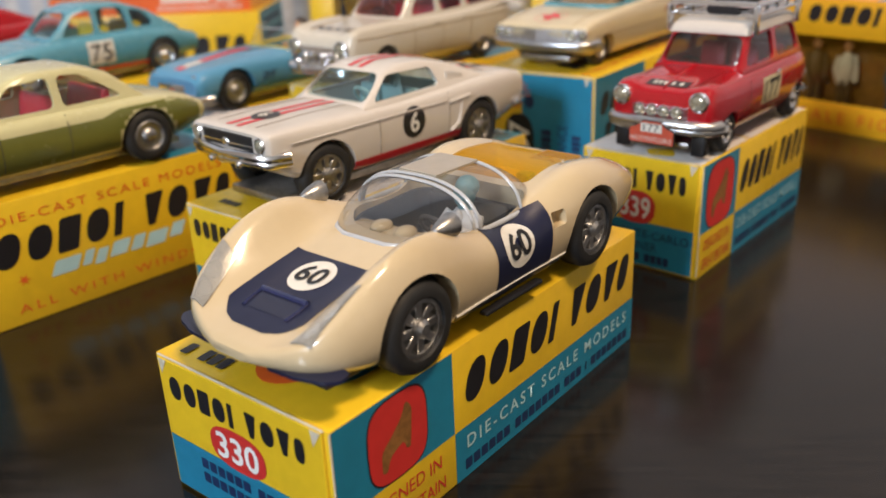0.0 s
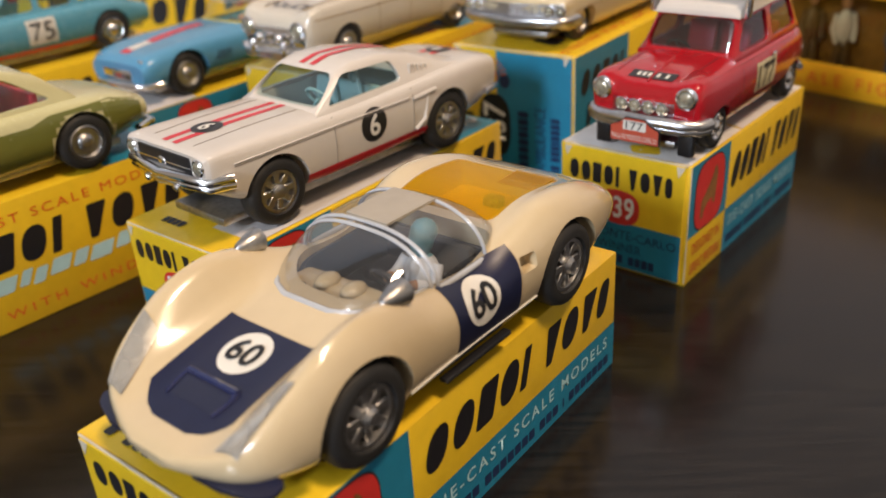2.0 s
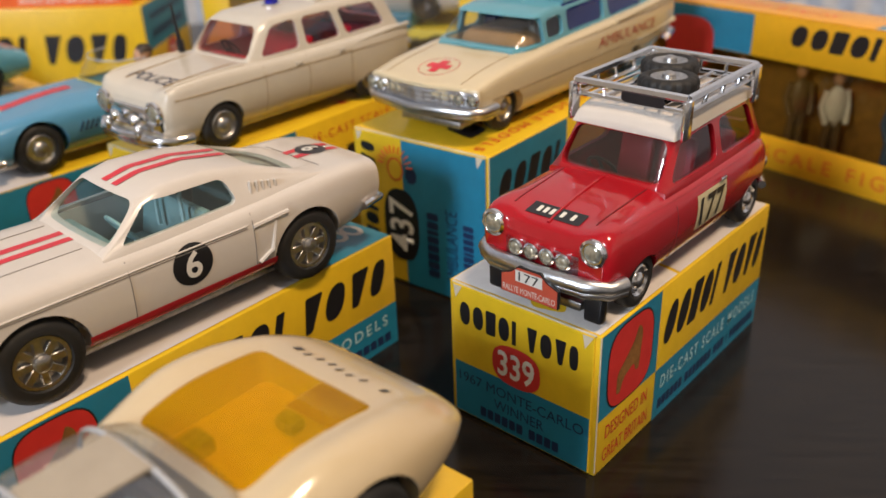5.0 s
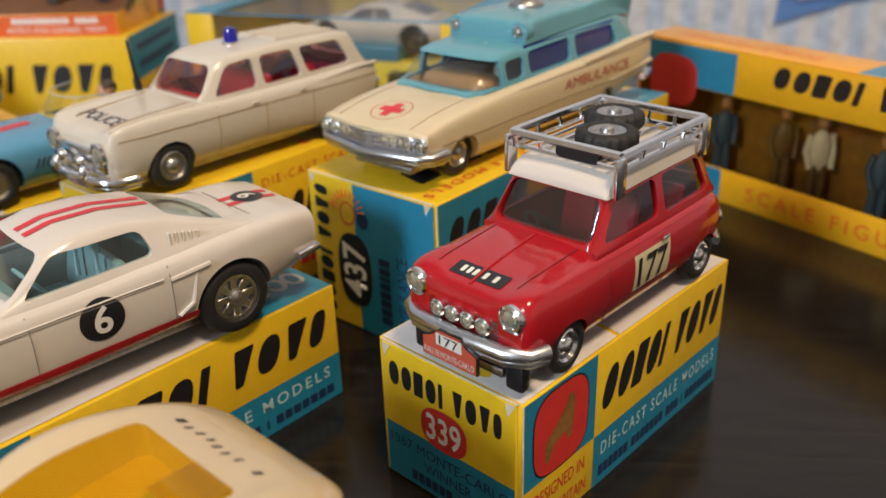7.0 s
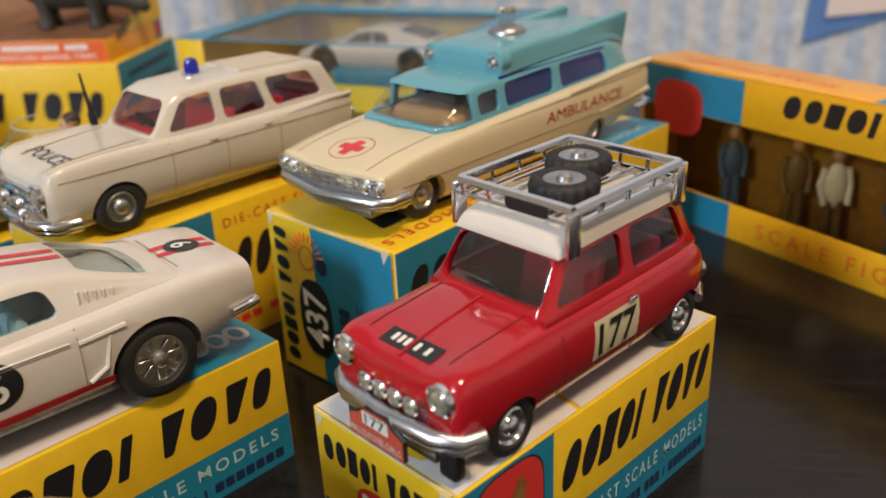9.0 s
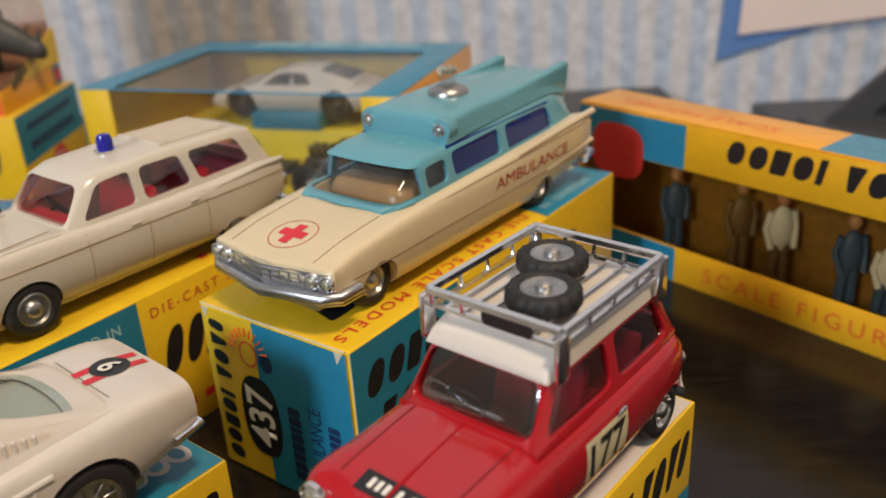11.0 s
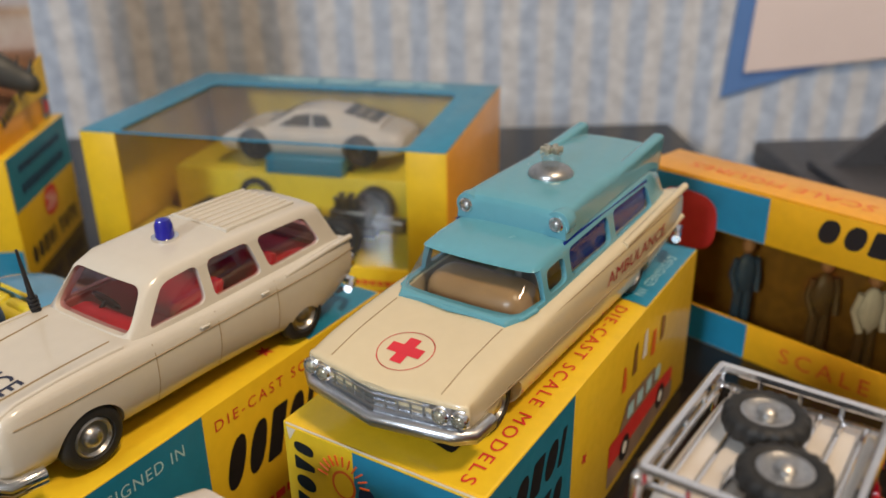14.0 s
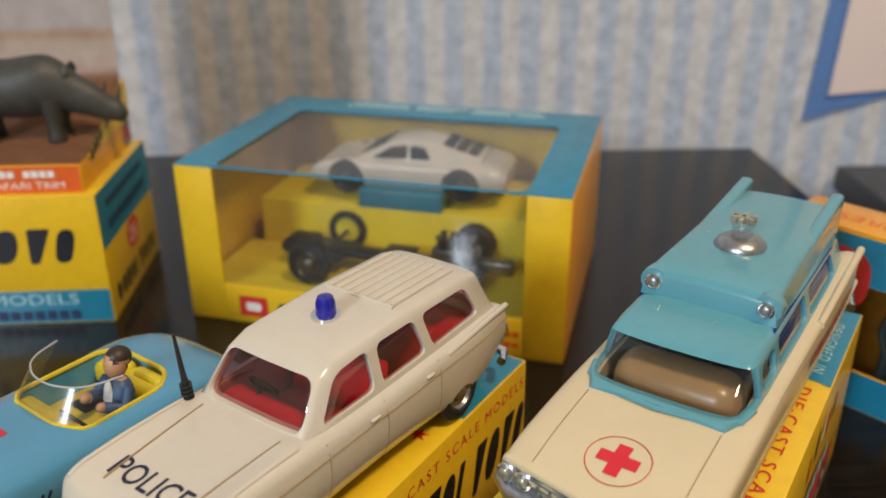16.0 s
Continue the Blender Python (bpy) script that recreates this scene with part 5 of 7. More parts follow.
def racing_car():
    car = thing("racing_car", 0.5, 155.3, 29.2, -127.3, "cream toy racing car with navy number panels, on its carton", "toy car", "toy cars")
    deck = [(-15.0, -11.4), (-37, -11.9), (-37, 11.9), (-15.0, 11.4)]
    body = carve(hull(RACER, 5), *arches((27, -27), 9.5, 14.0), ("-", prism(rounded([(15.5, -6), (9, -13.0), (-13, -14.2), (-13, 14.2), (9, 13.0), (15.5, 6)], 4), 7.5, 40, "z")),
                 ("-", prism(rounded(deck, 2), 11, 40, "z")), ("-", turned(slab(-5, 5, -6, 6, -1.2, 1.2, 0.5), Matrix.Translation((40.0, 0, 12.5)) @ Matrix.Rotation(radians(14), 4, "Y") @ Matrix.Diagonal((0.55, 1, 1, 1)))),
                 ("-", turned(slab(-2, 2, -2, 3, -1.5, 1.5, 0.6), Matrix.Translation((-14, 19.5, 14.5)))))
    part("body", body, CREAM, car, "glossy cream enamel body", 40)
    # navy panels with a fine pale edge
    front = strip(46.2, 26.4, -9.4, 9.4, 20, 10)
    for v in front.verts:
        v.co.y *= 0.40 + 0.60 * max(0.0, min(1, (46.2 - v.co.x) / 4)) ** 0.55
    part("bonnet_panel", lay_top(front, RACER, 0.10), NAVY, car, "navy blue bonnet panel", 60)
    # flat darker navy patch paints the shade of a recessed slot
    part("slot_shade", lay_top(strip(42.4, 38.0, -5.4, 5.4, 6, 6), RACER, 0.16), NAVY_SHADE, car, "dark patch for the shade in the bonnet slot", 60)
    # lighter navy on the lips for the light their edges catch
    edge = [(38.0, -5.5), (38.0, 5.5)], [(38.0, -5.5), (40, -5.6), (42.6, -5.2)], [(38.0, 5.5), (40, 5.6), (42.6, 5.2)]
    for k, line in enumerate(edge):
        part("slot_lip", rod([(x, y, top_z(RACER, x, y) + 0.2) for x, y in line], 0.62 if k == 0 else 0.34, 8), NAVY_LIT, car)
    roundel(car, RACER, (31.8, 0), "top", 4.3, WHITE_DECAL, BLACK_DECAL, "60", 4.6, 0.24)
    door = strip(5.5, -11.5, 0, 1, 16, 16)
    for v in door.verts:
        v.co.z = 2.0 + 15.5 * v.co.y
        v.co.y = 0
    part("door_panel", wrap_side(door, RACER, 0.12), NAVY, car, "navy blue door panel", 60)
    part("roundel", wrap_side(turned(disc(0, 0, 4.4, 4.4), on_left(-1.6, 0, 11.2)), RACER, 0.24), WHITE_DECAL, car, smooth=0)
    part("number", wrap_side(turned(lettering("60", 5.0, thick=0.02), on_left(-1.6, 0, 11.2)), RACER, 0.40), BLACK_DECAL, car, smooth=0)
    low = strip(17.2, -17.2, 0, 1, 16, 3)
    for v in low.verts:
        v.co.z = 3.3 + 2.7 * v.co.y
    part("sill", lay_side(low, RACER, 0.14), NAVY, car, "navy blue sill", 60)
    part("sill_trim", rod([(x, side_y(RACER, x, 6.1) + 0.12, 6.1) for x in np.linspace(17.4, -17.4, 12)], 0.2, 6), WHITE_DECAL, car)
    part("sill_step", slab(-9, 9, 17.6, 19.4, 2.6, 3.5, 0.3), BLACK_PLASTIC, car)
    # black linings stand for the shade inside the wheel arches
    for x in (27, -27):
        for s in (-1, 1):
            ring = [(x + r * math.cos(a), 8.0 + r * math.sin(a)) for r, order in ((9.45, 1), (9.2, -1)) for a in np.linspace(-0.35, math.pi + 0.35, 24)[::order]]
            a, b = sorted((s * 14.05, s * 16.6))
            part("arch_shade", prism(ring, a, b, "y"), BLACK_PLASTIC, car, "black lining for the shade in a wheel arch")
    for s in (-1, 1):
        part("front_spoiler", prism(rounded([(48.8, s * 7), (48.4, s * 13), (46.8, s * 18), (45.0, s * 19.8), (42.5, s * 19.2), (41.5, s * 12), (45, s * 6)], 0.8), 6.6, 7.2, "z"), NAVY, car, "navy blue corner spoiler")
        lamp_bm = bmesh.new()
        g = []
        for i in range(9):
            u = i / 8
            x = 46.6 - 9.4 * u
            g.append([lamp_bm.verts.new((x - 0.5 * j / 3, s * (10.8 + 2.4 * u + (4.2 - 0.4 * u) * j / 3), 0)) for j in range(4)])
        for row in g:
            for v in row:
                v.co.z = top_z(RACER, v.co.x, min(abs(v.co.y), side_y(RACER, v.co.x, 9.0) - 0.6)) + 0.35
        for i in range(8):
            for j in range(3):
                lamp_bm.faces.new((g[i][j], g[i + 1][j], g[i + 1][j + 1], g[i][j + 1]))
        bed = lamp_bm.copy()
        bmesh.ops.translate(bed, vec=(0, 0, -0.2), verts=bed.verts)
        part("headlight_bed", bed, DULL_METAL, car, "silvered headlight bed", 30)
        part("headlight_cover", lamp_bm, COVER, car, "clear headlight cover", 30)
        for x, y, r in ((44.2, 13.4, 1.4), (41.2, 14.4, 1.6)):
            part("headlight", lay_top(disc(x, s * y, r, r, 20), RACER, 0.22), CHROME, car, "bright headlight jewel", 40)
        mz = 21.4
        part("mirror", lathe([(2.1, 0), (2.2, 0.3), (1.7, 2.4), (0.9, 4.6), (0.1, 5.4)], 16, "x"), DULL_METAL, car, "bright metal mirror pod", 50, m=Matrix.Translation((13.8, s * 16.2, mz)))
        part("mirror_stalk", rod([(15.0, s * 16.2, mz - 1.0), (15.4, s * 16.0, mz - 3.6)], 0.6, 6), DULL_METAL, car)
        for x in (27, -27):
            wheel(car, x, s * 17.2, 8.2, 6.4, DULL_METAL, 8)
    for x in (27, -27):
        part("axle", rod([(x, -17, 8.4), (x, 17, 8.4)], 0.8), DULL_METAL, car)
    part("base_plate", slab(-44, 43, -14, 14, 2.2, 4.0, 0.5), BLACK_PLASTIC, car)
    # cockpit
    dome_rows = [(19.0, 0.2, 5), (17.4, 2.2, 8.6), (14, 4.6, 11.6), (9, 6.9, 13.9), (4, 8.3, 14.8), (-2, 9.0, 15.0), (-8, 8.6, 14.8), (-13, 6.8, 14.0), (-15.4, 4.6, 13.2)]
    shell = []
    for x, h, w in glide(sorted(dome_rows), 4):
        arc = [(w * max(0.0, math.cos(a)) ** 0.75, 16.3 + max(0.05, h) * math.sin(a) ** 0.95) for a in np.linspace(0, math.pi / 2, 14)]
        shell.append((x, [(0, 16.2), (w * 0.6, 16.2)] + arc[:-1] + [(0.0, arc[-1][1])]))
    part("canopy", open_below(skin(shell, 0)), CANOPY, car, "clear domed canopy", 60)
    brim = [(x, s * w, 16.6) for s, order in ((1, 1), (-1, -1)) for x, h, w in glide(sorted(dome_rows), 2)[::order]]
    part("canopy_rim", rod(brim, 0.6, 8), CLEAR_RIB, car, "clear canopy rim", 60)
    part("roof_strip", prism([(4.0, -4.6), (4.0, 4.6), (-8.2, 4.8), (-8.2, -4.8)], 0, 0.4, "z"), GREY_TAN, car, "grey-tan roof strip", m=Matrix.Translation((0, 0, 24.95)))
    for x, h, w in ((5.6, 8.0, 14.5), (4.2, 8.35, 14.8), (-8.4, 8.5, 14.8)):
        part("canopy_rib", rod([(x, w * math.copysign(abs(math.cos(a)) ** 0.75, math.cos(a)), 16.4 + h * max(0.0, math.sin(a)) ** 0.95) for a in np.linspace(0, math.pi, 25)], 0.38, 6), CLEAR_RIB, car, "clear canopy rib", 60)
    part("dashboard", slab(8, 14, -11, 11, 9, 15.9, 1.5), CREAM, car)
    for y in (-3, 3):
        part("cowl", ball(11.5, y, 16.2, 2.6, 1.9, 1.3), CREAM, car)
    rim = [(15.4, -5.8), (8.9, -12.9), (-12.9, -14.1), (-12.9, 14.1), (8.9, 12.9), (15.4, 5.8)]
    part("tub", carve(prism(rounded(rim, 4), 6.6, 15.6, "z"), ("-", prism(rounded([(x * 0.95, y * 0.95) for x, y in rim], 4), 7.8, 30, "z"))), DARK_SEAT, car, "black cockpit tub")
    part("seat", join(slab(-11, -3, -10, -2, 7.4, 10, 1), slab(-12, -10, -10, 10, 7.4, 16, 0.8), slab(-11, -3, 2, 10, 7.4, 10, 1)), DARK_SEAT, car)
    steering(car, 5.5, 5.5, 15.6, 3.6, GREY_PLASTIC)
    # engine bay
    bay = strip(-14.8, -37.3, -11.6, 11.6, 14, 8, -0.04)
    part("engine_cover", lay_top(bay, RACER, -0.25), AMBER, car, "amber clear engine cover", 60)
    part("engine_floor", slab(-37.5, -14.5, -13, 13, 12.5, 14.0), YELLOW_SEAT, car)
    part("engine", join(slab(-22, -17, -8.5, -4, 13.5, 16.5, 0.8), slab(-33, -30, -2, 2, 13.5, 16.0, 0.8)), DULL_METAL, car)
    for k in range(14):
        part("grille_rib", slab(-36.4, -29.5, 2.4 + 0.7 * k * 0.9, 2.65 + 0.7 * k * 0.9, 0, 0.3), AMBER_RIB, car, smooth=0, m=Matrix.Translation((0, 0, 19.9)))
    part("script_mark", lay_top(turned(bars((0.7, -0.5, 0.3, -0.5, 0.3, -0.5, 0.3, -0.5, 0.35, -0.5, 0.3, -0.5, 0.3, -1.5, 0.5), 1.2, 19, 0.5, wave=0.3), Matrix.Translation((-41.5, 0, 0)) @ Matrix.Rotation(radians(90), 4, "Z")), RACER, 0.12), BLACK_DECAL, car, smooth=0)
    return car


CANOPY = clear("clear_canopy_plastic", (0.87, 0.88, 0.89), 0.03, 0.012, shine_least=0.20)
COVER = clear("clear_headlight_plastic", (0.92, 0.90, 0.85), 0.08, 0.30, (0.70, 0.67, 0.60), shine_least=0.14)
# darker and lighter copies of the panel navy: slot shade, lit lip
NAVY_SHADE = material("navy_slot_shade", (0.008, 0.010, 0.035), 0.3, coat=0.4)
NAVY_LIT = material("lit_navy_lip", (0.016, 0.024, 0.09), 0.15, coat=0.8)
# roof strip: one even grey-tan, darker than the cream body
GREY_TAN = material("grey_tan_plastic", (0.40, 0.35, 0.27), 0.18, coat=0.6)
CLEAR_RIB = material("clear_rib_plastic", (0.45, 0.47, 0.50), 0.15, coat=0.5)
AMBER_RIB = material("amber_rib_plastic", (0.45, 0.24, 0.01), 0.2)
racing_car()


def driver(x, y, z, yaw, colour, label, lean=8.0, top=None, size=1.0, crown_mat=None):
    """A seated driver as plain rounded masses, one mesh."""
    arm = lambda s: rod([(0.2, s * 2.9, 7.2), (1.6, s * 3.9, 4.4), (4.6, s * 2.4, 5.0)], 1.05, 8)
    bm = join(ball(0, 0, 4.2, 2.5, 3.3, 4.6, 16, 12), ball(0.5, 0, 10.8, 2.1, 1.9, 2.6, 16, 12), ball(-0.1, 0, 11.9, 2.25, 2.05, 2.0, 16, 10), ball(2.0, 0, 6.2, 0.8, 1.0, 2.0, 10, 8), ball(0.3, 0, 8.6, 1.2, 1.2, 1.2, 10, 8), arm(1), arm(-1), ball(5.0, 2.3, 5.1, 1.0, 0.9, 0.9, 8, 6), ball(5.0, -2.3, 5.1, 1.0, 0.9, 0.9, 8, 6))
    bmesh.ops.scale(bm, vec=(size, size, size), verts=bm.verts)
    ob = part("toy_driver", bm, colour, None, label, 60)
    for m in (top or colour, crown_mat or top or colour, FIGURE_WHITE, FIGURE_SKIN):
        ob.data.materials.append(m)
    k = size * MM
    for f in ob.data.polygons:
        c = f.center / k
        if c.z > 8.3:
            f.material_index = 2 if c.z > 11.6 and c.x < 1.9 or c.x < -0.6 else 1
        elif c.x > 4.0:
            f.material_index = 4
        elif c.x > 1.9 and abs(c.y) < 1.1 and c.z > 4.2:
            f.material_index = 3
    ob.matrix_world = pose(x * MM, y * MM, z * MM, 0, -lean, yaw)
    return tagged(ob, category="figure", group="toy drivers")


def at_car(ox, oy, yaw, x, y):
    a = radians(yaw)
    return ox + x * math.cos(a) - y * math.sin(a), oy + x * math.sin(a) + y * math.cos(a)


driver(*at_car(0.5, 155.3, -127.3, -1.5, 5.8), 29.2 + 8.2, -127.3, FIGURE_WHITE, "small white driver figure with teal helmet under a canopy", top=FIGURE_TEAL, size=1.12)

# white racing coupe -----------------------------------------------------
COUPE = [
    (46.6, 14.2, 15.4, 20.0, 21.0, 21.3, 12.5, 14.8, 14.2, 9), (45.4, 13.0, 14.6, 20.4, 21.6, 21.8, 13.8, 15.8, 15, 9), (39, 9.4, 12.5, 20.0, 21.8, 22.0, 15.4, 16.2, 15, 9), (29, 6.8, 12, 19.6, 21.6, 22.2, 15.4, 16.4, 14.8, 9), (14, 6, 12, 19.2, 21.2, 22, 15.4, 16.4, 14.8, 9), (0, 6, 12, 19.2, 21.2, 22, 15.4, 16.4, 14.8, 9),
    (-18, 6.2, 12.5, 19.8, 21.8, 22, 15.4, 16.6, 14.8, 9), (-30, 6.4, 13, 20, 22.2, 22.3, 15.4, 16.6, 14.6, 9), (-45, 7.5, 13, 19.8, 21.8, 22, 13, 15.8, 14.2, 9), (-51, 10, 13.5, 18.5, 20.6, 21, 12, 15, 13.4, 9)]
COUPE_TOP = [(14.5, 21.2, 21.6, 14.4, 13.4), (4.5, 21.2, 29.0, 14.5, 11.2), (-1, 21.2, 30.2, 14.5, 11.2), (-10, 21.2, 30.0, 14.5, 11.0), (-20, 21.6, 28.2, 14.5, 11.2), (-33, 22.0, 23.4, 14.0, 12.0), (-37, 22.0, 22.6, 13.6, 12.2)]


def coupe():
    car = thing("toy_coupe", -21.6, 234.7, 30.9, -129.8, "white toy fastback coupe with red stripes on a carton", "toy car", "toy cars")
    side = [[(10.8, 22.2), (3.6, 28.2), (-13.0, 27.8), (-14.6, 22.6)]]
    front = ([(-12.6, 22.2), (12.6, 22.2), (10.2, 28.6), (-10.2, 28.6)], 3.5, 30)
    rear = ([(-10.8, 23.0), (10.8, 23.0), (9.6, 28.2), (-9.6, 28.2)], -45, -17)
    saloon(car, COUPE, COUPE_TOP, WHITE_PAINT, WHITE_PAINT, TEAL_GLASS, TEAL_SEAT, (29.2, -29.2), 13.3, 8.1, 5.4, side, (front, rear), prism([(12.5, -12.4), (12.5, 12.4), (-20, 12.4), (-20, -12.4)], 8, 40, "z"), DULL_METAL, 1, 8)
    seats(car, TEAL_SEAT, (-2, -14), 9.5, 11.5, 12)
    for y in (-5, 5):
        part("roll_bar", rod([(-9, y - 4, 17), (-7, y, 27.5), (-5, y + 4, 17)], 0.5, 6), TEAL_SEAT, car)
    steering(car, 6.0, 5.6, 22.0, 3.6, TEAL_SEAT)
    part("dashboard", slab(8, 12.3, -12, 12, 15, 20.4, 1.0), TEAL_SEAT, car)
    for y in (-1.9, 1.9):
        w = 0.95
        part("stripe", lay_top(strip(44.8, 13.5, y - w, y + w, 20, 2), COUPE, 0.08), RED_DECAL, car, "red racing stripe", 60)
        rb = strip(4.2, -20, y - w, y + w, 16, 2)
        t = np.array(sorted(COUPE_TOP))
        for v in rb.verts:
            v.co.z = np.interp(v.co.x, t[:, 0], t[:, 2]) + 0.42
        part("stripe", rb, RED_DECAL, car, "red racing stripe", 60)
        part("stripe", lay_top(strip(-38, -50, y - w, y + w, 8, 2), COUPE, 0.12), RED_DECAL, car, "red racing stripe", 60)
    roundel(car, COUPE, (34.8, 0), "top", 3.7, BLACK_DECAL, WHITE_DECAL, "6", 4.4, 0.16)
    roundel(car, COUPE, (-44.0, 0), "top", 3.6, BLACK_DECAL, WHITE_DECAL, "6", 4.4, 0.16)
    roundel(car, COUPE, (-1.2, 15.2), "left", 4.3, BLACK_DECAL, WHITE_DECAL, "6", 5.6, 0.10)
    low = strip(20.5, -20.5, 0, 1, 16, 2)
    for v in low.verts:
        v.co.z = 6.9 + 2.3 * v.co.y
    part("sill_stripe", lay_side(low, COUPE, 0.14), RED_DECAL, car, "red sill stripe", 60)
    # panel lines, crease and side scoop
    for x, z0, z1 in ((11.4, 8.8, 20.4), (-15.4, 8.8, 20.6)):
        part("door_line", rod([(x, side_y(COUPE, x, z) + 0.02, z) for z in np.linspace(z0, z1, 6)], 0.13, 4), GREY_LINE, car)
    part("crease", rod([(x, side_y(COUPE, x, 18.4) + 0.05, 18.4) for x in np.linspace(40, -14, 12)], 0.22, 5), WHITE_PAINT, car)
    # grey line paints the shade under the raised crease
    part("crease", rod([(x, side_y(COUPE, x, 17.8) + 0.02, 17.8) for x in np.linspace(40, -14, 12)], 0.12, 4), GREY_LINE, car)
    part("scoop", join(rod([(-15.4, 16.5, 17.8), (-24, 16.7, 18.4)], 0.5, 6), rod([(-21, 16.4, 17.6), (-19.4, 16.6, 11.5), (-16, 16.4, 9.6)], 0.45, 6)), WHITE_PAINT, car)
    for k in range(5):
        part("pillar_vent", slab(-18.4 - 1.5 * k, -17.7 - 1.5 * k, 13.0, 13.7, 23.0, 26.0 - 0.35 * k, 0.2, 1), WHITE_PAINT, car)
    part("bonnet_line", join(*(rod([(x, s * 7.6, top_z(COUPE, x, 7.6) + 0.02) for x in np.linspace(43.5, 15, 10)], 0.13, 4) for s in (-1, 1))), GREY_LINE, car)
    part("boot_line", rod([(-38.5, s * 9.5, top_z(COUPE, -38.5, 9.5) + 0.03) if s else (-38.5, 0, top_z(COUPE, -38.5, 0) + 0.03) for s in (-1, 0, 1)], 0.13, 4), GREY_LINE, car)
    # nose
    part("grille", slab(45.4, 47.0, -10, 10, 17.0, 20.6, 0.3), BLACK_PLASTIC, car)
    part("grille_bar", join(slab(46.9, 47.3, -10, 10, 18.1, 18.5, 0.1), ball(47.3, 0, 18.3, 0.5, 1.6, 1.1)), CHROME, car)
    bow = [(41, s * 16.6, 15.8) if abs(s) == 1 else (48.4 - 2.6 * abs(s), s * 15.8, 15.8) for s in (-1, -0.93, -0.5, 0, 0.5, 0.93, 1)]
    part("front_bumper", join(rod(bow, 1.3, 8), turned(rod(bow, 1.1, 8), Matrix.Translation((-0.2, 0, -1.5)))), CHROME, car, "bright plated bumper", 60)
    for s in (-1, 1):
        lamp_round(car, "headlight", 46.5, s * 12.8, 18.9, 2.0)
        part("fog_lamp", ball(48.4, s * 5.6, 13.6, 0.7, 1.1, 0.9), CHROME, car)
    part("rear_bumper", rod([(-45, 16.0, 12.0), (-51, 14.8, 12.0), (-52, 0, 12.0), (-51, -14.8, 12.0), (-45, -16.0, 12.0)], 1.0, 8), CHROME, car, "", 60)
    return car


PINKISH = clear("faintly_pink_window_plastic", (0.84, 0.56, 0.60), 0.03, shine_least=0.16)
TEAL_GLASS = clear("pale_teal_window_plastic", (0.78, 0.88, 0.88), 0.04)
GREY_LINE = material("shadow_grey_groove", (0.22, 0.20, 0.18), 0.6)
coupe()

# red rally car ----------------------------------------------------------
RALLY = [
    (35.0, 7.6, 9.6, 13.4, 14.8, 14.6, 11, 13.2, 11.6, 6), (34.0, 6.8, 9.6, 16.6, 18.6, 17.2, 12, 14.4, 12.0, 6), (30, 4.6, 9.5, 17.4, 20.0, 18.6, 12.5, 14.9, 12.2, 6.5), (24, 3.6, 9.5, 17.4, 19.8, 19.8, 12.5, 15.2, 11.8, 7), (12, 3.6, 9.5, 17.6, 20.2, 21.0, 12.5, 15.4, 12, 7),
    (0, 3.6, 9.5, 17.6, 20.4, 21.2, 12.5, 15.5, 12.4, 8), (-20, 3.6, 9.5, 17.6, 20.4, 21.0, 12.5, 15.5, 12.4, 8), (-30, 4.0, 9.5, 17.4, 20.2, 20.6, 12.5, 15.0, 12, 8), (-34, 5.0, 10, 16.0, 18.2, 18.6, 11.5, 13.8, 11, 7), (-35.5, 7.0, 10.5, 14, 15.5, 15.8, 10, 12.4, 10, 6)]
RALLY_TOP = [(13.5, 20.2, 20.8, 13.4, 11.5), (6.5, 20.2, 31.0, 13.6, 10.8), (2, 20.2, 32.4, 13.7, 10.9), (-12, 20.2, 32.6, 13.7, 10.9), (-24, 20.2, 32.0, 13.6, 10.7), (-28, 20.2, 30.8, 13.4, 10.4), (-32, 20.0, 21.0, 12.8, 11.4)]


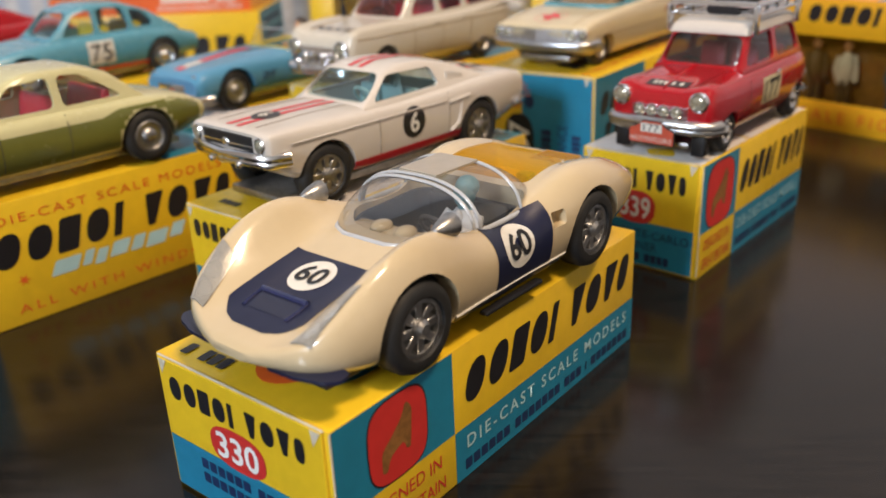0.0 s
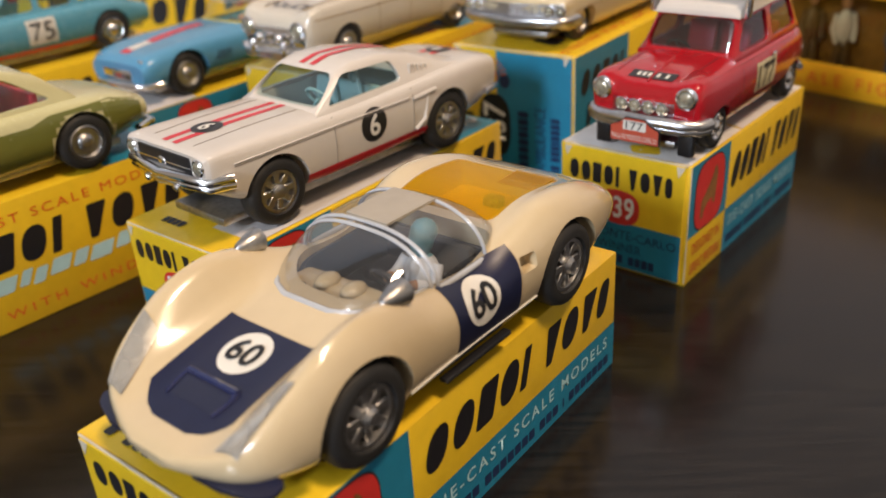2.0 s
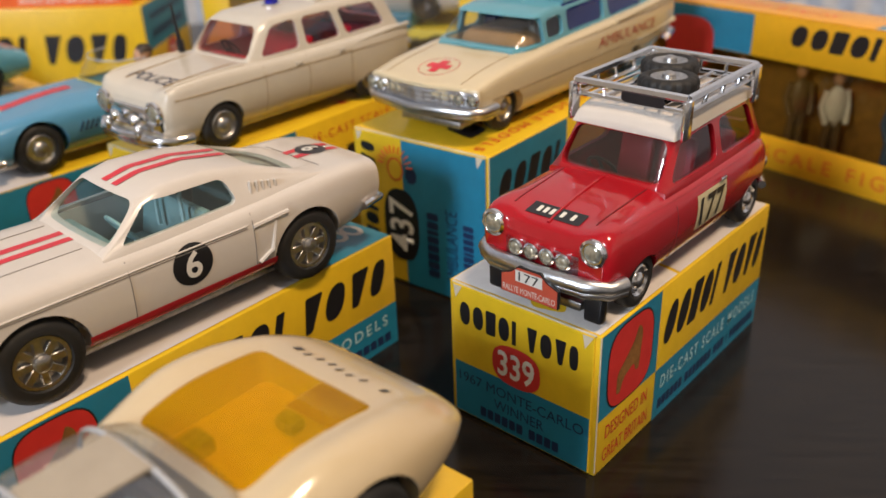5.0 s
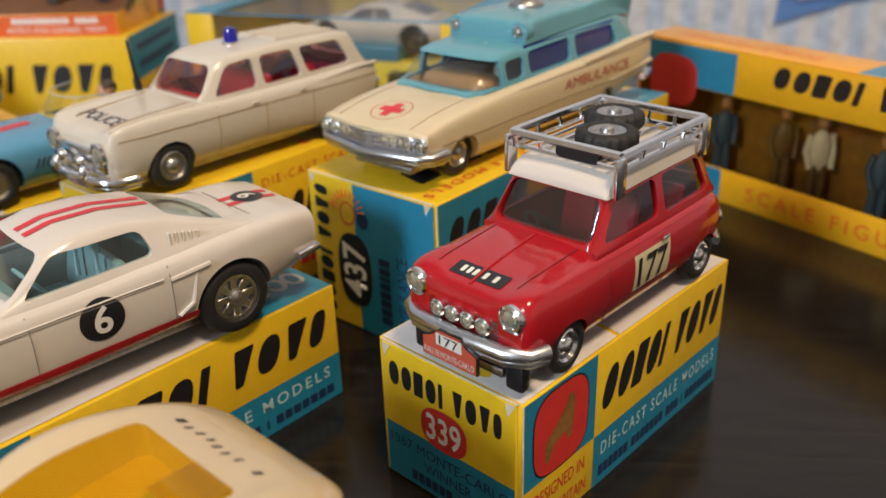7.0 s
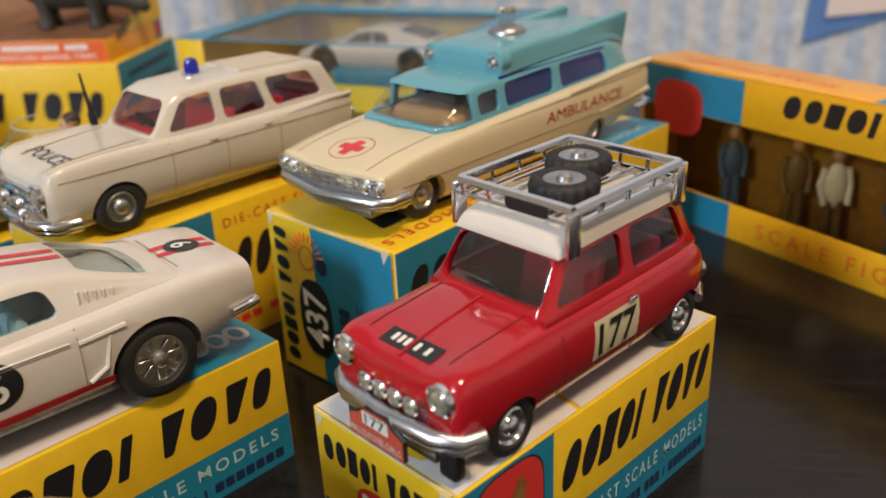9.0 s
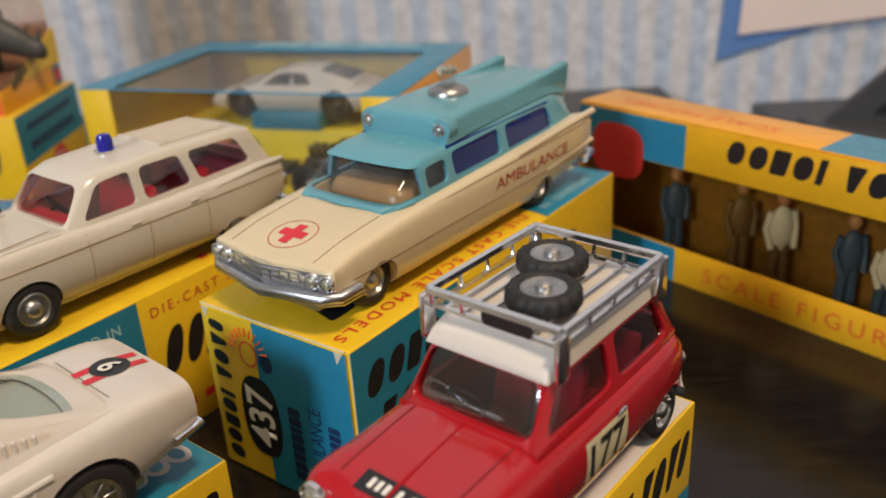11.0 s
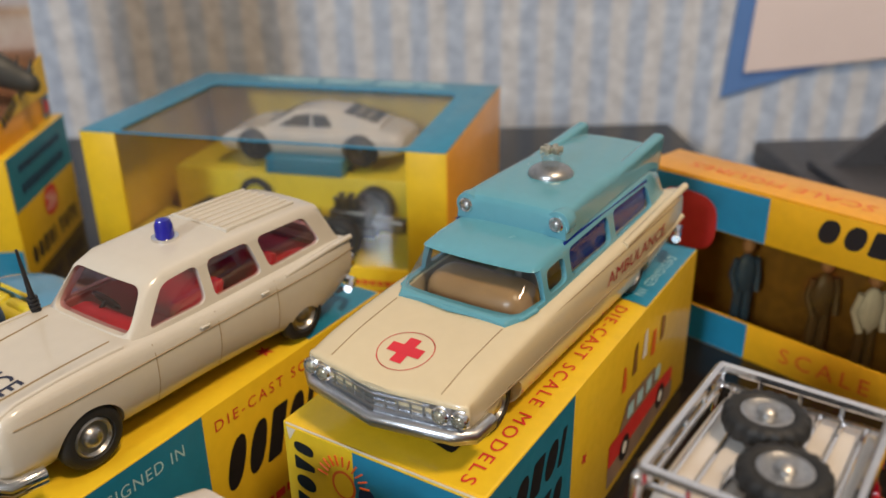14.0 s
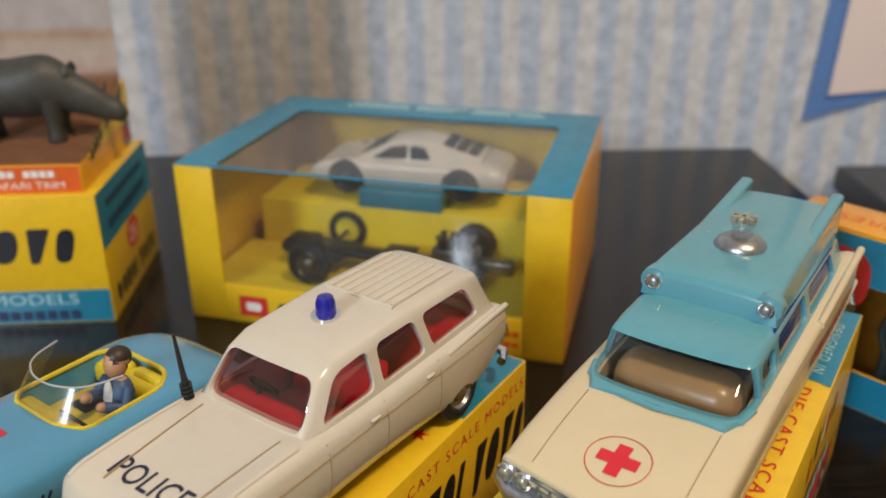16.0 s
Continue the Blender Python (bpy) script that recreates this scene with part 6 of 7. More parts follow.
def rally_car():
    ox, oy, yaw, z0 = 79.2, 255.4, -128.4, 34.2
    car = thing("rally_car", ox, oy, z0, yaw, "red toy rally saloon with white roof and plated rack", "toy car", "toy cars")
    side = [[(10.6, 21.0), (5.4, 28.4), (-8.0, 28.8), (-8.0, 21.0)], [(-10.4, 21.0), (-10.4, 28.8), (-25.4, 28.4), (-28.0, 21.0)]]
    front = ([(-11.6, 21.2), (11.6, 21.2), (10.4, 28.7), (-10.4, 28.7)], 4.5, 30)
    rear = ([(-10.4, 22.4), (10.4, 22.4), (9.4, 29.4), (-9.4, 29.4)], -50, -27)
    saloon(car, RALLY, RALLY_TOP, RED_PAINT, RED_PAINT, ROSE, RED_SEAT, (22.4, -26.5), 12.2, 5.6, 4.0, side, (front, rear), prism([(12.2, -11.6), (12.2, 11.6), (-28, 12), (-28, -12)], 6, 40, "z"), CHROME, 1, 0, 1.08)
    seats(car, RED_SEAT, (-1, ), 7.5, 9.5, 16, False)
    seats(car, RED_SEAT, (-16, ), 7.5, 10.5, 14)
    steering(car, 6.5, -5.0, 19.5, 3.2)
    part("dashboard", slab(8, 12, -11, 11, 14, 19.0, 1.0), RED_SEAT, car)
    # white roof skin
    cap = cabin([(8.3, 28.9, 29.6, 11.6, 11.2), (6.8, 29.0, 31.6, 11.8, 11.1), (2, 29.3, 32.9, 11.9, 11.2), (-12, 29.5, 33.1, 11.9, 11.2), (-24, 29.4, 32.5, 11.8, 11.0), (-28.6, 29.4, 31.2, 11.2, 10.7)], 0, 0, 4)
    part("roof_skin", cap, WHITE_PAINT, car, "white painted roof", 50)
    # bonnet
    part("bonnet_rib", rod([(x, 0, top_z(RALLY, x, 0) + 0.1) for x in np.linspace(33, 14, 10)], 0.35, 6), RED_PAINT, car)
    part("bonnet_line", join(*(rod([(x, s * (9.8 - 0.02 * x), top_z(RALLY, x, 9.8 - 0.02 * x) + 0.03) for x in np.linspace(31, 14, 8)], 0.13, 4) for s in (-1, 1))), DARK_RED_LINE, car)
    part("number_plate", lay_top(strip(32.0, 28.4, -6.0, 6.0, 4, 10), RALLY, 0.16), BLACK_DECAL, car, "black number plate on the bonnet", 60)
    part("plate_mark", lay_top(turned(bars((1, 1, 1, -0.4, 1, -0.4, 1), 1.8, 8.4, 0, 0.7), Matrix.Translation((30.2, 0, 0)) @ Matrix.Rotation(radians(90), 4, "Z")), RALLY, 0.26), WHITE_DECAL, car, smooth=0)
    for s in (-1, 1):
        lamp_round(car, "headlight", 35.0, s * 11.2, 15.6, 2.7, 0)
        part("tail_light", ball(-35.4, s * 12.2, 12, 1.2, 1.6, 2.0), CHROME, car)
    for y in (-5.4, -1.8, 1.8, 5.4):
        lamp_round(car, "spot_lamp", 35.6, y, 12.4, 1.75, 0)
    part("grille", slab(33.0, 35.0, -9.4, 9.4, 8.6, 15.0, 1.2), PALE_METAL, car, "plated grille")
    bow = [(30.5, -15.6, 9.0), (33.8, -14.4, 9.0), (36.2, -10.5, 9.2), (37.2, 0, 9.4), (36.2, 10.5, 9.2), (33.8, 14.4, 9.0), (30.5, 15.6, 9.0)]
    part("front_bumper", join(rod(bow, 1.5, 10), turned(rod(bow, 1.1, 10), Matrix.Translation((0.1, 0, -1.3)))), PALE_METAL, car, "satin plated bumper", 60)
    part("rear_bumper", rod([(-31, -15, 8), (-35.6, -12.6, 8), (-36.6, 0, 8), (-35.6, 12.6, 8), (-31, 15, 8)], 1.0, 8), CHROME, car, "", 60)
    for s in (-1, 1):
        part("mud_flap", slab(32.0, 34.5, s * 11.2 - 2.0, s * 11.2 + 2.0, 0.8, 7.4, 0.7), BLACK_PLASTIC, car)
    plaque = [(-6.6, -2.6), (6.6, -2.6), (6.6, 1.2), (4.2, 2.2), (2.6, 3.6), (-2.6, 3.6), (-4.2, 2.2), (-6.6, 1.2)]
    m = on_front(38.9, 0, 6.6)
    part("rally_plate", prism(plaque, 0, 0.7, "x"), BLACK_PLASTIC, car, "rally plate", m=Matrix.Translation((38.1, 0, 6.6)), smooth=0)
    patch([(a * 0.97, b * 0.95) for a, b in plaque], m, "plate_field", PLATE_RED, car)
    patch(rect(6.2, 2.4, 0, 1.7), m @ Matrix.Translation((0, 0, 0.05)), "plate_field", WHITE_DECAL, car)
    part("number", lettering("177", 1.9, 4.6), BLACK_DECAL, car, m=m @ Matrix.Translation((0, 1.7, 0.12)), smooth=0)
    part("caption", lettering("RALLYE MONTE-CARLO", 1.3, 12), WHITE_DECAL, car, m=m @ Matrix.Translation((0, -1.3, 0.1)), smooth=0)
    # door number
    door = strip(3.2, -9.6, 0, 1, 8, 6)
    for v in door.verts:
        v.co.z = 9.2 + 7.6 * v.co.y
    part("door_field", lay_side(door, RALLY, 0.10), NUMBER_CREAM, car, "cream number panel", 60)
    part("number", lay_side(turned(lettering("177", 6.2, 10.6, thick=0.02), on_left(-3.2, 0, 13.0)), RALLY, 0.4), BLACK_DECAL, car, smooth=0)
    for x in (11.2, -9.6):
        part("door_line", rod([(x, side_y(RALLY, x, z) + 0.02, z) for z in np.linspace(6, 19.5, 7)], 0.13, 4), DARK_RED_LINE, car)
    part("door_handle", slab(-8.6, -6.4, 15.3, 16.0, 17.2, 17.8, 0.2), CHROME, car)
    part("waist_trim", rod([(x, side_y(RALLY, x, 18.6) + 0.05, 18.6) for x in np.linspace(30, -31, 14)], 0.18, 5), RED_PAINT, car)
    # rack
    bars_ = []
    z1, z2, xa, xb, w = 34.0, 36.8, 5.2, -24.5, 12.0
    for z, grow in ((z1, 0.0), (z2, 0.5)):
        c = [(xa + grow, -w - grow, z), (xa + grow, w + grow, z), (xb - grow, w + grow, z), (xb - grow, -w - grow, z), (xa + grow, -w - grow, z)]
        for a, b in zip(c, c[1:]):
            bars_.append(rod([a, b], 0.85 if z == z2 else 0.55, 6))
    for x in np.linspace(xa, xb, 5):
        for s in (-1, 1):
            bars_.append(rod([(x, s * w, z1), (x, s * (w + 0.5), z2)], 0.4, 6))
    for y in np.linspace(-w, w, 5):
        for x, g in ((xa, 0.5), (xb, -0.5)):
            bars_.append(rod([(x, y, z1), (x + g, y, z2)], 0.4, 6))
    for y in np.linspace(-w * 0.8, w * 0.8, 7):
        bars_.append(rod([(xa, y, z1), (xb, y, z1)], 0.4, 6))
    for x in (xa + 0.8, xb - 0.8):
        for s in (-1, 1):
            bars_.append(turned(slab(-1.6, 1.6, -0.5, 0.5, 0, 7.8, 0.3), Matrix.Translation((x, s * (w + 0.7), 28.8))))
    rack = part("roof_rack", join(*bars_), CHROME, car, "bright plated roof rack", 50)
    # black patch paints the shade within a slot of the rack front
    patch(rect(9.5, 2.6, r=1.1), on_front(xa + 0.9, 3.0, 35.4), "rack_slot_shade", BLACK_PLASTIC, car)
    for x, y in ((-14.9, -2.4), (-3.4, 3.4)):
        tyre = lathe([(3.6, -1.7), (5.0, -1.8), (5.9, -1.4), (6.2, -0.7), (6.2, 0.7), (5.9, 1.4), (5.0, 1.8), (4.0, 1.7), (3.6, 1.2), (3.6, -1.7)], 72, "z")
        for v in tyre.verts:
            if math.hypot(v.co.x, v.co.y) > 5.5 and int(round(math.atan2(v.co.y, v.co.x) / math.tau * 72)) % 4 < 2:
                v.co.x, v.co.y = v.co.x * 0.94, v.co.y * 0.94
        part("spare_wheel", turned(tyre, Matrix.Translation((x, y, 36.4))), RUBBER, rack, "black spare tyre", 50)
        part("spare_rim", turned(lathe([(3.7, 0.4), (3.7, 1.5), (3.3, 1.6), (2.4, 1.1), (1.5, 1.2), (1.3, 2.0), (0.6, 2.5), (0.05, 2.5)], 28, "z"), Matrix.Translation((x, y, 36.4))), DULL_METAL, rack, "ribbed metal wheel centre", 40)
    return car


# darkened window tint; its rosy tone stands for pinkish reflections
ROSE = clear("rosy_reflection_window_plastic", (0.50, 0.42, 0.46), 0.04, shine_least=0.15)
DARK_RED_LINE = material("dark_red_groove", (0.12, 0.004, 0.006), 0.6)
PLATE_RED = material("plate_red", (0.55, 0.09, 0.05), 0.4)
NUMBER_CREAM = material("cream_decal", (0.62, 0.56, 0.36), 0.35)
rally_car()

# ambulance --------------------------------------------------------------
AMBU = [
    (52.0, 10.0, 11.0, 13.4, 14.2, 14.6, 2.5, 3.5, 3.2, 2), (50.8, 9.0, 10.5, 13.5, 14.5, 14.9, 8.5, 10.6, 10, 6), (49.4, 8.0, 10.0, 13.4, 14.7, 15.2, 14.6, 17.6, 17.0, 10), (48, 6.6, 9.6, 13.7, 15.0, 15.5, 15.6, 18.1, 17.3, 10), (40, 3.6, 8.5, 14.8, 16.6, 17.0, 16.2, 18.3, 17.4, 10), (24, 2.6, 9, 16.0, 18.1, 18.4, 16.2, 18.3, 17.2, 10), (10, 2.6, 9, 16.6, 18.8, 18.8, 16.2, 18.2, 16.8, 10),
    (-14, 2.6, 9, 17.6, 19.6, 19.2, 16.2, 18.2, 16.6, 9), (-36, 2.8, 9.5, 18.4, 20.4, 19.4, 16.0, 18.2, 16.8, 9), (-54, 5.6, 10, 19.2, 21.4, 19.6, 15, 18.0, 17.0, 9), (-60, 7.0, 10.5, 18.6, 20.6, 18.2, 14, 17.4, 16.2, 9)]
AMBU_TOP = [(27.2, 18.6, 18.9, 12.6, 12.0), (22.5, 18.6, 22.6, 14.8, 13.3), (16.4, 18.6, 26.7, 15.4, 13.6), (11, 18.8, 27.5, 15.5, 13.6), (-20, 19.0, 28.8, 15.5, 13.2), (-45, 19.2, 29.2, 15.4, 12.8), (-52, 19.2, 27.0, 15.0, 12.4), (-55.5, 19.2, 20.4, 14.4, 12.6)]


def ambulance():
    car = thing("toy_ambulance", 59.5, 340.4, 45.3, -126.1, "ivory and turquoise toy ambulance with a red cross", "toy car", "toy cars")
    side = [[(13.6, 19.8), (13.6, 24.9), (5.6, 25.2), (5.6, 19.8)], [(3.2, 19.8), (3.2, 25.8), (-17.2, 26.4), (-17.2, 20.0)], [(-20.0, 20.0), (-20.0, 26.4), (-41, 26.4), (-43, 20.4)]]
    front = ([(-20, 19.3), (20, 19.3), (20, 25.7), (-20, 25.7)], 15.4, 40)
    rear = ([(-11.6, 21.2), (11.6, 21.2), (10.6, 27.0), (-10.6, 27.0)], -80, -49)
    saloon(car, AMBU, AMBU_TOP, IVORY, TURQUOISE, CLEAR, BROWN_SEAT, (35, -34), 13.6, 6.0, 4.2, side, (front, rear), prism([(25, -12.6), (25, 12.6), (18, 13.5), (-48, 13.5), (-48, -13.5), (18, -13.5)], 7, 40, "z"), DULL_METAL, 1, 0, 1.02, 0.86)
    part("seat", slab(8.5, 20.5, -12.2, 12.2, 8, 21.2, 4.5, 4), BROWN_SEAT, car, "brown rounded bench seat")
    part("dashboard", slab(21.8, 24.6, -12.2, 12.2, 9, 15.6, 1.0), BROWN_SEAT, car)
    for s in (-1, 1):
        part("blue_window", slab(-42, 4, s * 13.2 - 0.2, s * 13.2 + 0.2, 19.4, 27.4), BLUE_GLASS, car, "blue side window")
    # added white board inside, brightens the blue windows from behind
    part("window_reflector", slab(-46, -1, -1, 1, 8, 27, 0.5), WHITE_DECAL, car)
    # red cross in a ring
    part("cross_ring", lay_top(join(*[turned(rod([(42.3 + 5.5 * math.cos(a), 5.5 * math.sin(a), 0) for a in np.linspace(0, 2 * math.pi, 33)], 0.12, 4), Matrix.Identity(4))]), AMBU, 0.10), RED_DECAL, car, smooth=0)
    part("cross", lay_top(join(strip(42.3 - 3.6, 42.3 + 3.6, -1.25, 1.25, 6, 3), strip(42.3 - 1.25, 42.3 + 1.25, -3.6, 3.6, 3, 6)), AMBU, 0.12), RED_DECAL, car, "red cross", 0)
    part("caption", lay_side(turned(lettering("AMBULANCE", 3.0, 36, shear=0.1), on_left(-27, 0, 14.4)), AMBU, 0.14), DARK_CRIMSON, car, "red lettering", 0)
    # roof box, lamps, beacon, fins
    pod = [(3.4, 27.6, 31.8, 13.4, 12.8), (2.2, 27.6, 33.2, 13.5, 12.8), (-10, 28.2, 34.0, 13.2, 12.2), (-30, 28.6, 34.0, 12.8, 11.8), (-46, 28.6, 33.4, 12.6, 11.4), (-53, 27.0, 33.0, 12.4, 11.2)]
    part("roof_box", cabin(pod, 0, 0, 3), TURQUOISE, car, "turquoise raised roof box", 40)
    for s in (-1, 1):
        fin = prism(rounded([(-10, 32.0), (-30, 33.7), (-46, 34.8), (-55.4, 35.6), (-56.6, 34.6), (-55.6, 30), (-54, 24), (-48, 26), (-14, 28.5)], 1.2, 3), s * 10.6 - 1.5, s * 10.6 + 1.5, "y")
        bmesh.ops.bevel(fin, geom=[e for e in fin.edges if abs(e.verts[0].co.y - e.verts[1].co.y) < 0.01], offset=0.8, segments=2, affect="EDGES", profile=0.5)
        part("roof_fin", fin, TURQUOISE, car, "turquoise roof fin", 50)
        part("lamp_pod", lathe([(2.7, -3), (3.0, -0.6), (2.8, 0.8), (2.3, 0.9)], 18, "x"), TURQUOISE, car, "", 40, m=Matrix.Translation((2.2, s * 11.0, 30.6)))
        lamp_round(car, "roof_lamp", 3.3, s * 11.0, 30.7, 1.7, jewel=DULL_METAL)
        for y in (13.2, 16.8):
            lamp_round(car, "headlight", 52.9 - 0.17 * y, s * y, 11.9, 1.75)
        part("tail_fin", rod([(-20, s * 17.2, 18.6), (-44, s * 17.2, 19.9), (-61, s * 17.2, 20.6)], 1.0, 8), IVORY, car, "", 60)
        part("tail_tube", rod([(-34, s * 17.4, 10.6), (-60.5, s * 17.2, 12.2)], 0.9, 8), IVORY, car, "", 60)
        part("side_groove", rod([(x, s * (side_y(AMBU, x, 10.8) + 0.02), 10.8) for x in np.linspace(44, -56, 16)], 0.16, 4), TAN_LINE, car)
        part("side_groove", rod([(x, s * (side_y(AMBU, x, 17.6) + 0.02), 17.6 - 0.02 * x) for x in np.linspace(20, -56, 14)], 0.16, 4), TAN_LINE, car)
    beacon = part("beacon", lathe([(5.2, 0), (5.2, 0.5), (4.4, 1.5), (3.0, 2.2), (2.0, 2.4), (0.1, 2.4)], 28, "z"), DULL_METAL, car, "silver beacon base", 40, m=Matrix.Translation((-15.4, 0, 34.3)))
    part("beacon_lens", lathe([(2.1, 2.2), (2.2, 4.6), (2.6, 5.0), (2.6, 5.4), (1.4, 5.6), (0.1, 5.6)], 12, "z"), CLEAR, beacon, "clear beacon lens", 40, m=Matrix.Translation((-15.4, 0, 34.3)))
    part("beacon_core", join(*(turned(slab(-2.6, 2.6, -0.4, 0.4, 5.2, 6.6, 0.1), Matrix.Rotation(a, 4, "Z")) for a in (0, 1.05, 2.1))), JEWEL, beacon, "", 30, m=Matrix.Translation((-15.4, 0, 34.3)))
    # nose
    part("grille", prism([(49.6, -17.6), (52.6, 0), (49.6, 17.6), (46, 17.6), (46, -17.6)], 9.2, 13.7, "z"), PALE_METAL, car, "satin plated full-width grille", 0)
    for k in range(9):
        y = -10 + 2.5 * k
        part("grille_bar", slab(52.2 - 0.17 * abs(y), 52.9 - 0.17 * abs(y), y - 0.2, y + 0.2, 10.2, 13.2), PALE_METAL, car, smooth=0)
    for z in (10.6, 11.8, 13.0):
        part("grille_bar", rod([(50.9, -11, z), (52.8, 0, z), (50.9, 11, z)], 0.2, 5), PALE_METAL, car)
    bow = [(43, -19.0, 8.9), (48.6, -18.8, 8.8), (50.8, -16, 8.7), (53.8, 0, 8.6), (50.8, 16, 8.7), (48.6, 18.8, 8.8), (43, 19.0, 8.9)]
    part("front_bumper", join(rod(bow, 1.3, 8), turned(rod(bow, 0.9, 8), Matrix.Translation((-0.5, 0, -1.2)))), PALE_METAL, car, "satin plated bumper", 60)
    part("rear_bumper", rod([(-54, 18.4, 8), (-61.5, 17, 8), (-62, 0, 8), (-61.5, -17, 8), (-54, -18.4, 8)], 1.2, 8), CHROME, car, "", 60)
    part("screen_trim", rod([(19, -15.2, 18.9), (23.4, -14.3, 18.7), (26.4, -10, 18.6), (27.6, 0, 18.7), (26.4, 10, 18.6), (23.4, 14.3, 18.7), (19, 15.2, 18.9)], 0.5, 6), TURQUOISE, car)
    part("bonnet_line", join(*(rod([(x, s * 12.4, top_z(AMBU, x, 12.4) + 0.03) for x in np.linspace(49, 28, 8)], 0.13, 4) for s in (-1, 1))), TAN_LINE, car)
    return car


DARK_CRIMSON = material("dark_crimson_decal", (0.36, 0.016, 0.022), 0.3)
TAN_LINE = material("tan_groove", (0.34, 0.25, 0.14), 0.6)
ambulance()

# police estate ----------------------------------------------------------
ESTATE = [
    (47, 6.5, 9.5, 14.0, 15.2, 15.4, 12, 14.6, 13, 8), (45, 5, 9.5, 16.6, 19.2, 17.6, 13, 15.6, 14.6, 8), (38, 4.4, 9.5, 17.2, 20.6, 18.8, 13.5, 16.2, 15.0, 9), (26, 4.2, 9.5, 17.6, 20.8, 19.8, 13.5, 16.4, 15.0, 9), (14, 4.0, 9.5, 17.8, 20.3, 20.4, 13.5, 16.4, 14.6, 8),
    (0, 4.0, 9.5, 17.8, 20.0, 20.4, 13.5, 16.5, 14.6, 9), (-18, 4.0, 9.5, 18.0, 20.1, 20.4, 14.6, 16.5, 14.6, 9), (-27, 4.0, 9.5, 18.0, 20.2, 20.4, 15.6, 16.5, 14.6, 9), (-38, 5, 10, 18.2, 20.4, 20.0, 14.4, 16.2, 14.6, 9), (-45.5, 7, 10.5, 17.8, 19.6, 18.8, 12, 15.2, 14, 9)]
ESTATE_TOP = [(18, 19.6, 20.2, 14.0, 12.6), (11.5, 19.6, 28.8, 14.2, 11.4), (7, 19.6, 30.4, 14.2, 11.6), (-12, 19.6, 31.0, 14.2, 11.8), (-34, 19.6, 30.6, 14.2, 11.6), (-39, 19.6, 29.4, 14.0, 11.2), (-43.5, 19.4, 20.4, 13.4, 12)]


def police_car():
    car = thing("police_car", -18.0, 334.7, 41.9, -126.5, "white toy police estate car with a blue roof lamp", "toy car", "toy cars")
    side = [[(13.6, 20.8), (7.8, 28.2), (-1.0, 28.8), (-1.0, 20.8)], [(-3.4, 20.8), (-3.4, 28.8), (-15.0, 28.8), (-17.2, 21.0)], [(-19.6, 21.0), (-17.6, 28.8), (-33, 28.4), (-36.6, 21.4)]]
    front = ([(-12.0, 20.6), (12.0, 20.6), (10.4, 28.6), (-10.4, 28.6)], 8, 40)
    rear = ([(-10.6, 21.6), (10.6, 21.6), (9.8, 28.0), (-9.8, 28.0)], -80, -39)
    saloon(car, ESTATE, ESTATE_TOP, POLICE_PAINT, POLICE_PAINT, PINKISH, RED_SEAT, (30, -27), 13.6, 6.5, 4.4, side, (front, rear), prism([(16.6, -11.8), (16.6, 11.8), (12, 12.5), (-38, 12.5), (-38, -12.5), (12, -12.5)], 7, 40, "z"), DULL_METAL, 1, 0, 1.10, 0.76)
    seats(car, RED_SEAT, (0, -16), 8, 11.5, 14)
    part("load_floor", slab(-40, -22, -12, 12, 8, 19, 0.8), RED_SEAT, car)
    part("dashboard", slab(9.5, 16.2, -11.6, 11.6, 12, 19.6, 1.6), RED_SEAT, car)
    steering(car, 9.5, -5, 20.5, 3.0)
    part("caption", lay_top(turned(lettering("POLICE", 4.6, 17.4, thick=0.01), Matrix.Translation((38.5, -1.0, 0)) @ Matrix.Rotation(radians(90), 4, "Z")), ESTATE, 0.1), NAVY, car, "navy lettering", 0)
    part("bonnet_line", join(*(rod([(x, s * (9 + 0.05 * (36 - x)), top_z(ESTATE, x, 9.5) + 0.05) for x in np.linspace(42, 20, 8)], 0.18, 4) for s in (-1, 1))), TAN_LINE, car)
    for s in (-1, 1):
        part("bonnet_ridge", rod([(x, s * 13.8, top_z(ESTATE, x, 13.8) + 0.0) for x in np.linspace(45, 20, 8)], 0.5, 6), POLICE_PAINT, car)
        part("tail_fin", rod([(-22, s * 15.4, 18.4), (-38, s * 15.4, 19.6), (-45.6, s * 15.0, 19.6)], 0.7, 8), POLICE_PAINT, car, "", 60)
    part("roof_lamp", lathe([(2.4, 0), (2.4, 0.5), (2.05, 0.7), (1.95, 3.2), (1.5, 4.3), (0.1, 4.7)], 20, "z"), BLUE_LENS, car, "blue roof lamp", 40, m=Matrix.Translation((-3.5, 0, 31.0)))
    part("lamp_collar", lathe([(2.9, -0.2), (2.9, 0.6), (2.6, 0.7)], 20, "z"), CHROME, car, "", 40, m=Matrix.Translation((-3.5, 0, 31.0)))
    for y in np.linspace(-8, 8, 8):
        part("roof_rib", rod([(-13.5, y, 31.25), (-34, y, 30.85)], 0.45, 6), POLICE_PAINT, car)
    part("roof_rail", rod([(-13, -8.8, 31.2), (-13, 8.8, 31.2)], 0.5, 6), POLICE_PAINT, car)
    part("aerial", join(lathe([(1.0, 0), (0.85, 3), (0.55, 6), (0.3, 15), (0.25, 15.2)], 10, "z"), *(lathe([(1.15, z), (1.15, z + 0.45)], 12, "z") for z in (0.2, 1.1, 2.0, 2.9, 3.8))), BLACK_PLASTIC, car, "black radio aerial", m=Matrix.Translation((20, -13.6, 19.3)) @ Matrix.Rotation(radians(5), 4, "Y"))
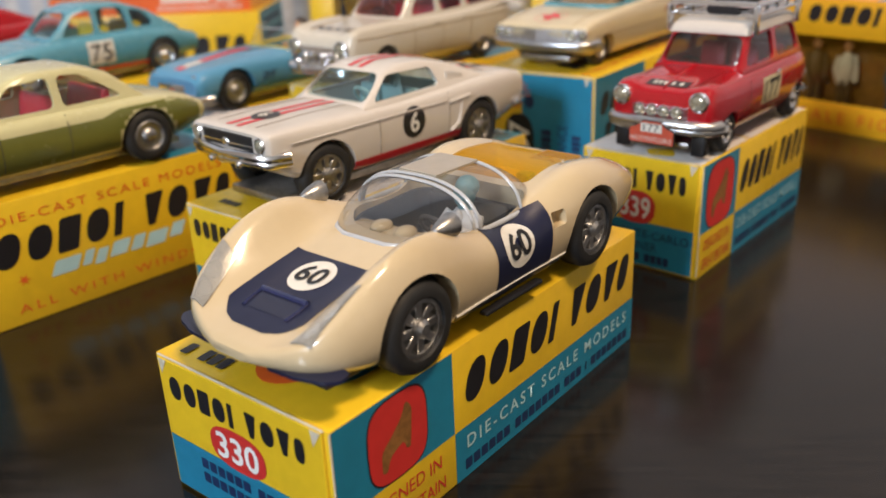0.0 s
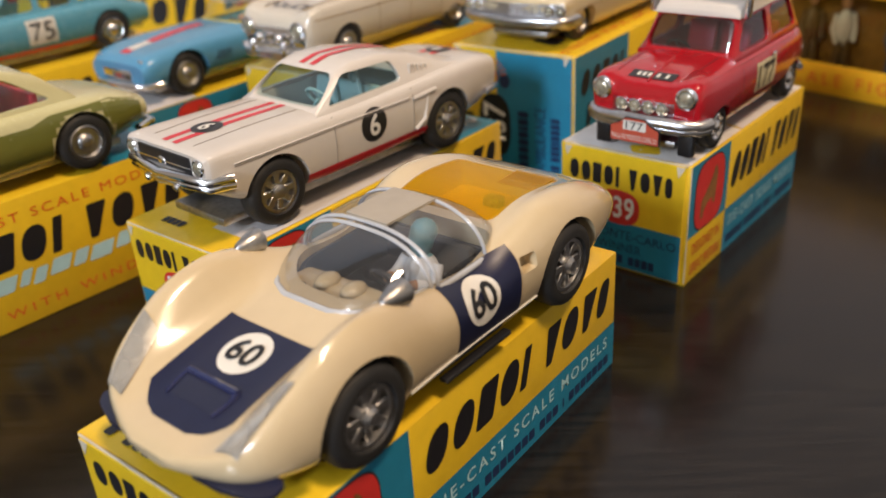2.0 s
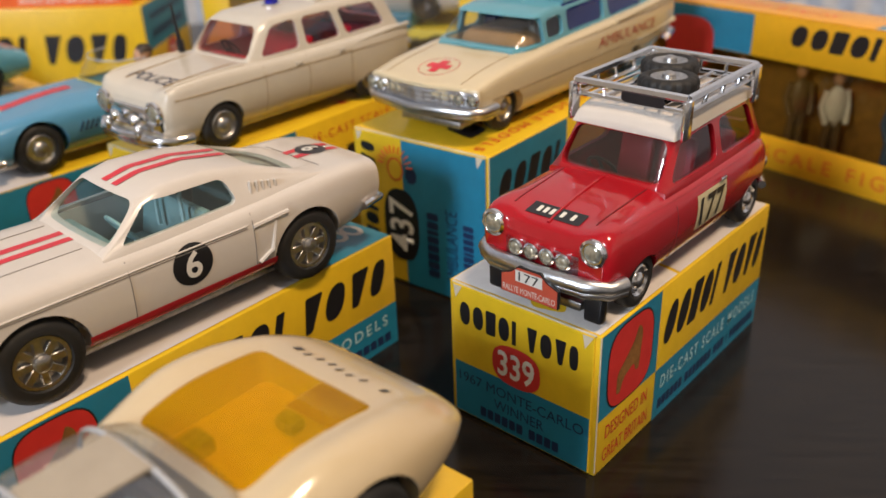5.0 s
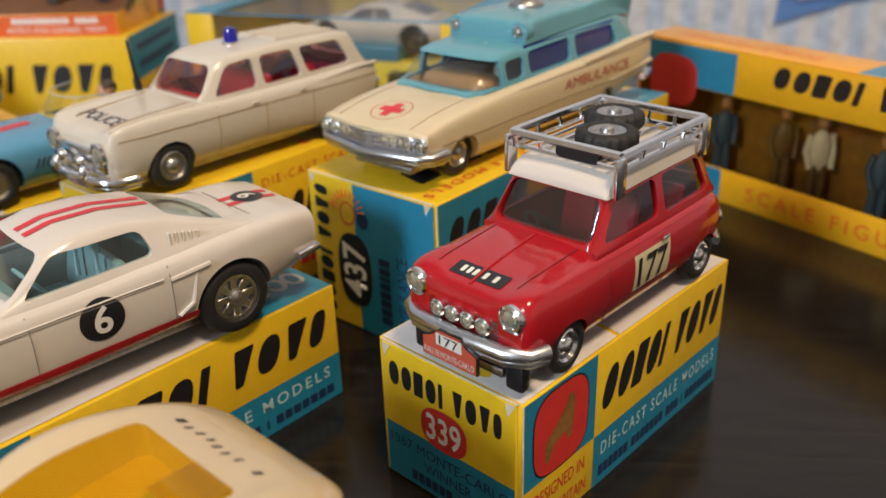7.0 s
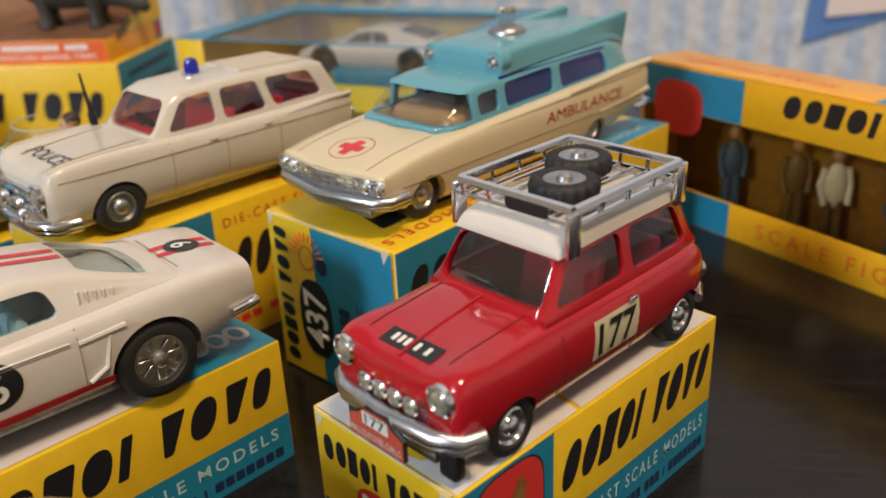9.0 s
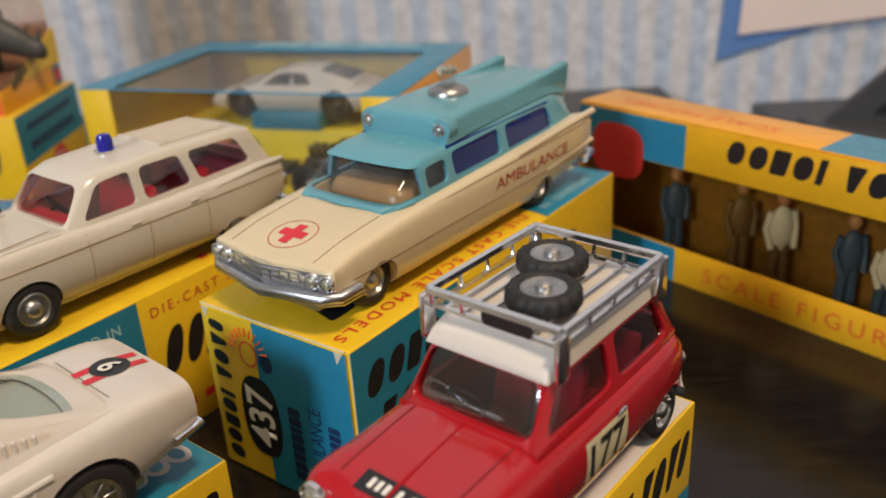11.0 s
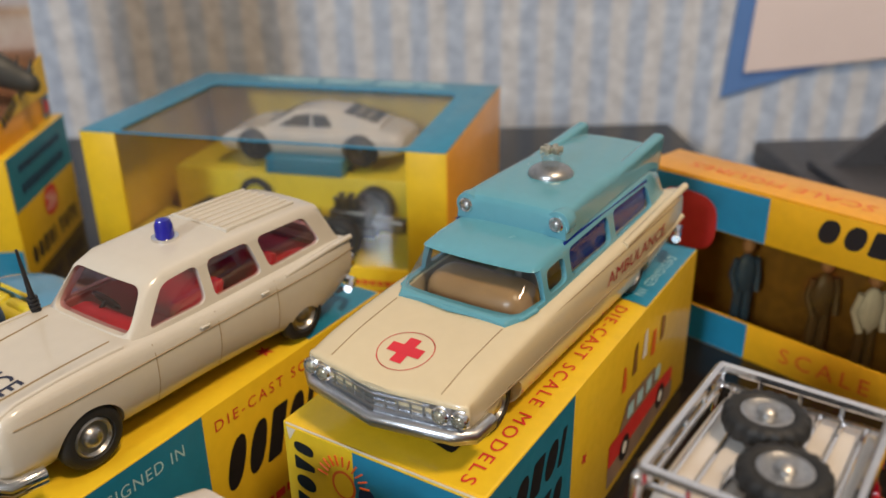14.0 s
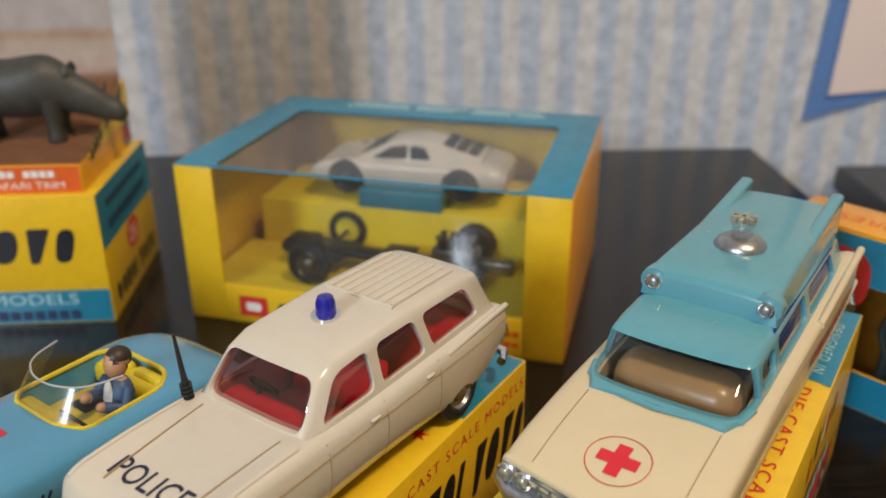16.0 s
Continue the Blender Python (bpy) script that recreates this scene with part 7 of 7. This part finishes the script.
    for x, z0, z1 in ((14.8, 6, 19), (-1.2, 6, 19), (-18.4, 7, 19)):
        part("door_line", rod([(x, side_y(ESTATE, x, z) + 0.02, z) for z in np.linspace(z0, z1, 6)], 0.13, 4), TAN_LINE, car)
    part("waist_crease", rod([(x, side_y(ESTATE, x, 16.4) + 0.03, 16.4) for x in np.linspace(44, -46, 16)], 0.2, 5), TAN_LINE, car)
    part("door_handle", join(slab(1.2, 3.6, 16.2, 16.9, 17.2, 17.7, 0.2), slab(-16, -13.6, 16.2, 16.9, 17.4, 17.9, 0.2)), POLICE_PAINT, car)
    part("grille", slab(45.6, 48, -13.6, 13.6, 7.5, 14.2, 1.2), CHROME, car, "full-width plated grille")
    for s in (-1, 1):
        lamp_round(car, "headlight", 47.8, s * 11.4, 13.4, 3.1)
        part("overrider", ball(50.2, s * 7.0, 8.2, 1.2, 1.2, 2.4), CHROME, car)
        part("spot_lamp", ball(49.6, s * 4.4, 11.0, 1.2, 1.7, 1.7), CHROME, car)
        part("tail_light", ball(-46, s * 14, 13, 1.2, 1.6, 2.2), CHROME, car)
    bow = [(41, -17, 6.6), (46.5, -16, 6.6), (49.4, -11, 6.6), (50, 0, 6.6), (49.4, 11, 6.6), (46.5, 16, 6.6), (41, 17, 6.6)]
    part("front_bumper", join(rod(bow, 1.4, 8), turned(rod(bow, 0.9, 8), Matrix.Translation((0, 0, -1.4)))), CHROME, car, "bright plated bumper", 60)
    part("rear_bumper", rod([(-42, 16.4, 7), (-46.4, 14.6, 7), (-47.2, 0, 7), (-46.4, -14.6, 7), (-42, -16.4, 7)], 1.1, 8), CHROME, car, "", 60)
    return car


police_car()

# light blue open roadster ----------------------------------------------
ROAD = [
    (44, 5.5, 8, 11.5, 13, 13.2, 12, 15, 13, 8), (41, 4.4, 8, 13.4, 15.2, 15.4, 13, 16, 13.6, 8), (30, 4, 8.5, 15.0, 17.2, 17.0, 13.5, 16.6, 13.8, 8), (16, 3.8, 8.5, 15.2, 17.4, 18.4, 13.5, 16.4, 13.6, 8), (4, 3.8, 8.5, 15.0, 17.2, 18.6, 13.5, 16.4, 13.6, 9),
    (-14, 3.8, 8.5, 15.0, 17.4, 18.4, 13.5, 16.5, 13.6, 9), (-28, 4.2, 9, 15.4, 17.8, 18.4, 13.5, 16.6, 13.4, 8), (-38, 5.5, 9, 13.5, 15.2, 16.0, 12.5, 15.4, 12.6, 7), (-43, 7.5, 9.5, 11, 12, 12.4, 10, 12.6, 10.4, 6)]


def roadster():
    ox, oy, yaw, z0 = -76.0, 340.5, -127.5, 31.9
    car = thing("toy_roadster", ox, oy, z0, yaw, "light blue open toy roadster with yellow seats", "toy car", "toy cars")
    tub = prism(rounded([(1, -7), (-2, -12), (-21, -12), (-25, -8), (-25, 8), (-21, 12), (-2, 12), (1, 7)], 3), 8, 40, "z")
    part("body", carve(hull(ROAD), *arches((27, -27), 8.4, 9.8), ("-", tub)), SKY_PAINT, car, "", 40)
    for x in (27, -27):
        for s in (-1, 1):
            wheel(car, x, s * 13.2, 7.2, 4.8, DULL_METAL)
        part("axle", rod([(x, -13, 7.2), (x, 13, 7.2)], 0.7), DULL_METAL, car)
    part("base_plate", slab(-38, 38, -10, 10, 2.2, 4.2, 0.5), DULL_METAL, car)
    for x0, x1, mat_ in ((40.5, 37.5, RED_DECAL), (37.5, 30, WHITE_DECAL), (30, 8, RED_DECAL)):
        part("stripe", lay_top(strip(x0, x1, -2.2, 2.2, 8, 3), ROAD, 0.1), mat_, car, "", 60)
    part("tub", slab(-24.6, 0.6, -11.7, 11.7, 7.2, 11.0, 0.4), YELLOW_SEAT, car)
    part("rear_shelf", slab(-24.8, -18.5, -11.4, 11.4, 10.8, 17.0, 2.2, 3), YELLOW_SEAT, car, "yellow padded shelf behind the seats", 50)
    part("dashboard", slab(-3.5, 0.4, -10, 10, 10.8, 17.4, 1.2), YELLOW_SEAT, car)
    for y in (-5.4, 5.4):
        part("seat", join(slab(-19, -9, y - 4.6, y + 4.6, 8.2, 11, 1.4), turned(slab(-1.6, 1.6, y - 4.8, y + 4.8, 0, 9.5, 1.4, 3), Matrix.Translation((-20.5, 0, 9)) @ Matrix.Rotation(radians(-14), 4, "Y"))), YELLOW_SEAT, car, "yellow seat", 50)
    part("cockpit_rim", rod([(x, y, top_z(ROAD, x, y) - 0.2) for x, y in rounded([(1, -7), (-2, -12), (-21, -12), (-25, -8), (-25, 8), (-21, 12), (-2, 12), (1, 7), (1, -7)], 2, 2)], 0.55, 6), YELLOW_SEAT, car)
    steering(car, -4.0, 5.4, 16.5, 3.0)
    wrap = soft([(-8, -13.4), (-0.5, -11), (2.6, -5), (3.2, 0), (2.6, 5), (-0.5, 11), (-8, 13.4)], 2)
    bm = bmesh.new()
    lo = [bm.verts.new((x, y, 17.6)) for x, y in wrap]
    hi = [bm.verts.new((x - 4.6, y * 0.9, 25.0)) for x, y in wrap]
    for k in range(len(wrap) - 1):
        bm.faces.new((lo[k], lo[k + 1], hi[k + 1], hi[k]))
    part("windscreen", bm, SCREEN, car, "clear wrapped windscreen", 60)
    part("screen_edge", rod([(x - 4.6, y * 0.9, 25.0) for x, y in wrap], 0.22, 6), CLEAR_RIB, car)
    for s in (-1, 1):
        lamp_round(car, "headlight", 42.0, s * 11.8, 12.4, 2.4)
        part("side_vent", join(*(rod([(15 - 1.6 * k, s * (side_y(ROAD, 15 - 1.6 * k, 10.5) + 0.05), 9.5), (13.6 - 1.6 * k, s * (side_y(ROAD, 14 - 1.6 * k, 12) + 0.05), 12.2)], 0.3, 5) for k in range(4))), NAVY, car)
    part("grille", slab(42.5, 44.6, -8, 8, 6.8, 11.4, 0.9), CHROME, car, "plated grille")
    bow = [(38, -16.4, 6.4), (42.5, -15, 6.4), (45.6, -9, 6.4), (46, 0, 6.4), (45.6, 9, 6.4), (42.5, 15, 6.4), (38, 16.4, 6.4)]
    part("front_bumper", rod(bow, 1.2, 8), CHROME, car, "bright plated bumper", 60)
    driver(*at_car(ox, oy, yaw, -14.0, 5.2), z0 + 10.5, yaw, FIGURE_BLUE, "small dark blue driver figure seated in the roadster", top=FIGURE_SKIN, size=1.25, crown_mat=HAIR_BROWN)
    return car


roadster()

# two-tone green saloon --------------------------------------------------
TWOTONE = [
    (48, 6, 9, 12.5, 14, 14, 11, 14, 12.6, 8), (44, 4.8, 9, 14.5, 16.4, 16.4, 12.5, 15.6, 13.6, 8), (30, 4.4, 9, 16.2, 18.4, 18.4, 13.5, 16.4, 14, 8), (14, 4, 9, 16.6, 18.8, 19.6, 13.5, 16.6, 14.2, 8), (-10, 4, 9, 16.6, 18.8, 19.6, 13.5, 16.6, 14.2, 8),
    (-28, 4.4, 9, 16.2, 18.6, 19.0, 13.5, 16.6, 14, 8), (-40, 5.5, 9.5, 14.6, 16.6, 17.2, 12.5, 15.6, 13.2, 8), (-47, 7.5, 10, 12.4, 13.8, 14.4, 10.5, 13.4, 11.6, 7)]
TWOTONE_TOP = [(17, 18.6, 19.0, 13.8, 12.4), (9, 18.6, 27.6, 13.9, 11.2), (2, 18.6, 29.4, 13.9, 11.3), (-12, 18.6, 29.2, 13.9, 11.2), (-20, 18.6, 26.6, 13.8, 11.2), (-28.5, 18.6, 19.4, 13.2, 12)]


def green_car():
    car = thing("toy_saloon", -114.0, 223.0, 34.9, -130.2, "two-tone pale and olive green toy saloon with red seats", "toy car", "toy cars")
    side = [[(13.6, 19.6), (7.4, 26.6), (-3.2, 27.6), (-3.2, 19.6)], [(-5.4, 19.6), (-5.4, 27.6), (-12, 27.2), (-22.4, 19.8)]]
    front = ([(-11.6, 19.6), (11.6, 19.6), (10, 27.4), (-10, 27.4)], 7, 40)
    rear = ([(-10.4, 20.8), (10.4, 20.8), (9.6, 27.4), (-9.6, 27.4)], -60, -16)
    saloon(car, TWOTONE, TWOTONE_TOP, PALE_GREEN, PALE_GREEN, CLEAR, RED_SEAT, (29, -27), 14.0, 7.4, 4.8, side, (front, rear), prism([(12, -12), (12, 12), (-18, 12), (-18, -12)], 7, 40, "z"), DULL_METAL)
    seats(car, RED_SEAT, (2, -12), 8, 11, 13)
    low = strip(44, -45, 0, 1, 60, 10)
    for v in low.verts:
        x = v.co.x
        top = 15.2 + (1.6 if x < -14 else 0) * min(1, (-14 - x) / 5) - 2.5 * max(0, (-36 - x) / 9)
        v.co.z = 5.6 + (top - 5.6) * v.co.y
    lay_side(low, TWOTONE, 0.12)
    gone = [f for f in low.faces if any(math.hypot(f.calc_center_median().x - ax, f.calc_center_median().z - 7.1) < 8.8 for ax in (29, -27))]
    bmesh.ops.delete(low, geom=gone, context="FACES")
    part("lower_paint", low, OLIVE, car, "olive green lower body", 60)
    for x in (13.4, -4.4):
        part("door_line", rod([(x, side_y(TWOTONE, x, z) + 0.1, z) for z in np.linspace(6, 18, 6)], 0.13, 4), DARK_SEAT, car)
    part("vent", ball(-22.5, 11.0, 19.2, 3.4, 1.2, 0.5), RED_SEAT, car)
    part("rear_bumper", rod([(-42, 15.8, 7), (-47.4, 13.6, 7), (-48.4, 0, 7), (-47.4, -13.6, 7), (-42, -15.8, 7)], 1.1, 8), CHROME, car, "", 60)
    return car


green_car()

# blue rally saloon with the number 75 ------------------------------------
BLUECAR = [
    (52, 5, 7.5, 10, 11, 11, 10, 13.4, 12, 7), (47, 4.4, 8, 12, 13.6, 13.4, 13, 16, 14, 8), (30, 4, 9, 15.4, 17.4, 17.2, 14, 17.4, 15, 8), (14, 3.8, 9, 16.6, 18.6, 19.0, 14, 17.4, 15, 9), (-14, 3.8, 9, 16.8, 18.8, 19.2, 14, 17.2, 14.6, 9), (-32, 4.4, 9, 16.0, 18, 18.2, 13, 16, 13.6, 8), (-46, 6.5, 9, 12.6, 14.2, 14.6, 11, 14, 12, 7)]
BLUECAR_TOP = [(18, 18.4, 19, 14.4, 13), (8, 18.4, 28.4, 14.4, 11.8), (0, 18.4, 30.6, 14.4, 12), (-14, 18.4, 30.2, 14.2, 11.6), (-26, 18.4, 26, 13.8, 11), (-38, 17.6, 18.6, 12.6, 10.6)]


def blue_saloon():
    car = thing("toy_rally_saloon", -153.5, 347.8, 37.9, -129.7, "dull blue toy rally saloon with the number 75, on its carton", "toy car", "toy cars")
    side = [[(13.6, 19.6), (6.6, 27.4), (-0.6, 28.6), (-0.6, 19.6)], [(-2.6, 19.6), (-2.6, 28.6), (-14, 28.2), (-15.4, 19.6)], [(-17.4, 19.8), (-17, 27.4), (-23, 25.8), (-27, 20.2)]]
    front = ([(-12, 19.6), (12, 19.6), (10.6, 28.0), (-10.6, 28.0)], 6, 40)
    saloon(car, BLUECAR, BLUECAR_TOP, PALE_BLUE_PAINT, PALE_BLUE_PAINT, CLEAR, YELLOW_SEAT, (30, -28), 14.2, 7.2, 4.6, side, (front,), prism([(12, -12), (12, 12), (-24, 12), (-24, -12)], 7, 40, "z"))
    seats(car, YELLOW_SEAT, (0, -14), 8, 11.5, 13)
    field = strip(5.5, -5.5, 0, 1, 8, 6)
    for v in field.verts:
        v.co.z = 8.0 + 9.0 * v.co.y
    part("door_field", lay_side(field, BLUECAR, 0.1), WHITE_DECAL, car, "white number panel", 60)
    part("number", lay_side(turned(lettering("75", 6.6, 8.6), on_left(0, 0, 12.6)), BLUECAR, 0.4), BLACK_DECAL, car, smooth=0)
    low = strip(20, -22, 0, 1, 12, 2)
    for v in low.verts:
        v.co.z = 4.4 + 2.2 * v.co.y
    part("sill_stripe", lay_side(low, BLUECAR, 0.1), RED_DECAL, car, "red sill", 60)
    for s in (-1, 1):
        lamp_round(car, "headlight", 47.5, s * 12.4, 11.6, 2.2)
    return car


blue_saloon()


# contents of the display carton ------------------------------------------
SHELL = [
    (44, 5, 7, 9, 10, 10, 12, 15, 13, 8), (40, 4, 7, 11.5, 13, 12.5, 14, 17, 14.5, 8), (27, 3.6, 8, 14, 16.4, 14.8, 15, 18, 15, 9), (12, 3.4, 8, 14.4, 16.4, 16.4, 15, 18, 15, 10), (-10, 3.4, 8, 14.6, 16.6, 17, 15, 18, 15, 10), (-28, 3.6, 8, 15, 17.4, 17.6, 15, 18.2, 15, 10), (-42, 5.5, 9, 13, 15, 15.4, 13, 16, 13.6, 9), (-45, 7, 9, 11.5, 12.6, 13, 11, 14, 12, 8)]
SHELL_TOP = [(22, 15.8, 16.2, 14, 12), (8, 16, 23.4, 14.2, 10.8), (-2, 16, 24.6, 14.2, 10.6), (-14, 16.4, 23.8, 14.2, 10.6), (-34, 17, 18.4, 13.4, 11)]


def shown_coupe():
    x, y = at_box(2, -16)
    car = thing("toy_coupe_shell", x, y, 34.2, display_yaw, "white toy coupe body with black windows inside a carton", "toy car", "toy cars")
    car.scale = (0.88, 0.88, 0.88)
    part("body", carve(hull(SHELL), *arches((26, -26), 8.6, 11)), WHITE_PAINT, car, "", 40)
    part("roof", cabin(SHELL_TOP, 0, 0.6), WHITE_PAINT, car, "", 40)
    for s in (-1, 1):
        part("side_window", prism(rounded([(14, 17.2), (6, 22.0), (-1, 22.8), (-1, 17.4)], 0.8), min(s * 11.2, s * 14.6), max(s * 11.2, s * 14.6), "y"), BLACK_PLASTIC, car, "black side window", m=Matrix.Translation((0, s * -0.35, 0)))
        part("side_window", prism(rounded([(-3, 17.4), (-3, 22.8), (-9, 22.2), (-12, 17.8)], 0.8), min(s * 11.2, s * 14.6), max(s * 11.2, s * 14.6), "y"), BLACK_PLASTIC, car, "black side window", m=Matrix.Translation((0, s * -0.35, 0)))
        for ax in (26, -26):
            wheel(car, ax, s * 14.6, 7.8, 5.4, BLACK_PLASTIC)
    part("windscreen", turned(slab(-6.6, 6.6, -9.6, 9.6, -0.3, 0.3, 0.2), Matrix.Translation((14.6, 0, 20.2)) @ Matrix.Rotation(radians(27), 4, "Y")), BLACK_PLASTIC, car, "black windscreen")
    for k in range(3):
        part("rear_louvre", turned(slab(-2.4, 2.4, -8.6, 8.6, -0.3, 0.3, 0.2), Matrix.Translation((-18.5 - 5.4 * k, 0, 22.9 - 1.45 * k)) @ Matrix.Rotation(radians(-15), 4, "Y")), BLACK_PLASTIC, car, "black rear louvre")


DARK_METAL = material("dark_plated_metal", (0.20, 0.19, 0.17), 0.3, metal=1.0, vary=0.2, size=900)


def bare_chassis():
    x, y = at_box(-3, 20)
    rig = thing("toy_chassis", x, y, 12.5, display_yaw - 4, "black toy chassis with bright engine inside a carton", "toy chassis", "toy cars")
    part("rail", join(slab(-32, 34, -4, 4, 5, 8, 1), slab(20, 40, -9, 9, 5, 7, 1), slab(-34, -14, -9, 9, 5, 7, 1)), BLACK_PLASTIC, rig)
    part("engine", join(slab(-30, -14, -5, 5, 8, 14, 1)), DARK_METAL, rig, "bright cast engine")
    for i in range(4):
        for j in (-1, 1):
            part("intake", lathe([(1.1, 0), (1.1, 3), (1.6, 4.2), (1.2, 4.3)], 12, "z"), DARK_METAL, rig, m=Matrix.Translation((-28 + 3.8 * i, j * 2.4, 14)))
    part("gearbox", slab(-44, -30, -3, 3, 6, 11, 1.2), DARK_METAL, rig)
    part("nose", slab(34, 46, -7, 7, 5, 10, 2), BLACK_PLASTIC, rig)
    part("seat", slab(-6, 6, -6, 6, 8, 9.4, 0.6), BLACK_PLASTIC, rig)
    for ax in (28, -24):
        part("axle", rod([(ax, -17, 7.6), (ax, 17, 7.6)], 0.8), DARK_METAL, rig)
        for s in (-1, 1):
            wheel(rig, ax, s * 17, 8.2, 6.4, DARK_METAL)


shown_coupe()
bare_chassis()


def red_sports():
    rows = [(x, zb, zm, zs, zf, zt, wb, ws, yf, yh) for x, zb, zm, zs, zf, zt, wb, ws, yf, yh in ROAD]
    car = thing("toy_sports_car", -226.0, 400.0, 37.9, -129.0, "dark red toy sports car on its carton", "toy car", "toy cars")
    part("body", carve(hull(rows), *arches((27, -27), 8.4, 9.8)), RED_PAINT, car, "", 40)
    part("roof", cabin([(8, 17, 17.6, 13, 12), (0, 17, 24, 13.4, 10), (-10, 17, 24.6, 13.4, 10), (-24, 17.4, 18.4, 12.8, 11)], 0, 0.8), RED_PAINT, car, "", 40)
    for ax in (27, -27):
        for s in (-1, 1):
            wheel(car, ax, s * 13.2, 7.2, 4.8, DULL_METAL)


red_sports()
sports_box = plain_carton(-226.0, 400.0, -129.0, 100.0, 42.0, 37.0, "314", (None,), "yellow printed toy carton under the dark red sports car")
